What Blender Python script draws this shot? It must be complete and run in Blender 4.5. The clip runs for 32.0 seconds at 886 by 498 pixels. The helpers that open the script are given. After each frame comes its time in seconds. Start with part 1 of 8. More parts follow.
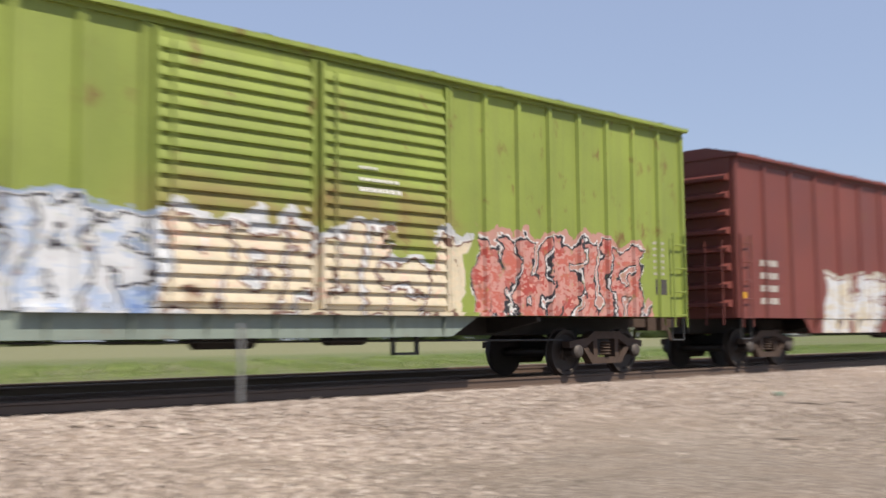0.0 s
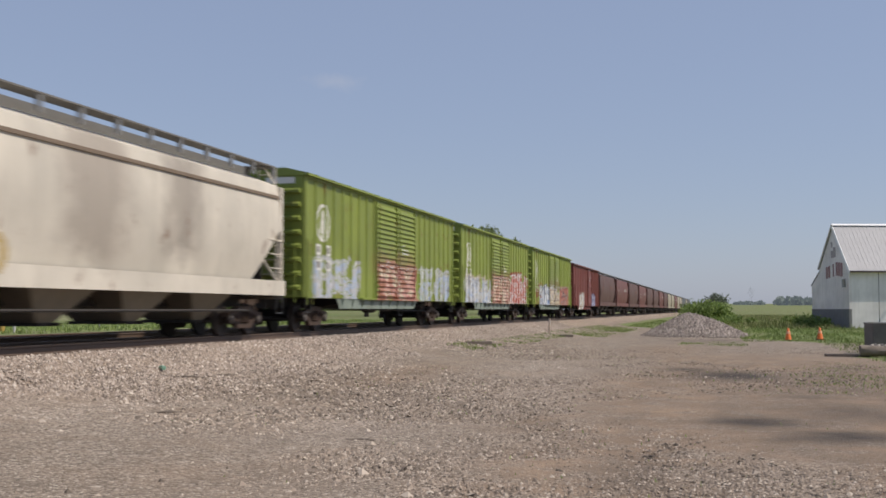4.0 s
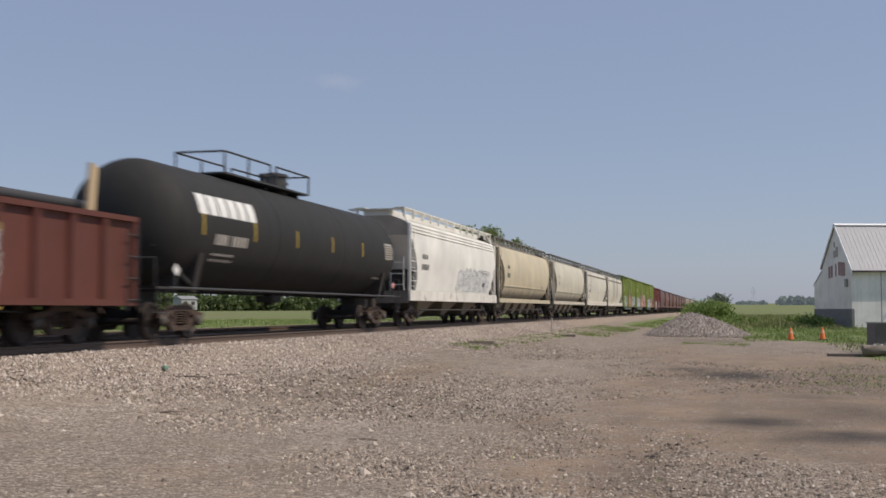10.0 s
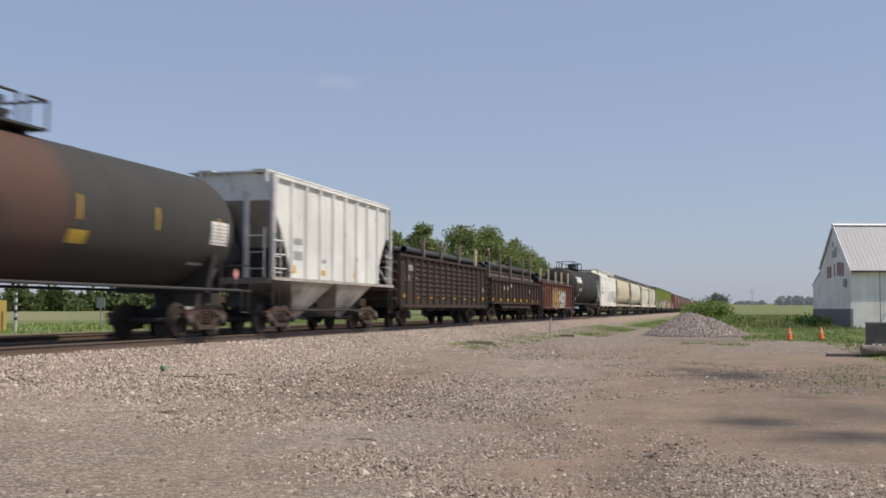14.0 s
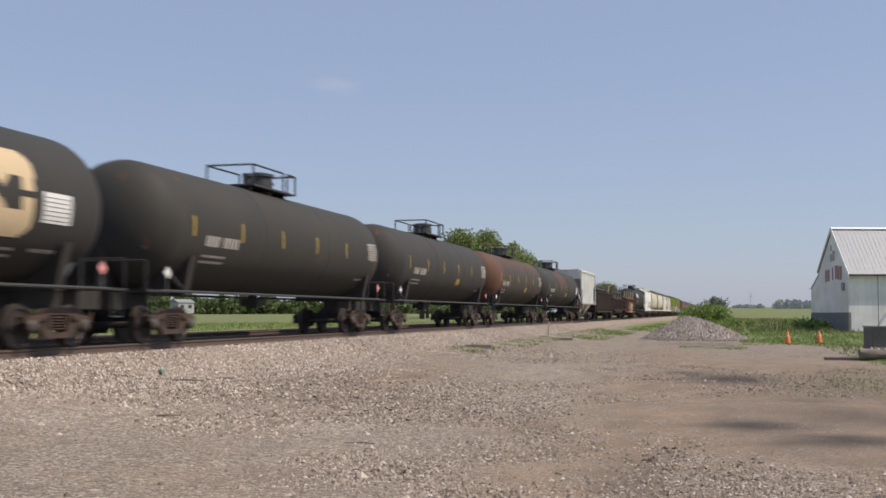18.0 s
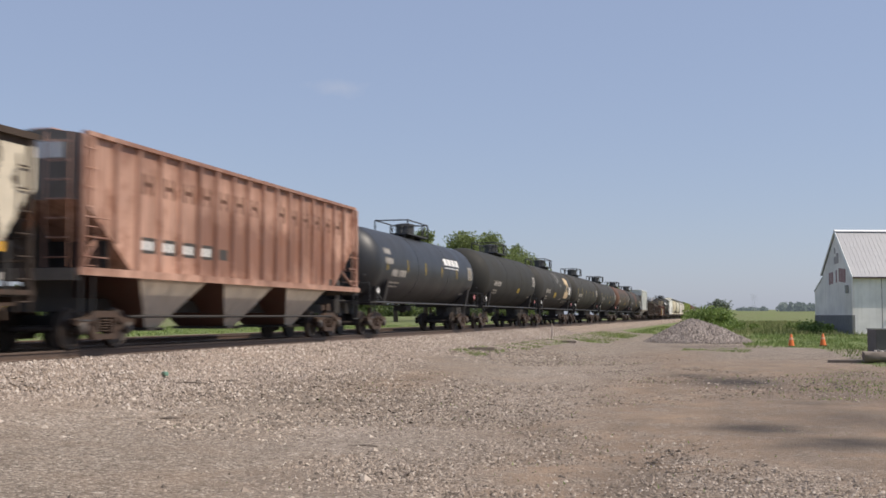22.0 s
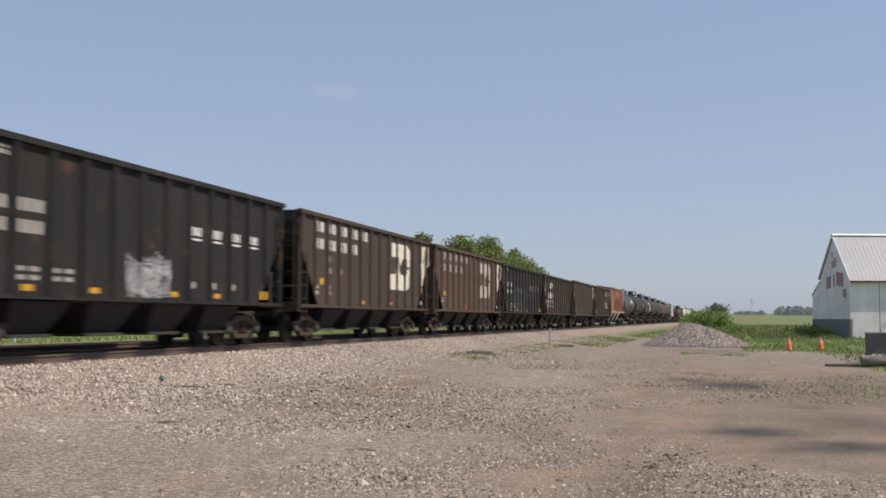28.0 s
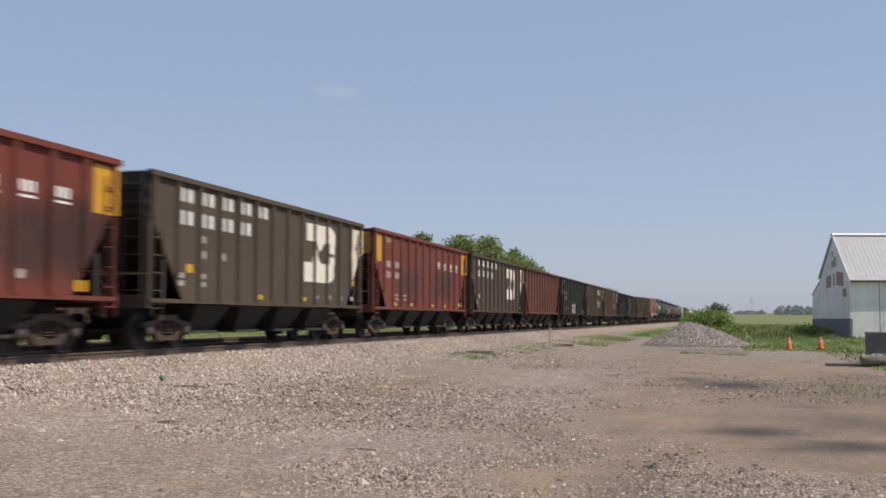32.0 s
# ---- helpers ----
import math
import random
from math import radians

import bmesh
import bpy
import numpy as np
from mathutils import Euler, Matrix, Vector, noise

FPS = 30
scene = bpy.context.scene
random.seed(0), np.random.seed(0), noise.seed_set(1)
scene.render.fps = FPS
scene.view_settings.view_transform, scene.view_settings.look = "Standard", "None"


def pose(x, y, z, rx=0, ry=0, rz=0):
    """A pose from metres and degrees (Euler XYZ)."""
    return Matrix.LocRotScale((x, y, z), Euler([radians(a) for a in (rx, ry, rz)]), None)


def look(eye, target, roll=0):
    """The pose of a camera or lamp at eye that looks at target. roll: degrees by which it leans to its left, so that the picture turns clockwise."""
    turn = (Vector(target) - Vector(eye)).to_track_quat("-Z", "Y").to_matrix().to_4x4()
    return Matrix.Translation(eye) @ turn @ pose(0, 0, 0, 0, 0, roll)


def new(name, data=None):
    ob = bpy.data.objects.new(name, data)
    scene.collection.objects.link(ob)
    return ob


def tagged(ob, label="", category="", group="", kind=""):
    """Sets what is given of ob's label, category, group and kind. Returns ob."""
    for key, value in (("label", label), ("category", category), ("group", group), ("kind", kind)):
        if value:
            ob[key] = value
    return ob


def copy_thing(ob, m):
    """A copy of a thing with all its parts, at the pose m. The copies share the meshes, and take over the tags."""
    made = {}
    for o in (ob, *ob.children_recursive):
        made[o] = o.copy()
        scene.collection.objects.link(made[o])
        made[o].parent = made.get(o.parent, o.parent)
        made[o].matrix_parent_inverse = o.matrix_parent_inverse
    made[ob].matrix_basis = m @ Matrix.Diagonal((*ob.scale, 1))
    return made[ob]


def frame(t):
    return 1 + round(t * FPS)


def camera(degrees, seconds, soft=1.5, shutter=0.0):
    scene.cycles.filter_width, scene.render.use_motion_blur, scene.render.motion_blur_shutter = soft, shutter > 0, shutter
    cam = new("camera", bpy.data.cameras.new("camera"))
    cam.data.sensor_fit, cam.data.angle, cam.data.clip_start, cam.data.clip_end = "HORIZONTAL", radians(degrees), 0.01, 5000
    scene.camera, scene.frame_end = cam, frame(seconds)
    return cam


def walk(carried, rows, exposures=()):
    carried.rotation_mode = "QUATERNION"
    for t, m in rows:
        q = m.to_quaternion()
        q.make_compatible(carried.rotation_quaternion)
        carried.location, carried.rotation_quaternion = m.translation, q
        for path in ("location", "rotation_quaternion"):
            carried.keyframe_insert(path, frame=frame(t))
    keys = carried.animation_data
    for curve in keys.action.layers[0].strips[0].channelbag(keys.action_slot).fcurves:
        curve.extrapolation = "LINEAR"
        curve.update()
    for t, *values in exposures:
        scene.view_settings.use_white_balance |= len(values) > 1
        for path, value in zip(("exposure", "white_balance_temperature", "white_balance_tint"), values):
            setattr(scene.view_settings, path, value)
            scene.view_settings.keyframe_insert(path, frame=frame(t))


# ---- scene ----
# Camera on a tripod beside the line: it pans to the right, then holds with a slow drift. Seconds, yaw to the left, tilt up, lean.
EYE = (0.0, 0.0, 1.65)
TURNS = [
    (0.0, 45.17, 4.64, -0.65),
    (0.1, 41.90, 4.55, -0.63),
    (0.2, 38.81, 4.45, -0.61),
    (0.3, 35.92, 4.36, -0.60),
    (0.4, 32.80, 4.26, -0.58),
    (0.5, 29.41, 4.17, -0.56),
    (0.6, 25.75, 4.07, -0.39),
    (0.7, 22.53, 3.97, -0.23),
    (0.8, 19.86, 3.88, -0.06),
    (0.9, 18.37, 3.78, 0.11),
    (1.0, 17.17, 3.69, 0.27),
    (1.1, 15.83, 3.67, 0.29),
    (1.2, 14.79, 3.65, 0.31),
    (1.3, 13.92, 3.63, 0.33),
    (1.4, 13.34, 3.61, 0.36),
    (1.5, 12.98, 3.59, 0.38),
    (2.0, 13.44, 3.42, 0.23),
    (2.5, 13.98, 3.35, 0.20),
    (3.0, 14.03, 3.30, 0.10),
    (3.5, 14.18, 3.15, -0.00),
    (5.5, 14.21, 3.15, 0.00),
    (6.0, 14.22, 3.14, -0.00),
    (6.5, 14.21, 3.14, 0.01),
    (7.0, 14.09, 3.14, 0.01),
    (7.5, 14.05, 3.14, 0.01),
    (8.0, 14.13, 3.14, 0.01),
    (8.5, 14.17, 3.14, 0.00),
    (9.0, 14.22, 3.14, -0.00),
    (9.5, 14.34, 3.14, -0.01),
    (10.0, 14.31, 3.14, -0.01),
    (10.5, 14.32, 3.14, -0.00),
    (11.0, 14.29, 3.14, 0.00),
    (11.5, 14.31, 3.14, -0.02),
    (12.0, 14.30, 3.14, -0.01),
    (12.5, 14.30, 3.14, -0.01),
    (13.0, 14.29, 3.14, 0.00),
    (13.5, 14.28, 3.14, -0.01),
    (14.0, 14.25, 3.14, 0.00),
    (14.5, 14.18, 3.14, 0.00),
    (16.5, 14.20, 3.23, 0.01),
    (17.0, 14.21, 3.23, 0.00),
    (17.5, 14.16, 3.27, 0.03),
    (18.0, 14.16, 3.32, 0.02),
    (18.5, 14.21, 3.32, 0.02),
    (19.0, 14.21, 3.36, 0.01),
    (19.5, 14.17, 3.41, -0.00),
    (20.0, 14.21, 3.40, 0.01),
    (20.5, 14.24, 3.41, -0.00),
    (21.0, 14.24, 3.47, 0.04),
    (21.5, 14.29, 3.46, 0.05),
    (22.0, 14.33, 3.46, 0.01),
    (22.5, 14.34, 3.49, 0.01),
    (23.0, 14.34, 3.50, -0.01),
    (23.5, 14.36, 3.51, -0.00),
    (24.0, 14.34, 3.54, 0.01),
    (24.5, 14.30, 3.58, 0.00),
    (25.0, 14.30, 3.58, 0.00),
    (25.5, 14.26, 3.63, 0.00),
    (27.5, 14.22, 3.70, 0.04),
    (28.0, 14.22, 3.66, 0.02),
    (28.5, 14.23, 3.66, 0.02),
    (29.0, 14.21, 3.67, 0.02),
    (29.5, 14.22, 3.66, 0.06),
    (30.0, 14.24, 3.63, 0.02),
    (30.5, 14.24, 3.66, 0.05),
    (31.0, 14.22, 3.67, 0.01),
    (31.5, 14.25, 3.65, 0.04),
    (32.0, 14.22, 3.64, 0.01),
]
# Stops and white balance: the camera closes down while the pale cars fill the view.
EXPOSURES = [(t, e, 6700.0, 12.5) for t, e in ((0, 0.20), (0.6, 0.08), (1.2, 0.0), (2, -0.09), (3.2, -0.13), (5.2, -0.26), (7, -0.30), (9, -0.37), (9.8, -0.28), (11.2, -0.17), (12.5, -0.11), (14.5, -0.07), (18, -0.01), (32, -0.01))]
cam = camera(43.8, 32.0, soft=1.65, shutter=0.5)
walk(cam, [(t, pose(*EYE, 90 + tilt, 0, yaw) @ pose(0, 0, 0, 0, 0, lean)) for t, yaw, tilt, lean in TURNS],
     exposures=EXPOSURES)

# ---- light ----
SUN_TO = Vector((0.58, 0.02, 0.80)).normalized()
world = bpy.data.worlds.new("sky")
scene.world = world
world.use_nodes = True
wn = world.node_tree.nodes
sky = wn.new("ShaderNodeTexSky")
sky.sky_type = "NISHITA"
sky.sun_disc = False
sky.sun_elevation = math.asin(SUN_TO.z)
sky.sun_rotation = math.atan2(SUN_TO.x, SUN_TO.y)
sky.air_density, sky.dust_density, sky.ozone_density = 1.0, 0.7, 1.6
# a veil of pale haze lies over the whole sky
veil = wn.new("ShaderNodeMix")
veil.data_type = "RGBA"
veil.inputs[0].default_value = 0.69
veil.inputs[7].default_value = (2.15, 2.66, 3.9, 1)
world.node_tree.links.new(sky.outputs[0], veil.inputs[6])
# a faint wisp of cloud hangs ahead
wl = world.node_tree.links
heading = wn.new("ShaderNodeTexCoord").outputs["Generated"]
wisp, rag = wn.new("ShaderNodeMapping"), wn.new("ShaderNodeTexNoise")
wisp.vector_type = "TEXTURE"
wisp.inputs["Location"].default_value = (-0.3320, 0.9210, 0.2040)
wisp.inputs["Rotation"].default_value = (0, 0, radians(19))
wisp.inputs["Scale"].default_value = (0.031, 1.0, 0.011)
wl.new(heading, wisp.inputs[0])
length = wn.new("ShaderNodeVectorMath")
length.operation = "LENGTH"
wl.new(wisp.outputs[0], length.inputs[0])
rag.inputs["Scale"].default_value, rag.inputs["Detail"].default_value = 60, 5
wl.new(heading, rag.inputs["Vector"])
edge = wn.new("ShaderNodeMath")
edge.operation = "MULTIPLY_ADD"
wl.new(rag.outputs[0], edge.inputs[0])
edge.inputs[1].default_value = 1.6
wl.new(length.outputs["Value"], edge.inputs[2])
fade = wn.new("ShaderNodeMapRange")
wl.new(edge.outputs[0], fade.inputs[0])
fade.inputs[1].default_value, fade.inputs[2].default_value, fade.inputs[3].default_value, fade.inputs[4].default_value = 0.9, 1.7, 0.16, 0.0
cloud = wn.new("ShaderNodeMix")
cloud.data_type = "RGBA"
cloud.inputs[7].default_value = (4.6, 4.5, 4.6, 1)
wl.new(fade.outputs[0], cloud.inputs[0])
wl.new(veil.outputs[2], cloud.inputs[6])
wl.new(cloud.outputs[2], wn["Background"].inputs[0])
wn["Background"].inputs[1].default_value = 0.147
sun = new("sun", bpy.data.lights.new("sun", "SUN"))
sun.data.energy, sun.data.angle, sun.data.color = 4.1, radians(0.6), (1.0, 0.93, 0.81)
sun.matrix_world = look(SUN_TO * 300, (0, 0, 0))


# ---- materials ----
def nodes_of(name):
    m = bpy.data.materials.new(name)
    m.use_nodes = True
    n, l = m.node_tree.nodes, m.node_tree.links
    return m, n, l, n["Principled BSDF"]


def mixer(n, l, fac, a, b, how="MIX"):
    """A colour mix; fac, a and b are sockets or values."""
    x = n.new("ShaderNodeMix")
    x.data_type, x.blend_type = "RGBA", how
    for k, v in ((0, fac), (6, a), (7, b)):
        if isinstance(v, bpy.types.NodeSocket):
            l.new(v, x.inputs[k])
        elif k == 0:
            x.inputs[k].default_value = v
        else:
            x.inputs[k].default_value = (*v, 1)
    return x.outputs[2]


def calc(n, l, op, *args):
    x = n.new("ShaderNodeMath")
    x.operation = op
    for k, v in enumerate(args):
        if isinstance(v, bpy.types.NodeSocket):
            l.new(v, x.inputs[k])
        else:
            x.inputs[k].default_value = v
    return x.outputs[0]


def ramp(n, l, fac, *stops, constant=False):
    x = n.new("ShaderNodeValToRGB")
    x.color_ramp.interpolation = "CONSTANT" if constant else "LINEAR"
    while len(x.color_ramp.elements) < len(stops):
        x.color_ramp.elements.new(1.0)
    for e, (p, c) in zip(x.color_ramp.elements, stops):
        e.position, e.color = p, (c, c, c, 1) if isinstance(c, (int, float)) else (*c, 1)
    l.new(fac, x.inputs[0])
    return x.outputs[0]


def noise_of(n, l, vec, scale, detail=4.0, rough=0.55, stretch=None, offset=(0, 0, 0)):
    if stretch or any(offset):
        mp = n.new("ShaderNodeMapping")
        mp.inputs["Scale"].default_value = stretch or (1, 1, 1)
        mp.inputs["Location"].default_value = offset
        l.new(vec, mp.inputs[0])
        vec = mp.outputs[0]
    x = n.new("ShaderNodeTexNoise")
    x.inputs["Scale"].default_value, x.inputs["Detail"].default_value, x.inputs["Roughness"].default_value = scale, detail, rough
    l.new(vec, x.inputs["Vector"])
    return x.outputs[0]


def shade(c, k):
    return tuple(min(1.0, v * k) for v in c)


def spray(n, l, vec, base, y0, y1, z0, z1, palette, outline, seed, size=1.5, fat=0.15, rim=(0.66, 0.66, 0.65)):
    """Sprayed lettering that cannot be read: rows of bent strokes with an outline and a pale rim, in a stretch of the side."""
    wide, tall = 1.5 / size, z1 - z0
    wob = n.new("ShaderNodeTexNoise")
    wob.inputs["Scale"].default_value, wob.inputs["Detail"].default_value = 1.9, 3
    mp = n.new("ShaderNodeMapping")
    mp.inputs["Location"].default_value = (seed, seed * 1.7, seed * 0.3)
    mp.inputs["Scale"].default_value = (0, 1, 1)
    l.new(vec, mp.inputs[0])
    l.new(mp.outputs[0], wob.inputs["Vector"])
    bend = n.new("ShaderNodeSeparateColor")
    l.new(wob.outputs[1], bend.inputs[0])
    sep = n.new("ShaderNodeSeparateXYZ")
    l.new(vec, sep.inputs[0])
    do = lambda op, *args: calc(n, l, op, *args)
    zz = do("ADD", sep.outputs[2], do("MULTIPLY_ADD", bend.outputs[1], 0.9, -0.45))
    yy = do("ADD", do("MULTIPLY_ADD", sep.outputs[2], -0.16, sep.outputs[1]), do("MULTIPLY_ADD", bend.outputs[0], 1.1, -0.55))
    q = do("MULTIPLY_ADD", yy, 1 / wide, -y0 / wide + 50)
    u = do("SUBTRACT", do("FRACT", q), 0.5)
    v = do("MULTIPLY_ADD", zz, 1 / tall, -z0 / tall - 0.5)
    pick = []
    for k in (0.0, 31.7):
        dice = n.new("ShaderNodeTexWhiteNoise")
        dice.noise_dimensions = "1D"
        l.new(do("ADD", do("FLOOR", q), seed * 7.3 + k), dice.inputs["W"])
        c = n.new("ShaderNodeSeparateColor")
        l.new(dice.outputs["Color"], c.inputs[0])
        pick += [c.outputs[i] for i in range(3)]
    off = lambda p, limit: do("MULTIPLY", do("LESS_THAN", p, limit), 9.0)
    over_u, over_v = do("MULTIPLY", do("SUBTRACT", do("ABSOLUTE", u), 0.27), wide), do("MULTIPLY", do("SUBTRACT", do("ABSOLUTE", v), 0.36), tall)
    d = 9.0
    for c, p, limit in ((-0.27, pick[0], 0.12), (0.27, pick[1], 0.3)):
        stem = do("MAXIMUM", do("MULTIPLY", do("ABSOLUTE", do("ADD", u, -c)), wide), over_v)
        d = do("MINIMUM", do("ADD", stem, off(p, limit)), d)
    for c, p, limit in ((-0.34, pick[2], 0.45), (0.0, pick[3], 0.3), (0.34, pick[4], 0.35)):
        bar = do("MAXIMUM", do("MULTIPLY", do("ABSOLUTE", do("ADD", v, -c)), tall), over_u)
        d = do("MINIMUM", do("ADD", bar, off(p, limit)), d)
    slash = do("MAXIMUM", do("MULTIPLY", do("ABSOLUTE", do("ADD", u, do("MULTIPLY", v, 0.7))), wide * 0.8), over_v)
    d = do("MINIMUM", do("ADD", slash, off(pick[5], 0.6)), d)
    rag = noise_of(n, l, vec, 5.0, 3, 0.6, (0, 1, 1), (seed, 0, 0))
    d = do("ADD", d, do("MULTIPLY_ADD", rag, 0.12, -0.06))
    tint = noise_of(n, l, vec, 1.1, 4, 0.7, (0, 1, 1.6), (0, seed * 3, 0))
    lo, hi = 0.32, 0.68
    col = ramp(n, l, tint, *[(lo + (hi - lo) * i / len(palette) if i else 0.0, c) for i, c in enumerate(palette)], constant=True)
    col = mixer(n, l, ramp(n, l, d, (fat * 0.35, 0.0), (fat * 0.6, 0.35)), col, shade(palette[0], 0.8))
    col = mixer(n, l, do("GREATER_THAN", d, fat), col, outline)
    col = mixer(n, l, do("GREATER_THAN", d, fat * 1.3), col, rim if fat > 0.06 else outline)
    col = mixer(n, l, do("GREATER_THAN", d, fat * 1.45), col, shade(palette[-1], 0.75))
    inside = do("MULTIPLY", do("GREATER_THAN", yy, y0), do("LESS_THAN", yy, y1))
    inside = do("MULTIPLY", inside, do("GREATER_THAN", sep.outputs[2], z0))
    inside = do("MULTIPLY", inside, do("LESS_THAN", d, fat * (2.0 if fat > 0.06 else 1.0)))
    inside = do("MULTIPLY", inside, do("GREATER_THAN", sep.outputs[0], 0.5))
    worn = ramp(n, l, noise_of(n, l, vec, 7.0, 5, 0.75, None, (seed, 2, 5)), (0.30, 0.35), (0.42, 1.0))
    return mixer(n, l, do("MULTIPLY", inside, worn), base, col)


def car_paint(name, col, dirt=(0.10, 0.085, 0.065), dirty=0.35, rust=0.0, rust_col=(0.16, 0.06, 0.025), rough=0.5, sprays=(), low=0.0, metal=0.0, patches=(), gloss=0.5):
    """Weathered railway paint: blotches, upright streaks, rust, grime thrown up low on the side, sprayed lettering."""
    m, n, l, p = nodes_of(name)
    vec = n.new("ShaderNodeTexCoord").outputs["Object"]
    big = noise_of(n, l, vec, 0.55, 5)
    c = mixer(n, l, ramp(n, l, big, (0.3, 0.0), (0.72, 1.0)), shade(col, 0.82), shade(col, 1.12))
    for args in patches:
        y0, y1, z0, z1, pc, seed = args
        sep = n.new("ShaderNodeSeparateXYZ")
        l.new(vec, sep.inputs[0])
        wob = calc(n, l, "MULTIPLY_ADD", noise_of(n, l, vec, 1.6, 4, 0.6, None, (seed, seed, 0)), 1.6, -0.8)
        a = calc(n, l, "ADD", sep.outputs[1], wob)
        b = calc(n, l, "ADD", sep.outputs[2], wob)
        k = 0.75
        for v, low_end, high_end, soft in ((a, y0, y1, 0.9), (b, z0, z1, 0.6)):
            for sign, limit in ((1, low_end), (-1, high_end)):
                g = n.new("ShaderNodeMapRange")
                l.new(v, g.inputs[0])
                g.inputs[1].default_value, g.inputs[2].default_value = limit - sign * soft / 2, limit + sign * soft / 2
                k = calc(n, l, "MULTIPLY", k, g.outputs[0])
        c = mixer(n, l, k, c, pc)
    for args in sprays:
        c = spray(n, l, vec, c, *args)
    streak = noise_of(n, l, vec, 1.0, 6, 0.65, (4.0, 4.0, 0.22))
    c = mixer(n, l, ramp(n, l, streak, (0.48, 0.0), (0.78, dirty)), c, dirt)
    if rust:
        spots = noise_of(n, l, vec, 2.2, 9, 0.7, (1, 1, 0.6), (7, 3, 1))
        c = mixer(n, l, ramp(n, l, spots, (0.62 - 0.25 * rust, 0.0), (0.72 - 0.2 * rust, 0.85)), c, rust_col)
    if low:
        sep = n.new("ShaderNodeSeparateXYZ")
        l.new(vec, sep.inputs[0])
        hh = calc(n, l, "ADD", sep.outputs[2], calc(n, l, "MULTIPLY", streak, -1.6))
        c = mixer(n, l, ramp(n, l, hh, (0.45, low), (1.25, 0.0)), c, dirt)
    fine = noise_of(n, l, vec, 28, 4)
    c = mixer(n, l, 0.12, c, fine, "OVERLAY")
    l.new(c, p.inputs["Base Color"])
    l.new(ramp(n, l, big, (0.2, rough - 0.08), (0.8, min(1, rough + 0.2))), p.inputs["Roughness"])
    p.inputs["Metallic"].default_value = metal
    p.inputs["Specular IOR Level"].default_value = gloss
    bump = n.new("ShaderNodeBump")
    bump.inputs["Strength"].default_value, bump.inputs["Distance"].default_value = 0.25, 0.01
    l.new(noise_of(n, l, vec, 3.0, 6), bump.inputs["Height"])
    l.new(bump.outputs[0], p.inputs["Normal"])
    return m


def plain(name, col, rough=0.6, vary=0.2, scale=6.0, metal=0.0, bump=0.1, glow=0.0):
    """A surface with grain at two scales."""
    m, n, l, p = nodes_of(name)
    vec = n.new("ShaderNodeTexCoord").outputs["Object"]
    c = mixer(n, l, noise_of(n, l, vec, scale, 5), shade(col, 1 - vary), shade(col, 1 + vary))
    c = mixer(n, l, 0.15, c, noise_of(n, l, vec, scale * 9, 3), "OVERLAY")
    l.new(c, p.inputs["Base Color"])
    p.inputs["Roughness"].default_value, p.inputs["Metallic"].default_value = rough, metal
    if bump:
        b = n.new("ShaderNodeBump")
        b.inputs["Strength"].default_value, b.inputs["Distance"].default_value = bump, 0.02
        l.new(noise_of(n, l, vec, scale * 4, 5), b.inputs["Height"])
        l.new(b.outputs[0], p.inputs["Normal"])
    return m


def islands(name, stops, rough=0.85):
    """Loose stones or leaves in one mesh: a tint for each piece."""
    m, n, l, p = nodes_of(name)
    g = n.new("ShaderNodeNewGeometry")
    c = ramp(n, l, g.outputs["Random Per Island"], *stops)
    vec = n.new("ShaderNodeTexCoord").outputs["Object"]
    c = mixer(n, l, 0.35, c, noise_of(n, l, vec, 0.25, 5), "OVERLAY")
    l.new(c, p.inputs["Base Color"])
    p.inputs["Roughness"].default_value = rough
    return m


def leaf_mat(name, dark, light):
    """Leaves that pass some light through."""
    m = islands(name, ((0.0, dark), (0.6, light), (1.0, shade(light, 1.35))), 0.7)
    n, l = m.node_tree.nodes, m.node_tree.links
    p = n["Principled BSDF"]
    tr, mx = n.new("ShaderNodeBsdfTranslucent"), n.new("ShaderNodeMixShader")
    l.new(p.inputs["Base Color"].links[0].from_socket, tr.inputs[0])
    mx.inputs[0].default_value = 0.4
    l.new(p.outputs[0], mx.inputs[1])
    l.new(tr.outputs[0], mx.inputs[2])
    l.new(mx.outputs[0], n["Material Output"].inputs[0])
    return m


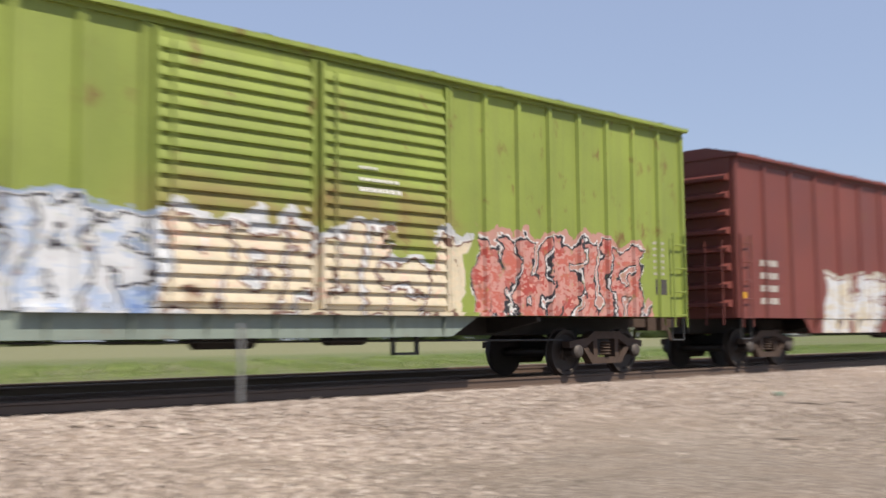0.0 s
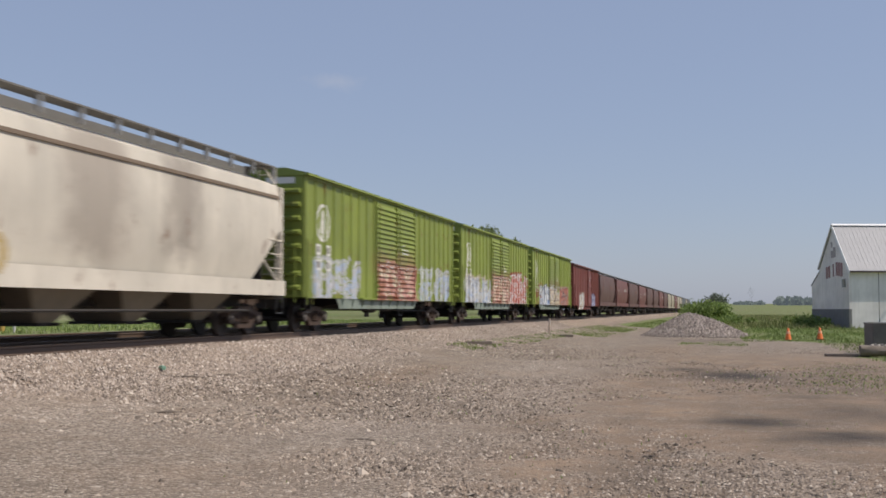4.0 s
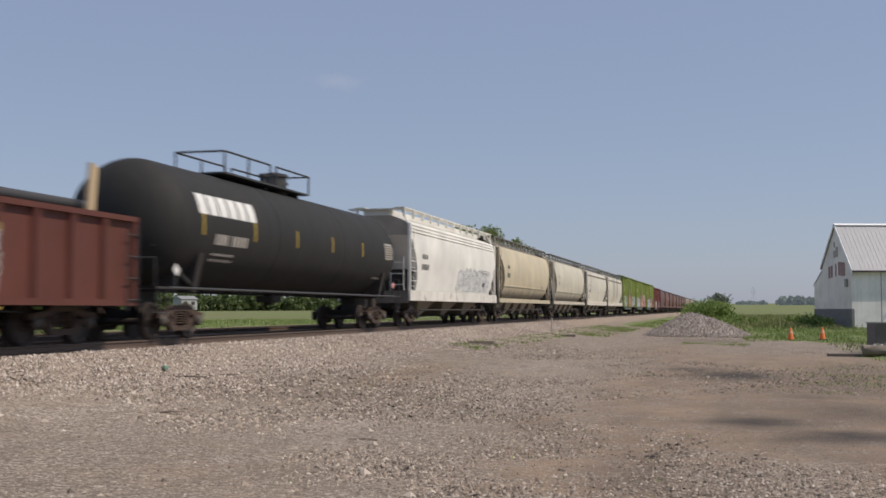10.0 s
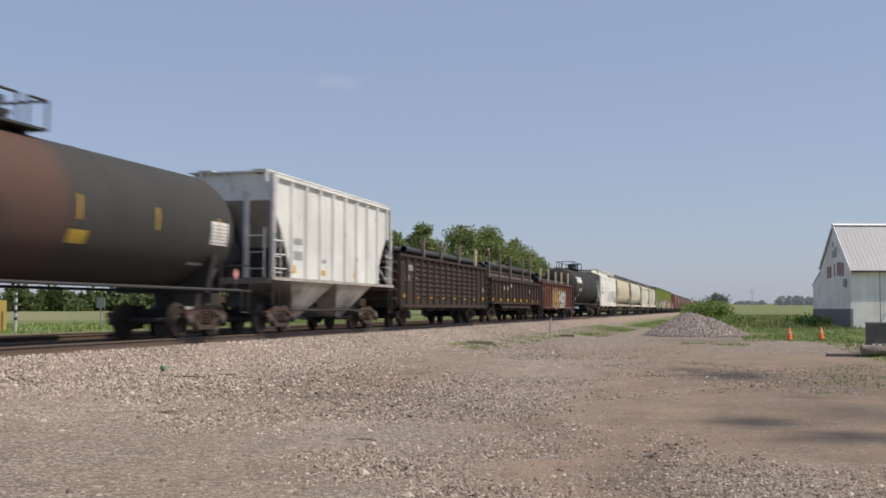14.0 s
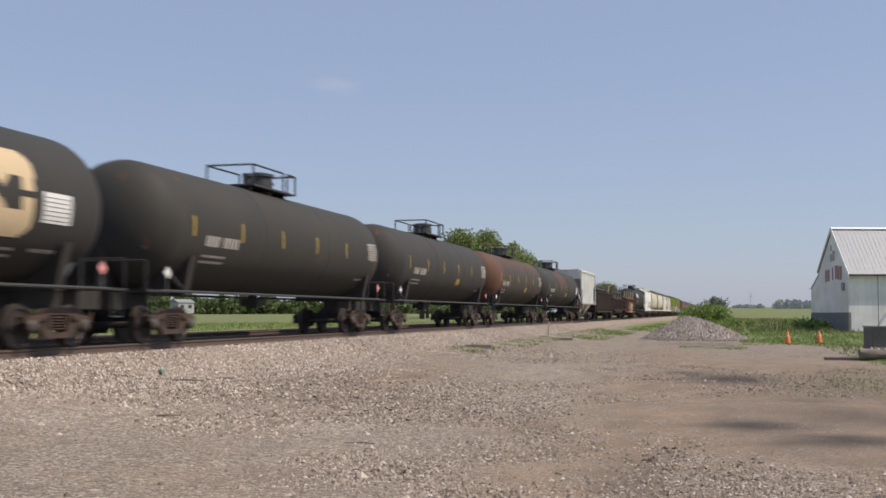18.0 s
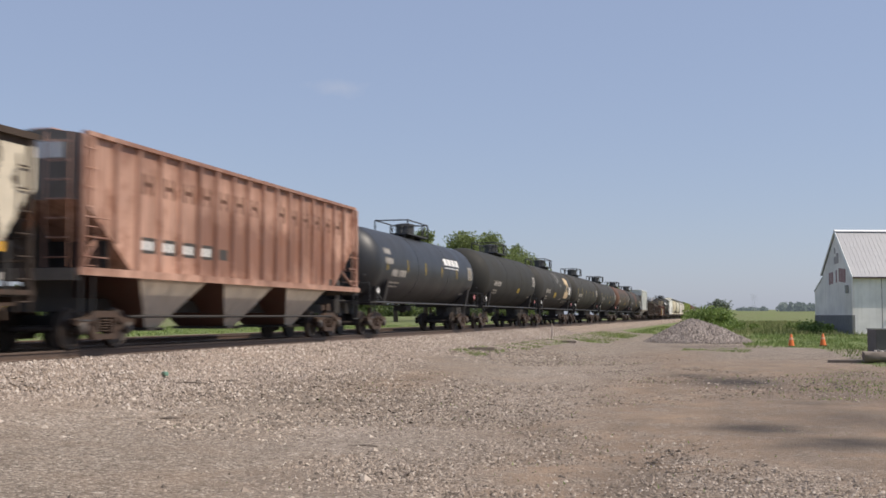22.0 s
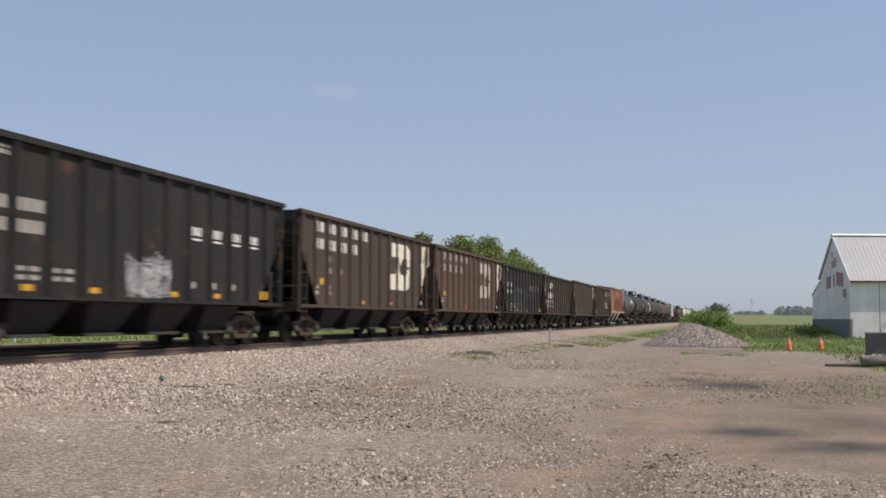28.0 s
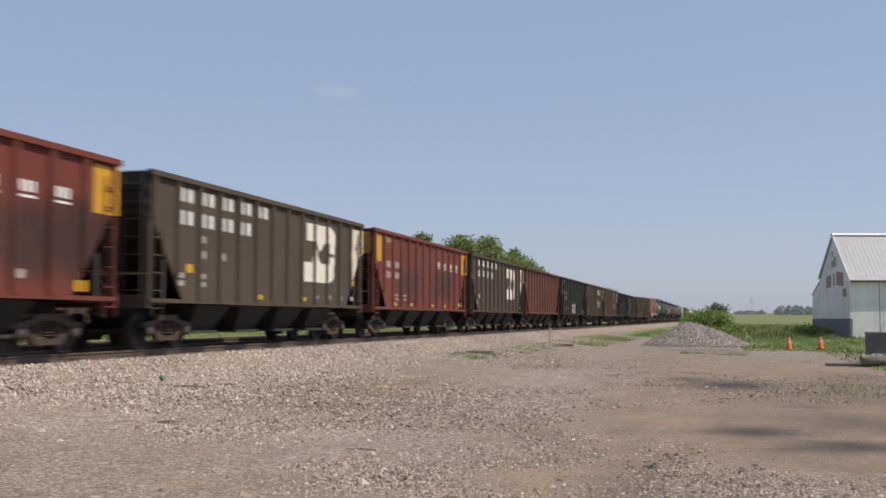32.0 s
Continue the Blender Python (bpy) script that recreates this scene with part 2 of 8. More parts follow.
def ground_mat():
    """Gravel, bare earth, grass and dark patches, blended by the sheet's zones."""
    m, n, l, p = nodes_of("yard_ground")
    vec = n.new("ShaderNodeTexCoord").outputs["Object"]
    zone = n.new("ShaderNodeVertexColor")
    zone.layer_name = "zones"
    sep = n.new("ShaderNodeSeparateColor")
    l.new(zone.outputs[0], sep.inputs[0])
    vor = n.new("ShaderNodeTexVoronoi")
    vor.inputs["Scale"].default_value = 34
    l.new(vec, vor.inputs["Vector"])
    pick = n.new("ShaderNodeSeparateColor")
    l.new(vor.outputs["Color"], pick.inputs[0])
    wide = noise_of(n, l, vec, 0.35, 6, 0.6)
    bed = zone.outputs[1]
    mid = noise_of(n, l, vec, 2.3, 6, 0.65)
    fine = noise_of(n, l, vec, 45, 4, 0.7)
    wear = n.new("ShaderNodeVertexColor")
    wear.layer_name = "wear"
    worn = n.new("ShaderNodeSeparateColor")
    l.new(wear.outputs[0], worn.inputs[0])
    gravel = ramp(n, l, pick.outputs[0], (0.0, (0.10, 0.080, 0.062)), (0.4, (0.215, 0.171, 0.132)), (0.85, (0.325, 0.267, 0.213)), (1.0, (0.50, 0.435, 0.365)))
    pale = ramp(n, l, pick.outputs[0], (0.0, (0.15, 0.12, 0.095)), (0.4, (0.28, 0.225, 0.18)), (0.85, (0.43, 0.36, 0.298)), (1.0, (0.66, 0.58, 0.50)))
    gravel = mixer(n, l, calc(n, l, "MULTIPLY", worn.outputs[1], ramp(n, l, mid, (0.32, 0.0), (0.6, 1.0))), gravel, pale)
    earth = mixer(n, l, mid, (0.160, 0.110, 0.073), (0.280, 0.200, 0.137))
    earth = mixer(n, l, ramp(n, l, noise_of(n, l, vec, 0.9, 6, 0.65, (1, 0.6, 1), (5, 1, 0)), (0.46, 0.0), (0.66, 0.8)), earth, (0.335, 0.230, 0.150))
    bare = ramp(n, l, wide, (0.47, 0.0), (0.60, 0.35))
    bare = calc(n, l, "MULTIPLY", calc(n, l, "MAXIMUM", bare, worn.outputs[0]), ramp(n, l, noise_of(n, l, vec, 1.5, 7, 0.7), (0.36, 0.15), (0.54, 1.0)))
    yard = mixer(n, l, bare, gravel, earth)
    yard = mixer(n, l, ramp(n, l, noise_of(n, l, vec, 0.8, 5, 0.6, (1.6, 0.5, 1), (3, 9, 0)), (0.50, 0.0), (0.72, 0.45)), yard, (0.115, 0.088, 0.066))
    yard = mixer(n, l, calc(n, l, "MULTIPLY", sep.outputs[2], ramp(n, l, mid, (0.25, 0.7), (0.6, 1.0))), yard, (0.05, 0.039, 0.031))
    stone = ramp(n, l, pick.outputs[0], (0.0, (0.14, 0.105, 0.078)), (0.5, (0.28, 0.212, 0.162)), (1.0, (0.46, 0.375, 0.30)))
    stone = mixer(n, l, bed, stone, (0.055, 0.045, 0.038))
    c = mixer(n, l, sep.outputs[0], yard, stone)
    grass = mixer(n, l, noise_of(n, l, vec, 1.4, 6, 0.7), (0.07, 0.125, 0.025), (0.19, 0.26, 0.07))
    grass = mixer(n, l, ramp(n, l, noise_of(n, l, vec, 0.03, 4), (0.35, 0.2), (0.65, 0.9)), grass, (0.152, 0.158, 0.060))
    grass = mixer(n, l, ramp(n, l, noise_of(n, l, vec, 0.11, 6, 0.65, (1, 0.35, 1)), (0.48, 0.0), (0.66, 0.7)), grass, (0.19, 0.165, 0.085))
    grass = mixer(n, l, worn.outputs[2], grass, mixer(n, l, mid, (0.17, 0.18, 0.075), (0.27, 0.255, 0.135)))
    gz = calc(n, l, "ADD", sep.outputs[1], calc(n, l, "MULTIPLY_ADD", mid, 0.9, -0.45))
    c = mixer(n, l, ramp(n, l, gz, (0.42, 0.0), (0.58, 1.0)), c, grass)
    c = mixer(n, l, 0.3, c, fine, "OVERLAY")
    l.new(c, p.inputs["Base Color"])
    p.inputs["Roughness"].default_value = 0.95
    b = n.new("ShaderNodeBump")
    b.inputs["Strength"].default_value, b.inputs["Distance"].default_value = 0.5, 0.03
    l.new(calc(n, l, "ADD", calc(n, l, "MULTIPLY", vor.outputs["Distance"], -1.2), mid), b.inputs["Height"])
    l.new(b.outputs[0], p.inputs["Normal"])
    return m


# ---- mesh building ----
class Shape:
    """Collects faces; made into one mesh."""

    def __init__(self):
        self.v, self.f, self.mi, self.k = [], [], [], 0

    def add(self, verts, faces):
        o = len(self.v)
        self.v += [tuple(q) for q in verts]
        self.f += [tuple(o + i for i in q) for q in faces]
        self.mi += [self.k] * len(faces)
        return self

    def box(self, x0, x1, y0, y1, z0, z1, c=0.0):
        if c <= 0:
            vs = [(x, y, z) for x in (x0, x1) for y in (y0, y1) for z in (z0, z1)]
            return self.add(vs, [(0, 1, 3, 2), (4, 6, 7, 5), (0, 4, 5, 1), (2, 3, 7, 6), (0, 2, 6, 4), (1, 5, 7, 3)])
        return self.prism([(x0 + c, y0), (x1 - c, y0), (x1, y0 + c), (x1, y1 - c), (x1 - c, y1), (x0 + c, y1), (x0, y1 - c), (x0, y0 + c)], "z", z0, z1)

    def prism(self, poly, axis, a0, a1):
        """A polygon drawn out along an axis. For x it holds (y, z), for y (x, z), for z (x, y)."""
        put = {"x": lambda p, a: (a, p[0], p[1]), "y": lambda p, a: (p[0], a, p[1]), "z": lambda p, a: (p[0], p[1], a)}[axis]
        n = len(poly)
        area = sum(poly[i][0] * poly[(i + 1) % n][1] - poly[(i + 1) % n][0] * poly[i][1] for i in range(n))
        if (area < 0) != (axis == "y"):
            poly = poly[::-1]
        vs = [put(q, a0) for q in poly] + [put(q, a1) for q in poly]
        fs = [tuple(range(n))[::-1], tuple(range(n, 2 * n))]
        fs += [(i, (i + 1) % n, n + (i + 1) % n, n + i) for i in range(n)]
        return self.add(vs, fs)

    def rod(self, a, b, r, n=8, r2=None):
        a, b = Vector(a), Vector(b)
        q = (b - a).to_track_quat("Z", "Y")
        r2 = r if r2 is None else r2
        vs = []
        for base, rr in ((a, r), (b, r2)):
            vs += [base + q @ Vector((rr * math.cos(2 * math.pi * i / n), rr * math.sin(2 * math.pi * i / n), 0)) for i in range(n)]
        return self.add(vs, [tuple(range(n))[::-1], tuple(range(n, 2 * n))] + [(i, (i + 1) % n, n + (i + 1) % n, n + i) for i in range(n)])

    def lathe(self, rings, axis="y", n=32, cx=0.0, cz=0.0):
        """Rings (place along the axis, radius)."""
        vs, fs = [], []
        for a, r in rings:
            for i in range(n):
                u, w = r * math.cos(2 * math.pi * i / n), r * math.sin(2 * math.pi * i / n)
                vs.append((cx + u, a, cz + w) if axis == "y" else ((a, cx + u, cz + w) if axis == "x" else (cx + u, cz + w, a)))
        flip = axis == "y"
        for k in range(len(rings) - 1):
            for i in range(n):
                q = (k * n + i, k * n + (i + 1) % n, (k + 1) * n + (i + 1) % n, (k + 1) * n + i)
                fs.append(q[::-1] if flip else q)
        a, b = tuple(range(n)), tuple(range((len(rings) - 1) * n, len(rings) * n))
        fs += [a, b[::-1]] if flip else [a[::-1], b]
        return self.add(vs, fs)

    def loft(self, sections, close=True):
        n = len(sections[0])
        vs = [q for s in sections for q in s]
        fs = [(k * n + i, (k + 1) * n + i, (k + 1) * n + (i + 1) % n, k * n + (i + 1) % n) for k in range(len(sections) - 1) for i in range(n)]
        if close:
            fs += [tuple(range(n)), tuple(range((len(sections) - 1) * n, len(sections) * n))[::-1]]
        return self.add(vs, fs)

    def mesh(self, name, mats, angle=35):
        me = bpy.data.meshes.new(name)
        me.from_pydata(self.v, [], self.f)
        for m in mats:
            me.materials.append(m)
        if len(mats) > 1:
            me.polygons.foreach_set("material_index", self.mi)
        me.shade_smooth()
        me.set_sharp_from_angle(angle=radians(angle))
        return me


def part(name, shape, material, parent, label="", at=None):
    """One mesh object under a thing or a part."""
    me = shape if isinstance(shape, bpy.types.Mesh) else shape.mesh(name, material if isinstance(material, (list, tuple)) else [material])
    ob = new(name, me)
    ob.parent = parent
    if at is not None:
        ob.matrix_basis = at if isinstance(at, Matrix) else Matrix.Translation(at)
    return tagged(ob, label) if label else ob


def solid(name, shape, material, label, category, group="", kind="", at=None):
    """A thing of one mesh."""
    ob = part(name, shape, material, None, "", at)
    return tagged(ob, label, category, group, kind)


def empty(name, label, category, group="", at=None):
    ob = new(name)
    ob.empty_display_size = 0.3
    if at is not None:
        ob.matrix_basis = at
    return tagged(ob, label, category, group)


# ---- material stock ----
M_GROUND = ground_mat()
M_STONES = islands("yard_stones", ((0.0, (0.11, 0.088, 0.070)), (0.35, (0.255, 0.201, 0.157)), (0.8, (0.385, 0.315, 0.254)), (1.0, (0.57, 0.49, 0.41))))
M_BALLAST = islands("ballast_stones", ((0.0, (0.19, 0.153, 0.127)), (0.4, (0.35, 0.285, 0.237)), (0.8, (0.455, 0.38, 0.32)), (1.0, (0.60, 0.52, 0.45))))
M_CLOD = islands("dark_clods", ((0.0, (0.06, 0.048, 0.039)), (0.6, (0.11, 0.086, 0.067)), (1.0, (0.18, 0.14, 0.11))))
M_PILE = islands("crushed_rock", ((0.0, (0.16, 0.13, 0.112)), (0.5, (0.265, 0.222, 0.195)), (1.0, (0.40, 0.345, 0.305))))
M_GRASS = islands("grass_blades", ((0.0, (0.12, 0.185, 0.04)), (0.6, (0.215, 0.295, 0.075)), (1.0, (0.32, 0.36, 0.13))), 0.7)
M_RANK = islands("rank_grass_blades", ((0.0, (0.11, 0.15, 0.045)), (0.5, (0.21, 0.24, 0.075)), (0.85, (0.30, 0.30, 0.12)), (1.0, (0.38, 0.33, 0.18))), 0.75)
M_LEAF = leaf_mat("tree_leaves", (0.115, 0.15, 0.05), (0.20, 0.245, 0.085))
M_BUSH = leaf_mat("bush_leaves", (0.085, 0.14, 0.03), (0.20, 0.27, 0.075))
M_FARLEAF = leaf_mat("distant_leaves", (0.12, 0.145, 0.10), (0.16, 0.19, 0.135))
M_FARWOODS = leaf_mat("haze_glow_leaves", (0.09, 0.115, 0.085), (0.13, 0.16, 0.12))
# a faint bluish glow in the far leaves stands in for distance haze
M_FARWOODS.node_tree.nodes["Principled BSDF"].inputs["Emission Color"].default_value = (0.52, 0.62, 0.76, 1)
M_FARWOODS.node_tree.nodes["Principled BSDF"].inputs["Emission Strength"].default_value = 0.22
M_BARK = plain("bark", (0.10, 0.075, 0.055), 0.9, 0.3, 12)
M_RAIL = plain("rail_steel", (0.15, 0.105, 0.08), 0.55, 0.25, 10, 0.25)
M_TIE = plain("tie_wood", (0.075, 0.06, 0.05), 0.9, 0.35, 9)
M_TRUCK = plain("bogie_steel", (0.078, 0.050, 0.036), 0.75, 0.35, 5, 0.1, 0.2)
M_WHEEL = plain("wheel_steel", (0.060, 0.047, 0.040), 0.6, 0.3, 5, 0.3)
M_CAP = plain("bearing_cap", (0.10, 0.085, 0.075), 0.6, 0.25, 6, 0.3)
M_UNDER = plain("underframe_steel", (0.04, 0.035, 0.032), 0.8, 0.35, 4)
M_IRON = plain("painted_iron", (0.05, 0.05, 0.05), 0.55, 0.2, 6)
M_BOARD = plain("weathered_grating", (0.24, 0.24, 0.24), 0.75, 0.25, 7)
# near-black holds the shade on slope sheets and hopper ends in the colour
M_SLOPE = plain("shaded_slope_sheet", (0.032, 0.027, 0.023), 0.85, 0.35, 3)
# bays made near-black, the shade under the car put into their colour
M_BAY = plain("shaded_bay_steel", (0.022, 0.019, 0.017), 0.8, 0.35, 3)
M_GALV = plain("galvanised_steel", (0.33, 0.33, 0.32), 0.55, 0.15, 6, 0.4)
M_WHITE = plain("white_lettering", (0.74, 0.73, 0.70), 0.6, 0.1, 3)
M_DULLWHITE = plain("faded_lettering", (0.42, 0.39, 0.35), 0.7, 0.25, 3)
# grimy car ends, with the shade on the end faces put into the colour
M_GRIMESHADE = plain("grimy_shaded_end", (0.20, 0.175, 0.145), 0.8, 0.35, 2)
M_GREYLET = plain("grey_lettering", (0.24, 0.25, 0.27), 0.7, 0.2, 3)
M_RECESS = plain("shaded_recess_sheet", (0.30, 0.28, 0.255), 0.8, 0.3, 2)
# paler dusty ends, their colour also darkened for the end faces' shade
M_DUSTSHADE = plain("dusty_shaded_end", (0.36, 0.31, 0.245), 0.8, 0.3, 2)
M_WORNCREAM = plain("worn_cream_lettering", (0.72, 0.67, 0.57), 0.7, 0.16, 2)
M_CREAM = plain("cream_panel", (0.62, 0.55, 0.43), 0.7, 0.35, 2)
M_DARKLET = plain("dark_lettering", (0.06, 0.055, 0.05), 0.7, 0.2, 3)
M_YELLOW = plain("yellow_reflector", (0.62, 0.33, 0.02), 0.5, 0.15, 5)
M_PALEYELLOW = plain("yellow_marker", (0.40, 0.27, 0.03), 0.6, 0.2, 5)
M_PLACARD = plain("placard_red", (0.72, 0.30, 0.29), 0.5, 0.1, 4)
M_PALESTONE = plain("pale_field_stone", (0.42, 0.38, 0.34), 0.9, 0.25, 6)
M_PIPE = plain("pipe_steel", (0.055, 0.052, 0.052), 0.6, 0.35, 4, 0.2)
M_RUSTPIPE = plain("rusty_pipe_steel", (0.085, 0.062, 0.05), 0.75, 0.35, 4, 0.1)
M_TUBE = plain("coated_tube", (0.022, 0.030, 0.024), 0.5, 0.3, 4)
M_LUMBER = plain("pale_lumber", (0.58, 0.44, 0.27), 0.8, 0.15, 8)
M_OLDLUMBER = plain("grey_lumber", (0.24, 0.19, 0.14), 0.85, 0.2, 8)

# ---- the line and the yard ----
TRACK_X = -13.75
RAIL_Z = 0.95
FRAME_Z = 1.07


def height(x, y):
    """Ground height: a yard that climbs to a ballast bank, then meadow; the fields ahead climb very slightly."""
    d = np.asarray(x, float)
    z = np.interp(d, [-3000, -104, -60, -28, -23.2, -22.2, -20.6, -12.5, -11.7, -11.45, -11.1, -10.3, -9.2, -7.5, -5.0, 3000],
                  [1.5, 1.4, 0.86, 0.72, 0.72, 0.60, 0.69, 0.69, 0.83, 0.85, 0.77, 0.47, 0.36, 0.18, 0.0, 0.0])
    far = np.clip(np.asarray(y, float) - 95, 0, None) * np.clip((d + 6) / 10, 0, 1)
    return z + far * 0.0058


def ground():
    xs = np.unique(np.concatenate([-np.geomspace(26, 3200, 26), np.arange(-26, 26, 0.4), np.linspace(-23.4, -10, 46), np.geomspace(26, 3200, 26)]))
    ys = np.unique(np.concatenate([-np.geomspace(10, 3200, 24), np.arange(-10, 70, 0.5), np.arange(70, 140, 2.0), np.geomspace(140, 3400, 34)]))
    X, Y = np.meshgrid(xs, ys)
    Z = height(X, Y)
    rough = np.zeros_like(Z)
    for k, (a, b) in enumerate(((0.9, 0.018), (0.31, 0.035), (2.3, 0.008))):
        rough += b * np.sin(X * a * 1.3 + k) * np.cos(Y * a + 0.7 * np.sin(X * a * 0.6 + k))
    near = (np.abs(X) < 30) & (Y > -12) & (Y < 140)
    Z = Z + np.where(near, rough, rough * 0.5) * np.where((X < -11.5) & (X > -22.5), 0.2, 1.0)
    v = np.stack([X, Y, Z], -1).reshape(-1, 3)
    nx, ny = len(xs), len(ys)
    i = np.arange(nx * (ny - 1)).reshape(ny - 1, nx)[:, :-1].ravel()
    f = np.stack([i, i + 1, i + nx + 1, i + nx], 1)
    me = bpy.data.meshes.new("ground")
    me.from_pydata(v.tolist(), [], f.tolist())
    me.materials.append(M_GROUND)
    me.shade_smooth()
    x, y = v[:, 0], v[:, 1]
    ballast = np.clip((x + 24.8) / 0.6, 0, 1) * np.clip((-8.3 - x) / 3.2, 0, 1)
    # dark oily track bed, with some of the train's shade put into the colour
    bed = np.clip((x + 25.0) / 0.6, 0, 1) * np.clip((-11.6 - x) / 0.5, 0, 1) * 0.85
    # grass: beyond the line, along the right of the yard, and everything far ahead
    edge = 57 + 2.5 * np.sin(x * 0.9)
    g = np.clip((-24.6 - x) / 0.6, 0, 1)
    g = np.maximum(g, np.clip((y - edge) / 5, 0, 1) * np.clip((x - 0.4 - 0.02 * (y - 60)) / 1.5, 0, 1))
    g = np.maximum(g, np.clip((y - 92) / 10, 0, 1) * np.clip((x + 9.5) / 1.0, 0, 1))
    g = np.maximum(g, np.clip((x - 3.6 - 0.25 * np.abs(y - 41)) / 1.4, 0, 1) * np.clip((y - 25) / 8, 0, 1))
    g = np.maximum(g, 0.46 * np.exp(-((x + 8.9) / 0.7) ** 2) * np.clip((y - 36) / 6, 0, 1))
    g = np.maximum(g, 0.44 * np.exp(-((x + 6.5) / 1.2) ** 2) * np.clip((y - 62) / 8, 0, 1))
    g = np.maximum(g, np.clip((np.hypot(x, y) - 200) / 50, 0, 1) * (np.abs(x - TRACK_X) > 5))
    dark_spots = np.zeros_like(x)
    for cx, cy, rx, ry, k in ((0.3, 29.0, 1.5, 2.6, 1.2), (-0.9, 31.2, 0.8, 1.2, 1.0), (0.48, 16.7, 0.85, 1.0, 1.2), (1.6, 15.2, 0.9, 0.8, 1.2), (2.6, 17.6, 1.2, 1.5, 0.55), (2.6, 12.5, 1.4, 2.2, 0.45), (2.4, 24.5, 2.4, 5.0, 0.42), (1.5, 21.6, 1.4, 0.8, 0.6), (-0.9, 12.2, 0.4, 1.2, 0.6), (-1.0, 60, 2.5, 4, 0.4), (1.9, 18.5, 1.7, 2.4, 0.55), (-0.72, 11.2, 0.3, 0.9, 0.7), (0.15, 16.5, 0.8, 0.5, 0.9), (1.3, 14.5, 1.1, 0.5, 0.85), (3.2, 30, 1.6, 5, 0.35)):
        dark_spots = np.maximum(dark_spots, k * np.exp(-((x - cx) / rx) ** 2 * 1.4 - ((y - cy) / ry) ** 2 * 1.4))
    col = me.color_attributes.new("zones", "FLOAT_COLOR", "POINT")
    col.data.foreach_set("color", np.stack([ballast, g, dark_spots, bed], 1).ravel().astype(np.float32))
    # bare earth and pale gravel patches
    earth, pale = np.zeros_like(x), np.zeros_like(x)
    for cx, cy, rx, ry in ((-2.6, 16.2, 0.7, 1.5), (-1.7, 26.0, 1.5, 6.5), (2.7, 34, 1.8, 3.0), (-7.2, 25, 0.8, 5), (-1.9, 12.2, 0.8, 1.6), (0.9, 24.5, 1.2, 1.8), (1.8, 27.5, 2.2, 3.5), (1.6, 19, 1.7, 2.6), (3.4, 24, 1.6, 4), (-2.2, 45, 1.8, 9), (-1.3, 15, 0.65, 5.0)):
        earth = np.maximum(earth, 0.95 * np.exp(-((x - cx) / rx) ** 2 - ((y - cy) / ry) ** 2))
    earth = np.maximum(earth, 0.85 / (1 + np.exp(-(x + 2.3 + 0.35 * np.sin(y * 0.7)) / 0.3)) * np.clip((y - 5) / 3, 0, 1) * np.clip((48 - y) / 10, 0, 1))
    earth *= 1 - 0.8 * np.exp(-((x - 0.5) / 1.1) ** 2 - ((y - 11.2) / 1.6) ** 2)
    for cx, cy, rx, ry in ((-3.7, 22.5, 0.9, 5.0), (0.5, 11.2, 1.1, 1.5), (-4.6, 31, 1.2, 7), (-5.0, 15, 0.8, 2.2), (-9.0, 13, 1.6, 3)):
        pale = np.maximum(pale, np.exp(-((x - cx) / rx) ** 2 - ((y - cy) / ry) ** 2))
    wear = me.color_attributes.new("wear", "FLOAT_COLOR", "POINT")
    crop = np.clip((-48 - x) / 4, 0, 1) * np.clip((x + 112) / 4, 0, 1) * np.clip((np.abs(x) / np.maximum(y, 1) - 0.58) / 0.06, 0, 1)
    wear.data.foreach_set("color", np.stack([earth, pale, crop, x * 0], 1).ravel().astype(np.float32))
    return tagged(new("ground", me), "brown gravel yard running into green fields", "ground", kind="structure")


ground()


def scattered(name, material, places, sizes, flat, seed, label):
    """Many loose stones in one mesh."""
    rng = np.random.default_rng(seed)
    base = np.array([(1, 0, -0.25), (-1, 0, -0.25), (0, 1, -0.25), (0, -1, -0.25), (0, 0, 1)], float)
    tri = np.array([(0, 2, 4), (2, 1, 4), (1, 3, 4), (3, 0, 4)])
    n = len(places)
    a = rng.uniform(0, 2 * np.pi, n)
    v = base[None] * (sizes[:, None] * rng.uniform(0.6, 1.3, (n, 5)))[..., None]
    v[..., 2] *= flat
    c, s = np.cos(a)[:, None], np.sin(a)[:, None]
    tilt = rng.normal(0, 0.5, (n, 1))
    v = np.stack([v[..., 0] * c - v[..., 1] * s, v[..., 0] * s + v[..., 1] * c, v[..., 2] + tilt * v[..., 0] * 0.5], -1)
    v += places[:, None]
    f = tri[None] + (np.arange(n) * 5)[:, None, None]
    me = bpy.data.meshes.new(name)
    me.from_pydata(v.reshape(-1, 3).tolist(), [], f.reshape(-1, 3).tolist())
    me.materials.append(material)
    return tagged(new(name, me), label, "stones", kind="stuff")


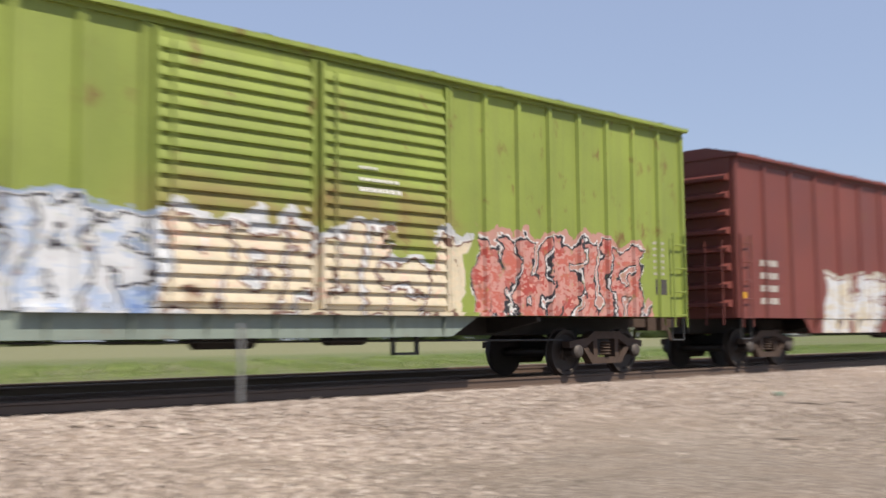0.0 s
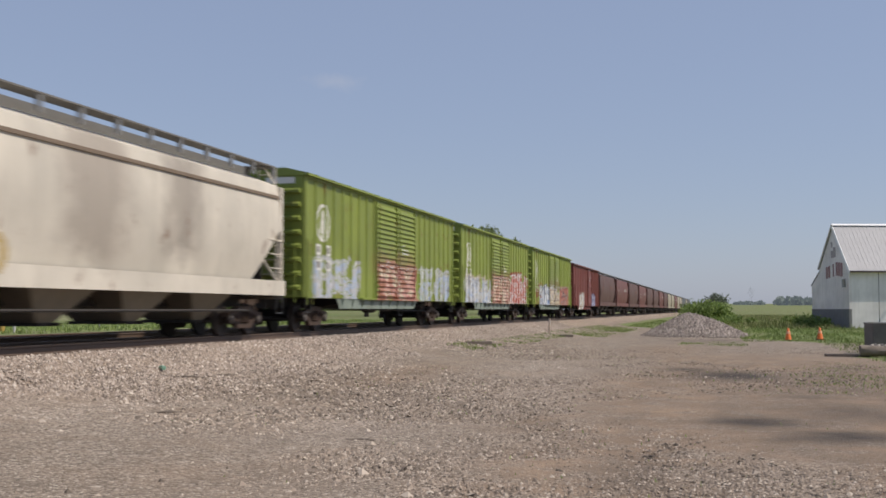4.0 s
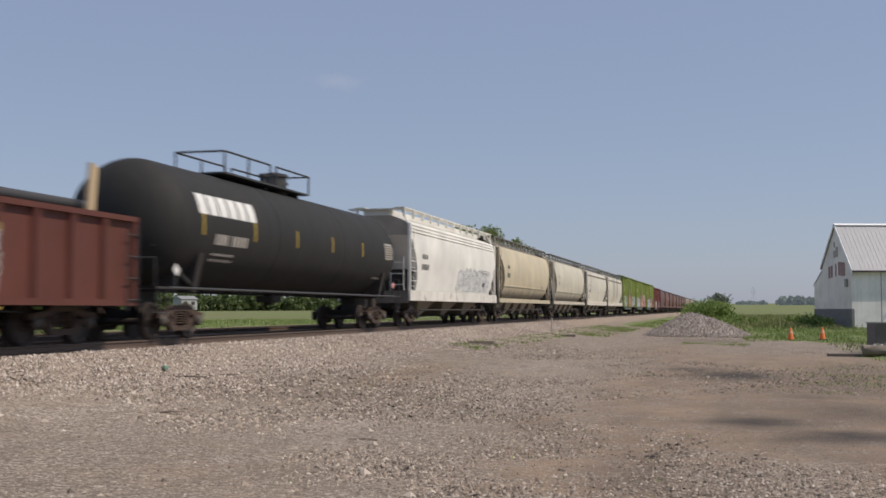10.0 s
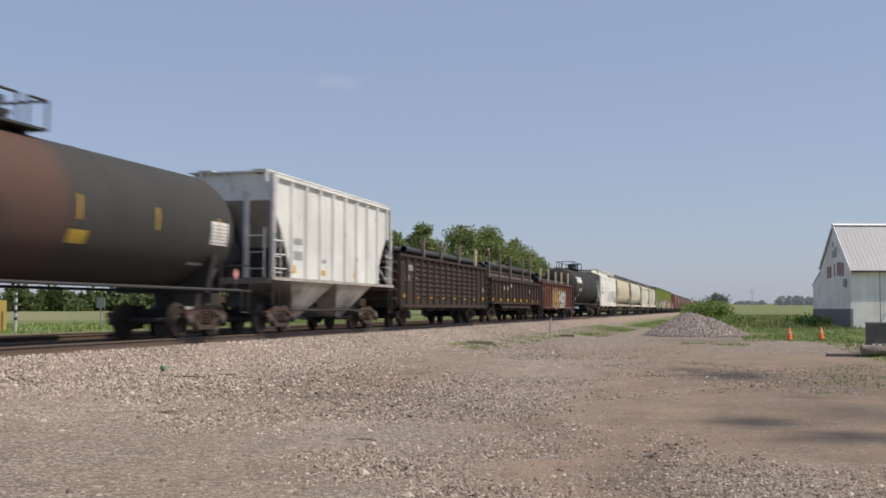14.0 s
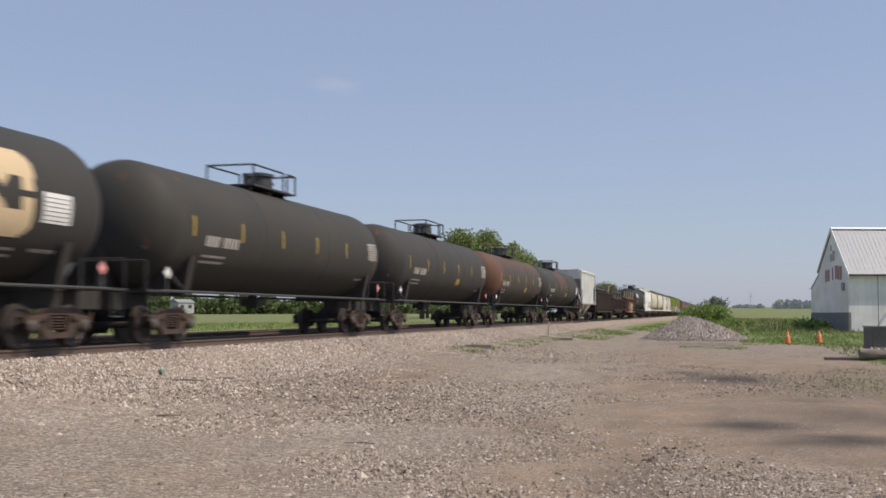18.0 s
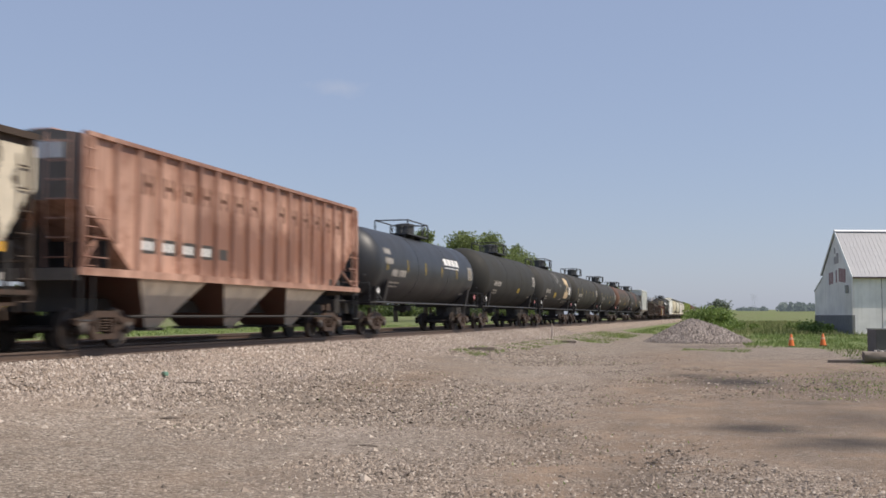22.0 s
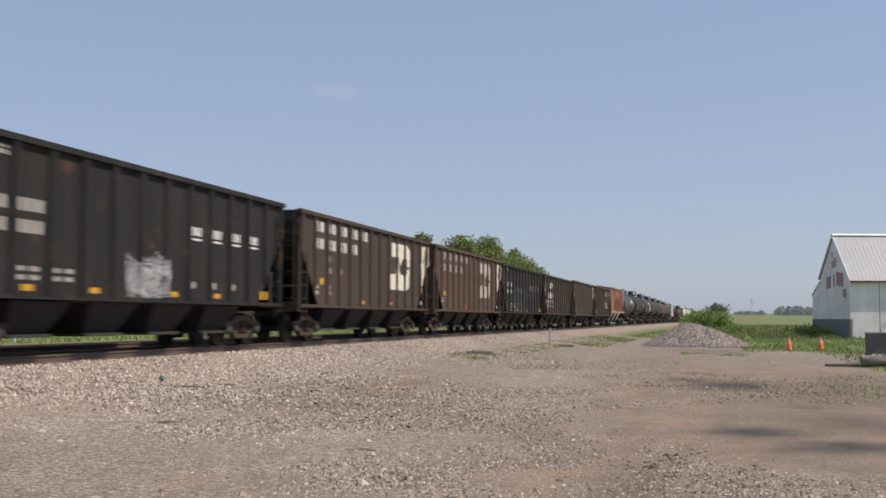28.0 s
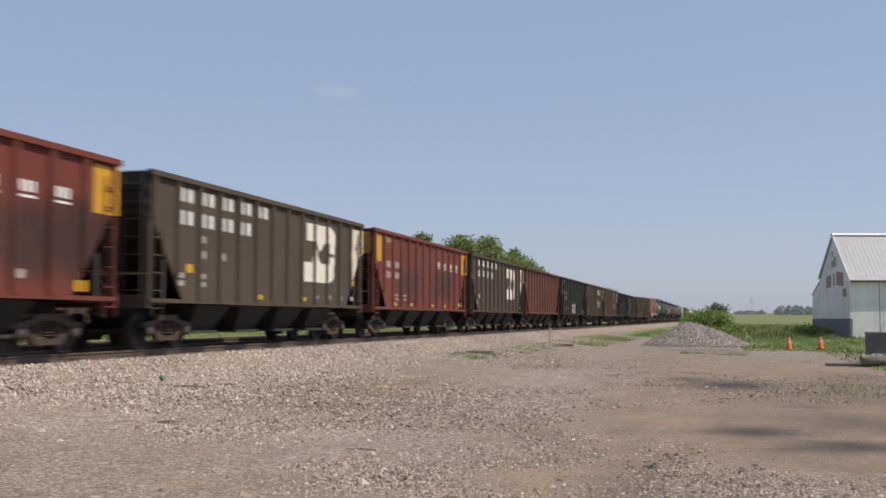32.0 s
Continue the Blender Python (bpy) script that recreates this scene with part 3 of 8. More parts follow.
def stones():
    rng = np.random.default_rng(4)
    # yard stones, thick near the camera, in drifts
    n = 300000
    r = 9 + 42 * rng.random(n) ** 1.55
    a = rng.uniform(radians(-14), radians(72), n)
    x, y = -r * np.sin(a), r * np.cos(a)
    keep = (x > -10.0) & (x < 9)
    drift = np.sin(x * 1.1 + 1.7 * np.sin(y * 0.35)) + np.sin(y * 0.8 + x * 0.4)
    keep &= rng.random(n) < np.clip(0.78 + 0.14 * drift, 0.4, 1)
    x, y = x[keep], y[keep]
    bare = np.zeros(len(x))
    for cx, cy, rx, ry in ((-2.6, 16.2, 0.7, 1.5), (-1.7, 26.0, 1.5, 6.5), (-7.2, 25, 0.8, 5), (0.3, 29.0, 1.3, 1.7), (0.48, 16.7, 0.8, 0.75), (1.5, 15.2, 0.8, 0.6), (0.9, 24.5, 1.2, 1.8), (1.8, 27.5, 2.2, 3.5), (1.6, 19, 1.7, 2.6), (2.6, 17.6, 1.2, 1.5), (-1.3, 14, 0.6, 5.0)):
        bare = np.maximum(bare, np.exp(-((x - cx) / rx) ** 2 - ((y - cy) / ry) ** 2))
    bare = np.maximum(bare, 0.62 / (1 + np.exp(-(x + 2.3) / 0.3)) * (1 - 0.95 * np.exp(-((x - 0.5) / 1.2) ** 2 - ((y - 11.2) / 1.7) ** 2)))
    keep = rng.random(len(x)) > 0.85 * bare
    x, y = x[keep], y[keep]
    s = (rng.gamma(2.8, 0.0041, len(x)) + 0.006) * np.interp(x, [-7, -3.5, -0.5, 2], [1.6, 1.1, 0.85, 0.8])
    scattered("yard_stones", M_STONES, np.stack([x, y, height(x, y) + s * 0.12], 1), s, 0.6, 5, "loose tan and grey gravel on the yard")
    # dark clods and broken bits among the gravel
    n = 9000
    x, y = rng.uniform(-9.5, 4.5, n), 9 + 36 * rng.random(n) ** 1.3
    clump = np.sin(x * 1.7 + 2 * np.sin(y * 0.6)) + np.sin(y * 1.1 - x)
    keep = rng.random(n) < np.clip(0.35 + 0.4 * clump, 0.05, 1)
    x, y = x[keep], y[keep]
    s = np.clip(rng.gamma(3, 0.007, len(x)) + 0.010, 0, 0.045)
    scattered("dark_clods", M_CLOD, np.stack([x, y, height(x, y) + s * 0.05], 1), s, 0.45, 15, "dark clods and bits of bark on the gravel")
    n = 125000
    x = rng.uniform(-12.2, -7.6, n)
    y = 2 + 75 * rng.random(n) ** 1.5
    keep = rng.random(n) < np.clip((-7.4 - x) / 3.4, 0.02, 1) ** 1.5
    x, y = x[keep], y[keep]
    s = rng.gamma(6, 0.0032, len(x)) + 0.010
    scattered("ballast_stones", M_BALLAST, np.stack([x, y, height(x, y) + s * 0.25], 1), s, 0.75, 6, "pale pinkish crushed stone ballast on the bank")


stones()


def track(TRACK_X, singles):
    line = empty("railway_track", "rusty steel rails on dark wooden ties in ballast", "railway track", "tracks of the line")
    tagged(line, kind="structure")
    prof = [(-0.075, 0), (0.075, 0), (0.075, 0.018), (0.012, 0.035), (0.012, 0.125), (0.036, 0.135), (0.036, 0.165), (0.026, 0.172), (-0.026, 0.172), (-0.036, 0.165), (-0.036, 0.135), (-0.012, 0.125), (-0.012, 0.035), (-0.075, 0.018)]
    rail = Shape().prism(prof, "y", -1200, 1500).mesh("rail", [M_RAIL])
    for s in (-0.755, 0.755):
        part("rail", rail, None, line, at=(TRACK_X + s, 0, RAIL_Z - 0.172))
    tie = Shape().box(-1.3, 1.3, -0.115, 0.115, -0.18, 0.0, 0.015).mesh("tie", [M_TIE])
    plate = Shape().box(-0.17, 0.17, -0.09, 0.09, 0, 0.016).mesh("tie_plate", [M_TRUCK])
    for i in range(singles):
        t = part("tie", tie, None, line, at=pose(TRACK_X + random.uniform(-0.04, 0.04), 1.5 + 0.53 * i, RAIL_Z - 0.178, 0, 0, random.uniform(-1, 1)))
        if i < 70 and singles > 100:
            for s in (-0.755, 0.755):
                part("tie_plate", plate, None, t, at=(s, 0, 0.001))
    rest = Shape()
    for y in [1.5 - 0.53 * k for k in range(1, 60)] + [1.5 + 0.53 * k for k in range(singles, 420)]:
        rest.box(TRACK_X - 1.3, TRACK_X + 1.3, y - 0.115, y + 0.115, RAIL_Z - 0.36, RAIL_Z - 0.178)
    tagged(part("ties", rest, M_TIE, line), kind="stuff")


track(TRACK_X, 150)
track(TRACK_X - 4.45, 80)

# ---- railway cars: car space has y forward, z from FRAME_Z (a little above the rail top), +x the side towards the yard ----
WHEELSETS = []


def bogie_meshes():
    ws = Shape()
    for s in (-0.755, 0.755):
        d = 1 if s > 0 else -1
        ws.lathe([(s - 0.07 * d, 0.20), (s - 0.07 * d, 0.455), (s - 0.045 * d, 0.46), (s - 0.04 * d, 0.425), (s + 0.065 * d, 0.42), (s + 0.065 * d, 0.36), (s + 0.03 * d, 0.33), (s + 0.03 * d, 0.15), (s + 0.075 * d, 0.12)][:: 1 if d > 0 else -1], "x", 28)
    ws.rod((-1.0, 0, 0), (1.0, 0, 0), 0.08, 12)
    side = Shape()
    # side frame as an open truss: top chord, bottom chord, columns
    side.prism([(-1.12, 0.06), (-1.12, 0.18), (-0.60, 0.24), (-0.38, 0.36), (0.38, 0.36), (0.60, 0.24), (1.12, 0.18), (1.12, 0.06), (0.64, 0.08), (0.36, 0.22), (-0.36, 0.22), (-0.64, 0.08)], "x", -0.09, 0.09)
    side.prism([(-0.72, 0.06), (-0.45, -0.24), (0.45, -0.24), (0.72, 0.06), (0.58, 0.08), (0.38, -0.12), (-0.38, -0.12), (-0.58, 0.08)], "x", -0.08, 0.08)
    for y in (-0.33, 0.33):
        side.box(-0.07, 0.07, y - 0.06, y + 0.06, -0.14, 0.25)
    spring = Shape()
    spring.lathe([(-0.14 + k * 0.028, 0.15 if k % 2 else 0.105) for k in range(11)], "z", 14)
    cap = Shape().lathe([(-0.05, 0.13), (0.02, 0.13), (0.05, 0.10), (0.06, 0.05)], "x", 14)
    bolster = Shape().box(-1.02, 1.02, -0.2, 0.2, -0.08, 0.26, 0.05).lathe([(0.26, 0.30), (0.42, 0.30)], "z", 16)
    return {"w": ws.mesh("wheelset", [M_WHEEL]), "s": side.mesh("side_frame", [M_TRUCK]), "p": spring.mesh("spring_nest", [M_TRUCK]), "c": cap.mesh("bearing_cap", [M_CAP]), "b": bolster.mesh("bogie", [M_UNDER])}


BOGIE = bogie_meshes()


def bogie(car, y):
    b = part("bogie", BOGIE["b"], None, car, at=(0, y, 0.44 - (FRAME_Z - RAIL_Z)))
    for s in (-1, 1):
        part("side_frame", BOGIE["s"], None, b, at=(s * 1.0, 0, 0))
        part("spring_nest", BOGIE["p"], None, b, at=(s * 1.0, 0, 0.05))
        for e in (-0.89, 0.89):
            part("bearing_cap", BOGIE["c"], None, b, at=pose(s * 1.09, e, 0, 0, 0, 0 if s > 0 else 180))
    for e in (-0.89, 0.89):
        w = part("wheelset", BOGIE["w"], None, b, at=(0, e, -0.02))
        w["axle"] = e
        WHEELSETS.append(w)


def coupler_mesh():
    s = Shape().box(-0.09, 0.09, -0.1, 0.62, -0.09, 0.09, 0.03)
    s.prism([(-0.14, 0.55), (0.15, 0.55), (0.19, 0.80), (0.06, 0.86), (0.03, 0.74), (-0.12, 0.72)], "z", -0.16, 0.14)
    s.rod((-0.09, 0.45, -0.1), (-0.35, 0.72, -0.38), 0.025, 6)
    return s.mesh("coupler", [M_TRUCK])


COUPLER = coupler_mesh()


def couplers(car, half, gap):
    for s in (1, -1):
        part("coupler", COUPLER, None, car, at=pose(0, s * (half + gap - 0.78), 0.86, 0, 0, 0 if s > 0 else 180))


def rung_ladder(x, y, z0, z1, w=0.42, n=None, r=0.016, across=True):
    """Two stiles and rungs; across: along y, else along x."""
    s = Shape()
    n = n or max(2, int((z1 - z0) / 0.38))
    e = (0, w, 0) if across else (w, 0, 0)
    s.rod((x, y, z0), (x, y, z1), r * 1.2, 6).rod((x + e[0], y + e[1], z0), (x + e[0], y + e[1], z1), r * 1.2, 6)
    for k in range(n):
        z = z0 + (k + 0.5) * (z1 - z0) / n
        s.rod((x, y, z), (x + e[0], y + e[1], z), r, 6)
    return s


SHEETS = ("emblem", "end_panel", "sprayed_mark")
SINGLE = ("reflector", "number_board", "brand_bar", "dark_patch", "block_letter", "data_panel", "sill_mark")


def paint_on(car, name, rects, mat, xf, cuts=(), dz=0.2, label="", lift=0.005):
    """A flat mark on a side whose outline is xf(y, z); rects of y0, y1, z0, z1. cuts: places along y where the side steps.
    Marks that can be told apart become parts of their own."""
    if name in SINGLE and len(rects) > 1:
        return [paint_on(car, name, [r], mat, xf, cuts, dz, label, lift) for r in rects]
    s = Shape()
    seam = {}
    for y0, y1, z0, z1 in rects:
        ys = [y0] + sorted(c for c in cuts if y0 < c < y1) + [y1]
        nz = max(1, int((z1 - z0) / dz + 0.99))
        for a, b in zip(ys, ys[1:]):
            m = (a + b) / 2
            for k in range(nz):
                p, q = z0 + (z1 - z0) * k / nz, z0 + (z1 - z0) * (k + 1) / nz
                s.add([(xf(m, p) + lift, a, p), (xf(m, p) + lift, b, p), (xf(m, q) + lift, b, q), (xf(m, q) + lift, a, q)], [(0, 1, 2, 3)])
                if name in SHEETS:
                    for e in (a, b):
                        seam.setdefault((round(e, 4), round(p, 4), round(q, 4)), set()).add((round(xf(m, p) + lift, 4), round(xf(m, q) + lift, 4)))
    if name in SHEETS:
        # the paint runs round the posts, so the sheet is one piece
        for (e, p, q), xs in seam.items():
            if len(xs) == 2:
                (a, b), (c, d) = sorted(xs)
                s.add([(a, e, p), (c, e, p), (d, e, q), (b, e, q)], [(0, 1, 2, 3)])
        spot, keep = {}, []
        index = []
        for v in s.v:
            k = tuple(round(t, 3) for t in v)
            if k not in spot:
                spot[k] = len(keep)
                keep.append(v)
            index.append(spot[k])
        s.v, s.f = keep, [tuple(index[i] for i in f) for f in s.f]
    ob = part(name, s, mat, car, label)
    return tagged(ob, kind="stuff") if len(rects) > 1 and not label else ob


def letters(y0, z0, w, h, n, gap=0.3, skip=()):
    """n upright bars in a row."""
    p = w / n
    return [(y0 + i * p, y0 + (i + 1 - gap) * p, z0, z0 + h) for i in range(n) if i not in skip]


def raster(fn, y0, z0, w, h, step=0.08):
    """Columns that fill the shape fn(u, v), u and v from 0 to 1."""
    out = []
    nu, nv = int(w / step), int(h / step)
    for i in range(nu):
        run = None
        for j in range(nv + 1):
            on = j < nv and fn((i + 0.5) / nu, (j + 0.5) / nv)
            if on and run is None:
                run = j
            if not on and run is not None:
                out += [(y0 + i * w / nu, y0 + (i + 1) * w / nu, z0 + k * h / nv, z0 + (k + 1) * h / nv) for k in range(run, j)]
                run = None
    return out


def emblem(u, v):
    """The plain block emblem on the dark hopper and tank cars: two lobes parted by a jagged dark band."""
    if v > 0.85 and u > 0.78 and ((u - 0.78) / 0.22) ** 2 + ((v - 0.85) / 0.15) ** 2 > 1:
        return False
    if v < 0.16 and u > 0.74 and ((u - 0.74) / 0.22) ** 2 + ((v - 0.16) / 0.16) ** 2 > 1:
        return False
    if v > 0.70:
        return u > 0.14
    if v < 0.32:
        return 0.02 * v < u < 0.96
    if u > 0.80:
        return not (abs(v - 0.50) < 0.035 and u < 0.94) and u < 0.985 - 0.5 * max(0, 0.08 - abs(v - 0.5))
    return (v > 0.53 and abs(u - 0.52 - 0.1 * (v - 0.53)) < (v - 0.53) * 0.75) or (v < 0.58 and abs(u - 0.36 - 0.25 * (0.58 - v)) < (0.58 - v) * 0.55)


def pine(u, v):
    """A ring round a pine tree."""
    r = math.hypot((u - 0.5) * 2, (v - 0.5) * 2)
    if 0.83 < r < 1.0:
        return True
    if r > 0.8:
        return False
    x = abs(u - 0.5)
    if v < 0.22:
        return x < 0.045 and v > 0.1
    k = (v - 0.22 + 0.55 * x) % 0.17
    return v < 0.86 and x < 0.03 + 0.34 * (1.02 - v) * (1 - k / 0.24) and x < 0.30


def box_car(name, L, col, group, doors, sprays=(), label="", sill_mat=None, tree=True, H=4.66, patches=()):
    """A box car with posts on its sides, corrugated ends and louvred doors."""
    car = empty(name, label, "box car", group)
    h, W = L / 2, 1.50
    z0, z1 = 0.95, H
    paint = car_paint(name + "_paint", col, dirty=0.22, rust=0.12, rough=0.5, sprays=sprays, patches=patches)
    part("side_wall", Shape().box(W - 0.06, W, -h, h, z0, z1), paint, car)
    part("side_wall", Shape().box(-W, -W + 0.06, -h, h, z0, z1), paint, car)
    for s in (-1, 1):
        e = Shape().box(-W + 0.06, W - 0.06, s * h - 0.03, s * h + 0.03, z0, z1 + 0.05)
        part("end_wall", e, paint, car)
        for k in range(8):
            z = z0 + 0.22 + k * (z1 - z0 - 0.35) / 8
            part("end_rib", Shape().prism([(s * (h + 0.03), z), (s * (h + 0.20), z + 0.03), (s * (h + 0.20), z + 0.10), (s * (h + 0.03), z + 0.17)], "x", -W + 0.1, W - 0.1), paint, car)
    part("roof", Shape().prism([(-W - 0.16, z1), (-W - 0.16, z1 + 0.07), (-0.9, z1 + 0.25), (0.9, z1 + 0.25), (W + 0.16, z1 + 0.07), (W + 0.16, z1)], "y", -h - 0.06, h + 0.06), paint, car)
    for k in range(12):
        y = -h + (k + 0.5) * L / 12
        part("roof_rib", Shape().prism([(-W - 0.14, z1 + 0.09), (-0.9, z1 + 0.28), (0.9, z1 + 0.28), (W + 0.14, z1 + 0.09), (W + 0.1, z1 + 0.05), (-W - 0.1, z1 + 0.05)], "y", y - 0.05, y + 0.05), paint, car)
    d0, d1 = doors
    part("top_plate", Shape().box(W, W + 0.05, -h, h, z1 - 0.07, z1), paint, car)
    posts = [-h + 0.06 + (d0 + h - 0.1) * k / 8 for k in range(9)] + [d1 + 0.06 + (h - d1 - 0.1) * k / 8 for k in range(9)]
    for y in posts:
        part("side_post", Shape().prism([(W, y - 0.075), (W + 0.06, y - 0.04), (W + 0.06, y + 0.04), (W, y + 0.075)], "z", z0, z1 - 0.071), paint, car)
        part("side_post", Shape().prism([(-W, y - 0.075), (-W - 0.06, y - 0.04), (-W - 0.06, y + 0.04), (-W, y + 0.075)], "z", z0, z1 - 0.071), paint, car)
    n = 2 if d1 - d0 > 3.5 else 1
    for k in range(n):
        a, b = d0 + k * (d1 - d0) / n + 0.05, d0 + (k + 1) * (d1 - d0) / n - 0.05
        door = Shape().box(W + 0.012, W + 0.05, a, b, z0 + 0.06, z1 - 0.12)
        leaf = part("door", door, paint, car)
        rows = 19 if n == 2 else 4
        for j in range(rows):
            z = z0 + 0.12 + j * (z1 - z0 - 0.32) / rows
            q = (z1 - z0 - 0.32) / rows
            part("louvre", Shape().prism([(W + 0.05, z), (W + 0.105, z + q * 0.08), (W + 0.105, z + q * 0.24), (W + 0.05, z + q * 0.86)], "y", a + 0.07, b - 0.07), paint, leaf)
        for y in (a + 0.03, b - 0.03):
            part("door_edge", Shape().box(W + 0.05, W + 0.11, y - 0.03, y + 0.03, z0 + 0.06, z1 - 0.12), paint, leaf)
        for j in (0.3, 0.62):
            part("door_lock_bar", Shape().rod((W + 0.13, a + 0.25, z0 + 0.2), (W + 0.13, a + 0.25, z1 - 0.25), 0.018, 6) if j < 0.5 else Shape().box(W + 0.09, W + 0.14, (a + b) / 2 - 0.12, (a + b) / 2 + 0.12, z0 + 1.1, z0 + 1.2), paint, leaf)
    part("door_track", Shape().box(W, W + 0.12, d0 - 1.6, d1 + 1.2, z0 - 0.02, z0 + 0.04), paint, car)
    sill = sill_mat or paint
    part("side_sill", Shape().prism([(-h + 3.0, z0), (-h + 3.3, z0 - 0.34), (d1 + 0.1, z0 - 0.34), (d1 + 0.75, z0)], "x", W - 0.05, W - 0.02), sill, car)
    part("side_sill", Shape().prism([(-h + 3.0, z0), (-h + 3.3, z0 - 0.34), (d1 + 0.1, z0 - 0.34), (d1 + 0.75, z0)], "x", -W + 0.02, -W + 0.05), sill, car)
    for k in range(9):
        y = -h + 3.5 + k * (d1 + h - 3.6) / 8
        part("sill_gusset", Shape().prism([(W - 0.02, z0 - 0.34), (W + 0.07, z0 - 0.03), (W - 0.02, z0 - 0.03)], "y", y - 0.015, y + 0.015), sill, car)
    under_gear(car, h, 0.95)
    for s in (-1, 1):
        part("ladder", rung_ladder(W + 0.09, s * (h - 0.28) - 0.21, 0.75, 2.75 if s < 0 else 2.6), paint, car)
        part("end_ladder", rung_ladder(W - 0.62, s * (h + 0.23), 0.8, 2.6, across=False), paint, car)
        part("step", Shape().rod((W + 0.02, s * (h - 0.5), 0.95), (W + 0.02, s * (h - 0.5), 0.5), 0.018, 6).rod((W + 0.02, s * (h - 0.1), 0.95), (W + 0.02, s * (h - 0.1), 0.5), 0.018, 6).rod((W + 0.02, s * (h - 0.5), 0.5), (W + 0.02, s * (h - 0.1), 0.5), 0.018, 6), M_IRON, car)
    cuts = [c for y in posts for c in (y - 0.04, y + 0.04)]
    xf = lambda y, z: W + (0.06 if any(abs(y - q) < 0.045 for q in posts) else 0.0)
    if tree:
        paint_on(car, "emblem", raster(pine, -h + 1.02, 2.72, 1.22, 1.20, 0.03), M_WHITE, xf, cuts, 2, "white ring round a pine tree")
        for z in (2.30, 1.82):
            board = [(-h + 0.88, -h + 1.44, z, z + 0.33), (-h + 1.80, -h + 2.32, z, z + 0.33)]
            paint_on(car, "number_board", board, M_WHITE, xf, cuts, 2)
            paint_on(car, "lettering", [q for a in (-h + 0.98, -h + 1.88) for q in letters(a, z + 0.07, 0.4, 0.2, 3 if z < 2.3 else 2, 0.35)], M_DARKLET, xf, cuts, 2, lift=0.009)
        paint_on(car, "data_panel", [(h - 1.0, h - 0.62, 1.38, 1.68)], M_DARKLET, xf, cuts, 2)
        paint_on(car, "data_mark", [q for j in range(6) for q in letters(h - 1.06, 1.76 + j * 0.12, 0.4, 0.05, 4)], M_DULLWHITE, xf, cuts, 2)
        dx = lambda y, z: W + 0.1
        paint_on(car, "door_mark", [q for z, w in ((3.05, 0.35), (2.88, 0.8), (2.74, 0.85)) for q in letters((d0 + d1) / 2 + 0.75, z, w, 0.06, 7, 0.25)], M_WHITE, dx, (), 2)
    else:
        paint_on(car, "data_mark", [q for j in range(4) for q in letters(-h + 1.0, 1.25 + j * 0.28, 0.9, 0.14, 2, 0.3)], M_DULLWHITE, xf, cuts, 2)
        paint_on(car, "reflector", [(-h + 0.15, -h + 0.4, 1.35, 1.5)], M_YELLOW, xf, cuts, 2)
        paint_on(car, "door_mark", [q for z in (3.55, 3.4, 3.25) for q in letters((d0 + d1) / 2 - 0.25, z, 0.5, 0.08, 3)], M_WHITE, lambda y, z: W + 0.1, (), 2)
    if tree:
        part("number_board", Shape().box(0.25, 1.2, -h - 0.045, -h - 0.032, z1 - 0.24, z1 - 0.05), M_WHITE, car)
    couplers(car, h, 0.88)
    for s in (-1, 1):
        bogie(car, s * (h - 2.05))
    return car


def under_gear(car, h, z, deep=0.0):
    """Centre sill, cross bearers, brake cylinder and rods."""
    part("centre_sill", Shape().box(-0.22, 0.22, -h + 0.1, h - 0.1, z - 0.32, z - 0.002, 0.04), M_UNDER, car)
    for k in range(5):
        y = (k - 2) * (h - 4.4) / 2
        part("cross_bearer", Shape().prism([(-1.4, z - 0.003), (-1.4, z - 0.10), (-0.4, z - 0.28), (0.4, z - 0.28), (1.4, z - 0.10), (1.4, z - 0.003)], "y", y - 0.05, y + 0.05), M_UNDER, car)
    part("brake_cylinder", Shape().rod((0.75, 0.9, z - 0.3), (0.75, 1.6, z - 0.3), 0.16, 14).box(0.62, 0.88, 1.0, 1.12, z - 0.2, z - 0.01), M_UNDER, car)
    part("air_reservoir", Shape().lathe([(-1.5, 0.08), (-1.42, 0.17), (-0.5, 0.17), (-0.42, 0.08)], "y", 14, 0.8, z - 0.32).box(0.66, 0.94, -1.1, -1.0, z - 0.2, z - 0.01), M_UNDER, car)
    part("brake_rod", Shape().rod((1.1, -h + 3.4, z - 0.36), (1.1, h - 3.4, z - 0.42), 0.018, 6), M_IRON, car)
    part("brake_lever", Shape().box(1.08, 1.13, 1.9, 1.96, z - 0.62, z - 0.02).box(1.08, 1.13, 2.4, 2.46, z - 0.62, z - 0.02).box(1.08, 1.13, 1.9, 2.46, z - 0.62, z - 0.58), M_IRON, car)


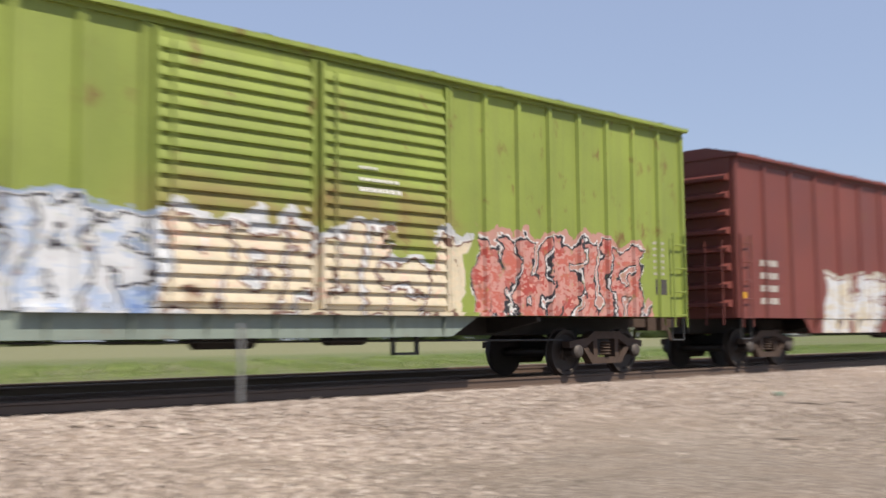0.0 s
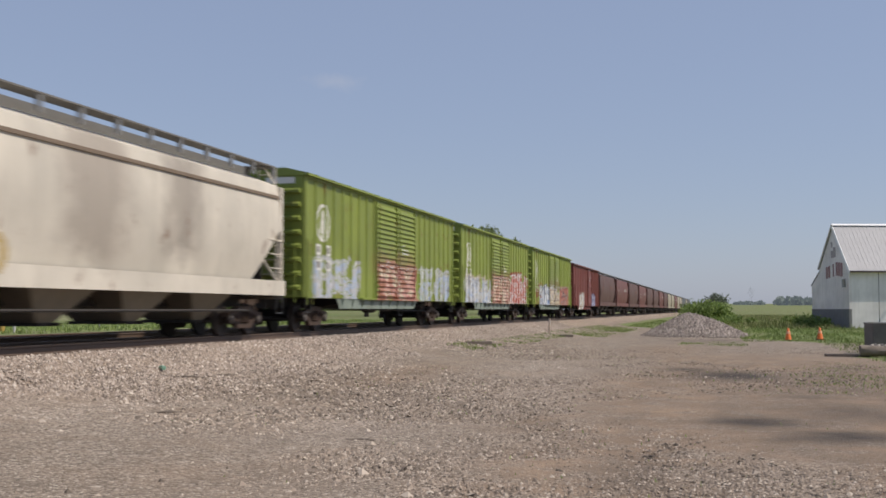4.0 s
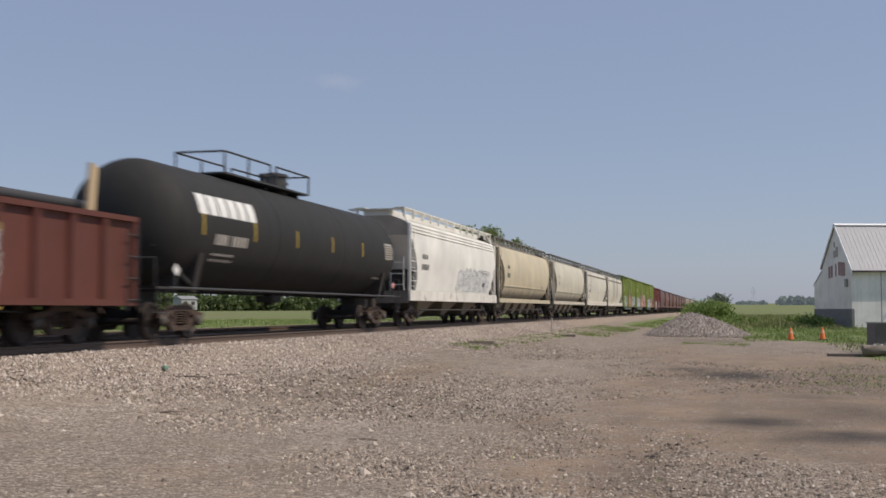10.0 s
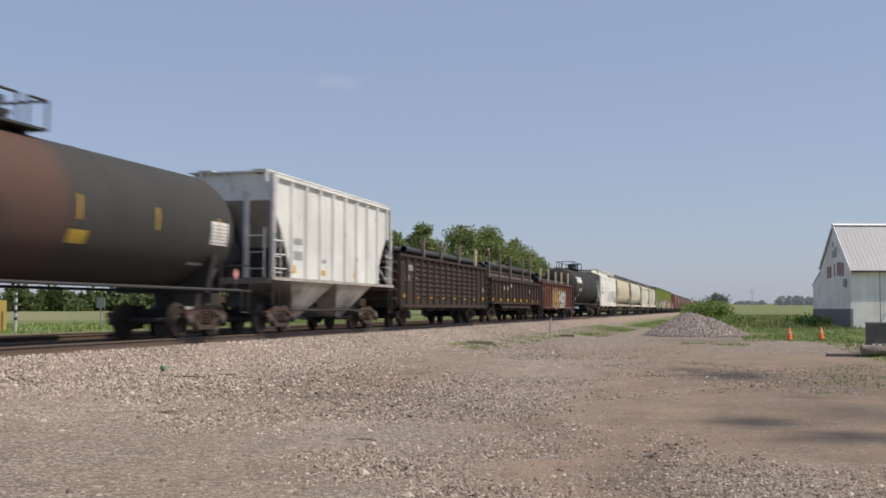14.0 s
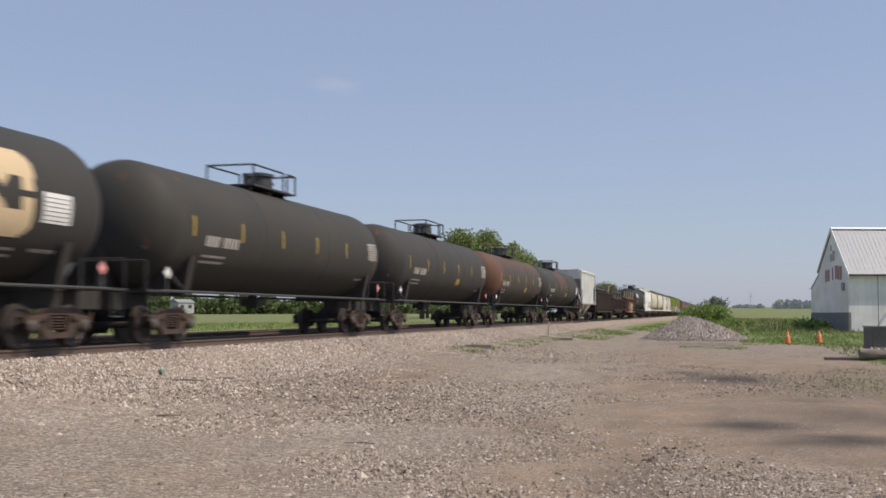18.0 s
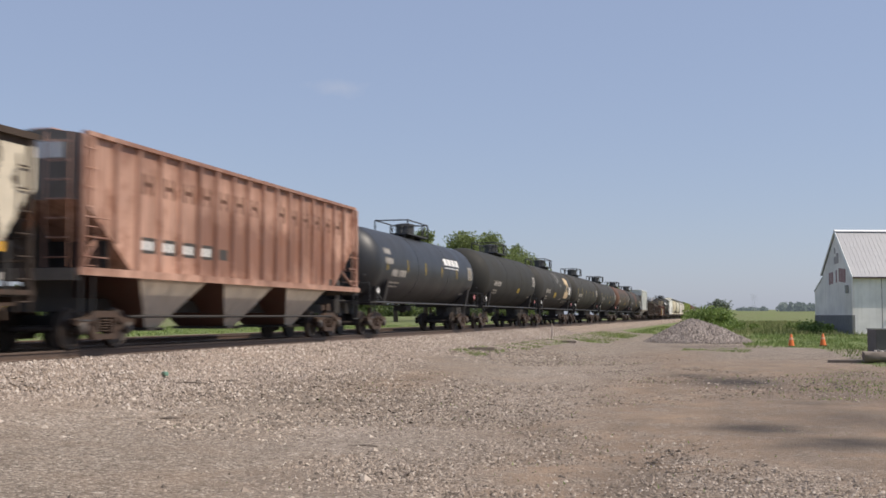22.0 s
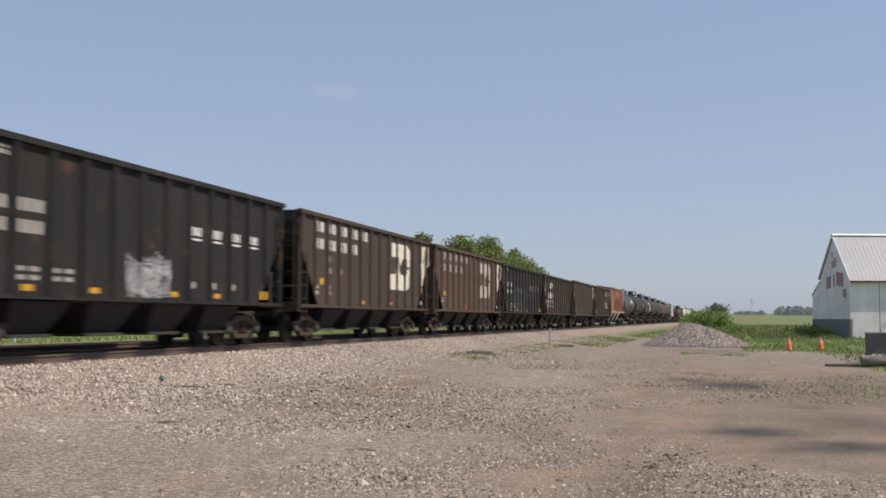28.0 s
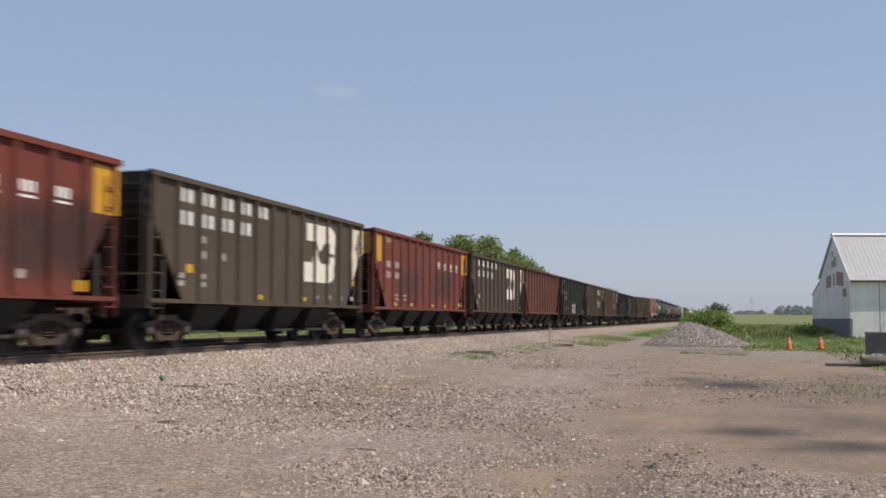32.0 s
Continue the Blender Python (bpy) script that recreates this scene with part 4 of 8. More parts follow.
def hopper_bays(car, h, n, z_top, z_low, half_w, mat, reach, wide=0.49, foot=0.30, slope=None, taper=0.5):
    """n pyramid bays under a hopper car, each a mesh with its outlet gate."""
    w = 2 * reach / n
    for k in range(n):
        c = -reach + (k + 0.5) * w
        a, b = w * wide, foot
        top = [(half_w, c - a, z_top), (half_w, c + a, z_top), (-half_w, c + a, z_top), (-half_w, c - a, z_top)]
        t = half_w * taper
        low = [(t, c - b, z_low), (t, c + b, z_low), (-t, c + b, z_low), (-t, c - b, z_low)]
        s = Shape().add(top + low, [(0, 1, 5, 4), (2, 3, 7, 6), (0, 3, 2, 1), (4, 5, 6, 7)])
        s.k = 1
        s.add(top + low, [(1, 2, 6, 5), (3, 0, 4, 7)])
        bay = part("hopper_bay", s, [mat, slope or mat], car)
        part("outlet_gate", Shape().box(-half_w * (taper + 0.1), half_w * (taper + 0.1), c - b - 0.08, c + b + 0.08, z_low - 0.07, z_low - 0.002, 0.03).rod((half_w * 0.6, c, z_low - 0.03), (half_w * 0.6 + 0.2, c, z_low - 0.03), 0.035, 8), M_UNDER, bay)


def walkway(car, h, z, mat, x=0.62, step=1.4, grate=None):
    """Roof running board on short supports, one board each side."""
    for s in (-1, 1):
        part("running_board", Shape().box(s * x - 0.22, s * x + 0.22, -h, h, z, z + 0.035), grate or M_BOARD, car)
        n = int(2 * h / step)
        for k in range(n + 1):
            y = -h + 0.1 + (2 * h - 0.2) * k / n
            part("board_support", Shape().box(s * (x + 0.16) - 0.05, s * (x + 0.16) + 0.05, y - 0.045, y + 0.045, z - 0.34, z - 0.002), mat if grate == mat else M_GALV, car)
        part("end_walk", Shape().box(-1.15, 1.15, s * (h - 0.34) - 0.3, s * (h - 0.34) + 0.3, z - 0.045, z - 0.004), grate or M_BOARD, car)
        for x in (-1.05, 1.05):
            part("walk_bracket", Shape().rod((x, s * (h - 0.3), z - 0.04), (x * 1.3, s * (h - 0.12), z - 0.62), 0.03, 6), mat, car)
    if grate:
        part("hatch_trough", Shape().box(-0.58, 0.58, -h + 0.3, h - 0.3, z - 0.34, z - 0.03, 0.03), grate, car)


def covered_hopper(name, L, prof, zs, paint, label, bays=4, cut=1.9, cut_z=2.85, rib_n=0, sill_z=(0.98, 1.40), group="", roof_dark=None, board_z=None, trough=False, band=None, bays_mat=None, curved=False, low_z=0.32, sill_mat=None, grate=None, rise=0.3, ends=None, climb=None, end_mat=None, bay_slope=None, bay_wide=0.49, post_mat=None):
    """A closed hopper car: shaped body with slope sheets at its ends, side sill, bays, roof walk, end platforms and ladders.
    prof: half width over height from zs[0] to zs[1]."""
    car = empty(name, label, "hopper car", group)
    h = L / 2
    zb, zt = zs
    p = 0.6 if curved else 1.0
    ends = ends or ((cut, cut_z, p), (cut, cut_z, p))
    lift = lambda e, q: zb + (q[1] - zb) * max(0.0, 1 - max(0.0, e) / q[0]) ** q[2]
    under_at = lambda y: max(lift(y + h - 0.28, ends[0]), lift(h - 0.28 - y, ends[1]))
    st = [-h + 0.28, -h + 0.7] + [-h + 0.28 + cut * k / 5 for k in range(2, 6)] + [h - 0.28 - cut * k / 5 for k in range(5, 1, -1)] + [h - 0.7, h - 0.28]
    for s, q in ((-1, ends[0]), (1, ends[1])):
        st += [s * (h - 0.28 - q[0] * k) for k in (0.04, 0.1, 0.2, 0.35, 0.5, 0.65, 0.8, 0.9, 0.96, 1.0)]
    st = sorted(set(round(q, 2) for q in st))
    sections = []
    for y in st:
        low = under_at(y)
        ring = []
        N = 12
        for i in range(N + 1):
            z = low + (zt - low) * i / N
            ring.append((prof(z), y, z))
        ring += [(0.62, y, zt + rise), (-0.62, y, zt + rise)]
        ring += [(-p[0], y, p[2]) for p in ring[N::-1]]
        sections.append(ring)
    shell = Shape().loft(sections, False)
    shell.k = 1
    shell.add(sections[0], [tuple(range(len(sections[0])))]).add(sections[-1], [tuple(range(len(sections[0])))[::-1]])
    part("body", shell.mesh("body", [paint, end_mat or M_GRIMESHADE]), None, car)
    under = bays_mat or paint
    for s in (-1, 1):
        part("side_sill", Shape().box(s * 1.50 - 0.05, s * 1.50 + 0.05, -h + 0.02, h - 0.02, sill_z[0], sill_z[1], 0.015), sill_mat or paint, car)
        part("end_sill", Shape().box(-1.44, 1.44, s * (h - 0.07) - 0.06, s * (h - 0.07) + 0.06, sill_z[0] - 0.1, sill_z[1] - 0.02), M_GRIMESHADE, car)
        part("end_platform", Shape().box(-1.43, 1.43, s * (h - 0.75) - 0.6, s * (h - 0.75) + 0.6, sill_z[0] + 0.02, sill_z[0] + 0.07), M_UNDER, car)
        for x in (-1.45, 1.45):
            part("corner_post", Shape().box(x - 0.05, x + 0.05, s * (h - 0.2) - 0.09, s * (h - 0.2) + 0.09, sill_z[1], zt - 0.03), post_mat or paint, car)
            part("end_brace", Shape().rod((x * 0.97, s * (h - 0.35), sill_z[1] + 0.02), (x * 0.75, s * (h - cut * 0.72), cut_z - 0.55), 0.05, 6), post_mat or paint, car)
        part("ladder", rung_ladder(1.52, s * (h - 0.42) - 0.24, sill_z[0], zt - 0.1 if s < 0 and not post_mat else 2.75, 0.42, None, 0.02 if post_mat else 0.012), post_mat or paint, car)
        part("end_ladder", rung_ladder(0.7, s * (h - 0.05), sill_z[1], climb or (board_z or zt) + 0.02, 0.55, across=False), post_mat or paint, car)
        if post_mat:
            # slope sheet with the recess's shade in its colour, behind two upright end posts
            e = ends[0 if s < 0 else 1]
            line = [(s * (h - 0.285 - e[0] * q), under_at(s * (h - 0.285 - e[0] * q))) for q in (0.0, 0.2, 0.4, 0.6, 0.8, 0.95)]
            part("slope_sheet", Shape().prism([(y, z - 0.004) for y, z in line] + [(y, z - 0.03) for y, z in line[::-1]], "x", -1.33, 1.33), M_RECESS, car)
            for x in (-0.62, 0.62):
                part("end_post", Shape().box(x - 0.07, x + 0.07, s * (h - 0.22) - 0.05, s * (h - 0.22) + 0.05, sill_z[1] - 0.02, e[1] + 0.25), post_mat, car)
        for z in (1.75, 2.15, 2.55):
            part("grab_rail", Shape().rod((1.5, s * (h - 0.1), z), (1.5, s * (h - 1.05), z), 0.018, 6), paint, car)
        part("step", Shape().rod((1.5, s * (h - 0.55), sill_z[0]), (1.5, s * (h - 0.55), 0.48), 0.02, 6).rod((1.5, s * (h - 0.12), sill_z[0]), (1.5, s * (h - 0.12), 0.48), 0.02, 6).rod((1.5, s * (h - 0.55), 0.48), (1.5, s * (h - 0.12), 0.48), 0.02, 6), M_IRON, car)
    part("hand_brake", Shape().lathe([(0, 0.30), (0.03, 0.30), (0.03, 0.25), (0.0, 0.25)], "y", 20, 0.2, 2.2).rod((0.2, 0, 2.2), (0.2, 0.2, 2.2), 0.04, 8).rod((-0.08, 0.02, 2.2), (0.48, 0.02, 2.2), 0.015, 6), M_IRON, car, at=(0, -h + 0.02, 0))
    reach = h - cut - 0.35
    part("centre_sill", Shape().box(-0.2, 0.2, -h + 0.1, h - 0.1, 0.66, 0.96, 0.04), M_UNDER, car)
    for s in (-1, 1):
        arc = [(s * (h - 0.3 - cut * q), under_at(s * (h - 0.3 - cut * q)) - 0.02) for q in (0.05, 0.25, 0.5, 0.75, 0.9, 1.0)]
        part("shear_plate", Shape().prism(arc + [(s * (h - 0.3 - cut), 0.962), (s * (h - 0.36), 0.962)], "x", -0.02, 0.02), M_UNDER, car)
        web = h - 1.3
        part("bolster_web", Shape().box(-1.36, 1.36, s * web - 0.02, s * web + 0.02, sill_z[0] + 0.075, max(sill_z[0] + 0.1, under_at(s * web) - 0.04)), M_UNDER, car)
    hopper_bays(car, h, bays, zb + 0.02, low_z, prof(zb) * 0.98, under, reach, bay_wide, slope=bay_slope)
    part("brake_rod", Shape().rod((1.32, -reach, 0.56), (1.32, reach, 0.56), 0.035, 6), M_UNDER, car)
    if rib_n:
        for k in range(rib_n + 1):
            y = -h + 0.5 + (L - 1.0) * k / rib_n
            low = under_at(y) + 0.02
            for s in (-1, 1):
                x = s * prof(zt)
                part("side_rib", Shape().prism([(x - s * 0.01, y - 0.08), (x + s * 0.09, y - 0.05), (x + s * 0.09, y + 0.05), (x - s * 0.01, y + 0.08)], "z", low, zt - 0.03), paint, car)
        for s in (-1, 1):
            part("top_chord", Shape().box(s * prof(zt) - 0.04, s * prof(zt) + 0.1, -h + 0.3, h - 0.3, zt - 0.03, zt + 0.06), paint, car)
    if trough:
        part("roof_hatch", Shape().box(-0.3, 0.3, -h + 0.9, h - 0.9, zt + rise - 0.01, zt + rise + 0.14, 0.05), paint, car)
    if board_z:
        walkway(car, h - 0.1, board_z, paint, grate=grate)
    if band:
        for s in (-1, 1):
            x = s * (prof(band[0]) + 0.015)
            part("side_band", Shape().box(x - 0.03, x + 0.03, -h + 0.35, h - 0.35, band[0], band[1]), band[2], car)
    couplers(car, h, 0.7)
    for s in (-1, 1):
        bogie(car, s * (h - 1.75))
    car["half"] = h
    return car


def tank_car(name, P, paint, label, plat=(-1.7, 1.5), panel=(2.0, -0.2), group="tank cars of the train", logo=None, marks=True, R=1.56, zc=2.66, boards=True, side_pipe=True, placard=True, band=None):
    """A tank car: shell with domed heads, top platform with railings and fittings, stub sills, side rods."""
    car = empty(name, label, "tank car", group)
    h = P / 2 - 0.95
    rings = [(-h + 0.002, 0.06)] + [(-h + 0.95 * (1 - math.cos(a)), R * math.sin(a) ** 0.85) for a in (0.12, 0.25, 0.4, 0.55, 0.7, 0.85, 1.0, 1.15, 1.3, 1.45, math.pi / 2)]
    rings = rings + [(-h + 0.9 + (2 * h - 1.8) * k / 6, R) for k in range(1, 6)] + [(-y, r) for y, r in rings[::-1]]
    part("tank_shell", Shape().lathe(rings, "y", 48, 0, zc), paint, car)
    for y in (-h + 0.9 + (2 * h - 1.8) / 3, h - 0.9 - (2 * h - 1.8) / 3):
        part("weld_band", Shape().lathe([(y - 0.04, R - 0.01), (y - 0.03, R + 0.006), (y + 0.03, R + 0.006), (y + 0.04, R - 0.01)], "y", 48, 0, zc), paint, car)
    top = zc + R
    part("top_platform", Shape().box(-0.75, 0.75, plat[0], plat[1], top + 0.03, top + 0.08).box(-0.5, 0.5, -1.4, -1.3, top - 0.12, top + 0.03).box(-0.5, 0.5, 1.1, 1.2, top - 0.12, top + 0.03), M_IRON, car)
    span = plat[1] - plat[0]
    split = (0.50, 0.57) if span > 4 else (0.70, 0.80)
    for y0, y1 in ((plat[0], plat[0] + split[0] * span), (plat[0] + split[1] * span, plat[1])):
        n = max(1, round((y1 - y0) / 1.8))
        for x in (-0.73, 0.73):
            for k in range(n + 1):
                y = y0 + (y1 - y0) * k / n
                part("railing_post", Shape().rod((x, y, top + 0.04), (x, y, top + 0.64), 0.03, 6), M_IRON, car)
            part("railing", Shape().rod((x, y0, top + 0.64), (x, y1, top + 0.64), 0.03, 6), M_IRON, car)
    for y in plat:
        part("railing", Shape().rod((-0.73, y, top + 0.64), (0.73, y, top + 0.64), 0.03, 6), M_IRON, car)
    part("manway", Shape().lathe([(top - 0.05, 0.41), (top + 0.50, 0.41), (top + 0.52, 0.46), (top + 0.60, 0.46), (top + 0.66, 0.2)], "z", 20, 0, 0.35), M_IRON, car)
    part("valve", Shape().rod((0.1, -0.7, top), (0.1, -0.7, top + 0.42), 0.09, 10).rod((0.1, -0.7, top + 0.42), (0.1, -0.7, top + 0.5), 0.15, 10), M_IRON, car)
    part("valve", Shape().rod((0.1, 1.0, top), (0.1, 1.0, top + 0.34), 0.07, 10).box(0.0, 0.2, 0.9, 1.1, top + 0.34, top + 0.42, 0.02), M_IRON, car)
    part("side_ladder", rung_ladder(R + 0.06, -0.25, 1.1, top - 0.9, 0.42), M_IRON, car) if band == "ladder" else None
    for s in (-1, 1):
        part("stub_sill", Shape().box(-0.28, 0.28, s * (h - 0.4) - 1.3, s * (h - 0.4) + 1.3, 0.66, 1.16, 0.05), M_UNDER, car)
        saddle = [(-1.25, 1.0), (1.25, 1.0), (1.45, 1.95), (0.9, 1.45), (0, 1.25), (-0.9, 1.45), (-1.45, 1.95)]
        part("saddle", Shape().prism(saddle, "y", s * (h - 1.75) - 0.12, s * (h - 1.75) + 0.12), M_UNDER, car)
        web = [(s * (h - 0.95 * (1 - math.cos(a))), zc - R * math.sin(a) ** 0.85 - 0.01) for a in (0.35, 0.6, 0.9, 1.2, math.pi / 2)]
        part("head_web", Shape().prism(web + [(s * (h - 1.7), zc - R), (s * (h - 1.7), 1.161), (s * (h + 0.1), 1.161)], "x", -0.05, 0.05), M_UNDER, car)
        part("bolster_web", Shape().box(-1.2, 1.2, s * (h - 0.9) - 0.03, s * (h - 0.9) + 0.03, 1.0, 1.70), M_UNDER, car)
        part("end_platform", Shape().box(-1.45, 1.45, s * (h + 0.12) - 0.32, s * (h + 0.12) + 0.32, 1.05, 1.10), M_UNDER, car)
        part("end_handrail", Shape().rod((-1.4, s * (h + 0.42), 1.08), (-1.4, s * (h + 0.42), 1.75), 0.02, 6).rod((1.4, s * (h + 0.42), 1.08), (1.4, s * (h + 0.42), 1.75), 0.02, 6).rod((-1.4, s * (h + 0.42), 1.75), (1.4, s * (h + 0.42), 1.75), 0.02, 6), M_IRON, car)
        part("head_brace", Shape().rod((1.2, s * (h - 1.7), 1.15), (0.95, s * (h - 0.25), 2.1), 0.05, 6).rod((-1.2, s * (h - 1.7), 1.15), (-0.95, s * (h - 0.25), 2.1), 0.05, 6), M_IRON, car)
        part("step", Shape().rod((1.42, s * (h + 0.3), 1.05), (1.42, s * (h + 0.3), 0.5), 0.02, 6).rod((1.42, s * (h - 0.1), 1.05), (1.42, s * (h - 0.1), 0.5), 0.02, 6).rod((1.42, s * (h - 0.1), 0.5), (1.42, s * (h + 0.3), 0.5), 0.02, 6), M_IRON, car)
        if placard:
            q = Shape().prism([(s * (h - 0.5) - 0.15, 1.5), (s * (h - 0.5), 1.35), (s * (h - 0.5) + 0.15, 1.5), (s * (h - 0.5), 1.65)], "x", 1.43, 1.44)
            part("placard", q, M_PLACARD if s > 0 else M_WHITE, car, "red and white diamond placard" if s > 0 else "")
            part("placard_holder", Shape().box(1.40, 1.428, s * (h - 0.5) - 0.03, s * (h - 0.5) + 0.03, 1.1, 1.62), M_IRON, car)
    if side_pipe:
        for x in (-1.42, 1.42):
            part("side_rod", Shape().rod((x, -h + 0.2, 1.08), (x, h - 0.2, 1.08), 0.035, 8), M_IRON, car)
    part("bottom_outlet", Shape().rod((0, 0, zc - R + 0.05), (0, 0, 0.72), 0.14, 12).box(-0.3, 0.3, -0.35, 0.35, 0.80, 1.0, 0.05), M_UNDER, car)
    xf = lambda y, z: math.sqrt(max(0.01, R * R - (z - zc) ** 2))
    if marks:
        paint_on(car, "reflector", [(y - 0.05, y + 0.05, zc - 0.25, zc + 0.25) for y in [-h + 1.6 + k * (2 * h - 3.2) / 5 for k in range(6)]], M_PALEYELLOW, xf, (), 0.12, "faded yellow strip")
    if boards:
        paint_on(car, "data_panel", [(h - panel[0], h - panel[0] + 0.9, zc + panel[1], zc + panel[1] + 0.58)], M_WHITE if len(panel) > 2 else M_DULLWHITE, xf, (), 0.12)
        paint_on(car, "data_line", [q for j in range(6) for q in letters(h - panel[0] + 0.04, zc + panel[1] + 0.05 + j * 0.085, 0.82, 0.014 if len(panel) > 2 else 0.04, 4, 0.12)], M_DARKLET, xf, (), 0.12, lift=0.009)
    paint_on(car, "lettering", letters(-h + 2.3, zc - 0.45, 1.9, 0.26, 10, 0.3, (4,)), M_DULLWHITE, xf, (), 0.1)
    paint_on(car, "data_mark", [q for j in range(2) for q in letters(-h + 2.3, zc - 0.72 - j * 0.14, 1.3, 0.06, 9, 0.25)] + letters(h - 2.7, zc - 0.95, 0.8, 0.07, 6), M_DULLWHITE, xf, (), 0.1)
    if logo:
        logo(car, h, zc, xf)
    couplers(car, P / 2 - 0.75, 0.72)
    for s in (-1, 1):
        bogie(car, s * (h - 1.45))
    return car


def gondola(name, L, H, paint, label, ribs, group="gondola cars of the train", lettered=None, louvred=False, reflect=True, drop=False):
    """An open gondola: plate sides with posts, top chord, corrugated ends, plank floor."""
    car = empty(name, label, "gondola car", group)
    h, W, z0 = L / 2, 1.42, 0.66
    for s in (-1, 1):
        if drop:
            out = [(-h, z0 + 0.25), (-h + 2.9, z0 + 0.25), (-h + 3.5, z0), (h - 3.5, z0), (h - 2.9, z0 + 0.25), (h, z0 + 0.25), (h, H), (-h, H)]
            part("side_wall", Shape().prism(out, "x", s * W - 0.02, s * W + 0.02), paint, car)
        else:
            part("side_wall", Shape().box(s * W - 0.02, s * W + 0.02, -h, h, z0, H), paint, car)
        part("top_chord", Shape().box(s * W - 0.05, s * W + 0.13, -h, h, H, H + 0.11, 0.02), paint, car)
        part("bottom_chord", Shape().box(s * (W + 0.07) - 0.05, s * (W + 0.07) + 0.05, -h, h, z0 + (0.25 if drop else 0.0), z0 + (0.37 if drop else 0.13)), paint, car)
        e = Shape().box(-W + 0.021, W - 0.021, s * h - 0.02, s * h + 0.02, z0, H + 0.1)
        part("end_wall", e, paint, car)
        for k in range(5):
            z = z0 + 0.2 + k * (H - z0 - 0.25) / 5
            part("end_rib", Shape().prism([(s * (h + 0.02), z), (s * (h + 0.12), z + 0.07), (s * (h + 0.12), z + 0.13), (s * (h + 0.02), z + 0.22)], "x", -W, W), paint, car)
        part("ladder", rung_ladder(W + 0.15, s * (h - 0.25) - 0.2, 0.55, H - 0.05, 0.4), M_IRON, car)
    part("floor", Shape().box(-W + 0.021, W - 0.021, -h + 0.021, h - 0.021, z0 + 0.3, z0 + 0.36), M_OLDLUMBER, car)
    for k in range(ribs + 1):
        y = -h + 0.1 + (L - 0.2) * k / ribs
        for s in (-1, 1):
            part("side_post", Shape().prism([(s * (W + 0.02), y - 0.10), (s * (W + 0.12), y - 0.06), (s * (W + 0.12), y + 0.06), (s * (W + 0.02), y + 0.10)], "z", z0 + (0.371 if drop else 0.131), H), paint, car)
        if louvred and 1 < k < ribs - 2:
            for j in range(7):
                z = z0 + 0.45 + j * (H - z0 - 0.6) / 7
                a, b = y + 0.13, y + (L - 0.2) / ribs - 0.13
                part("panel_bead", Shape().prism([(W + 0.02, z), (W + 0.07, z + 0.05), (W + 0.07, z + 0.09), (W + 0.02, z + 0.15)], "y", a, b), paint, car)
    under_gear(car, h, z0 + 0.3)
    xf = lambda y, z: W + 0.022
    if reflect:
        paint_on(car, "reflector", [(-h + 0.75 + k * (L - 1.6) / 7, -h + 1.25 + k * (L - 1.6) / 7, z0 + 0.40, z0 + 0.55) for k in range(8)], M_YELLOW, xf, (), 2, "yellow reflective strip")
    p = (L - 0.2) / ribs
    marks = [q for a, zz, n in (lettered or ()) for q in letters(-h + 0.1 + a * p + 0.2, zz, p - 0.4, 0.24, n, 0.3)]
    if marks:
        paint_on(car, "lettering", marks, M_DULLWHITE, xf, (), 2)
    couplers(car, h, 0.6)
    for s in (-1, 1):
        bogie(car, s * (h - 2.0))
    return car


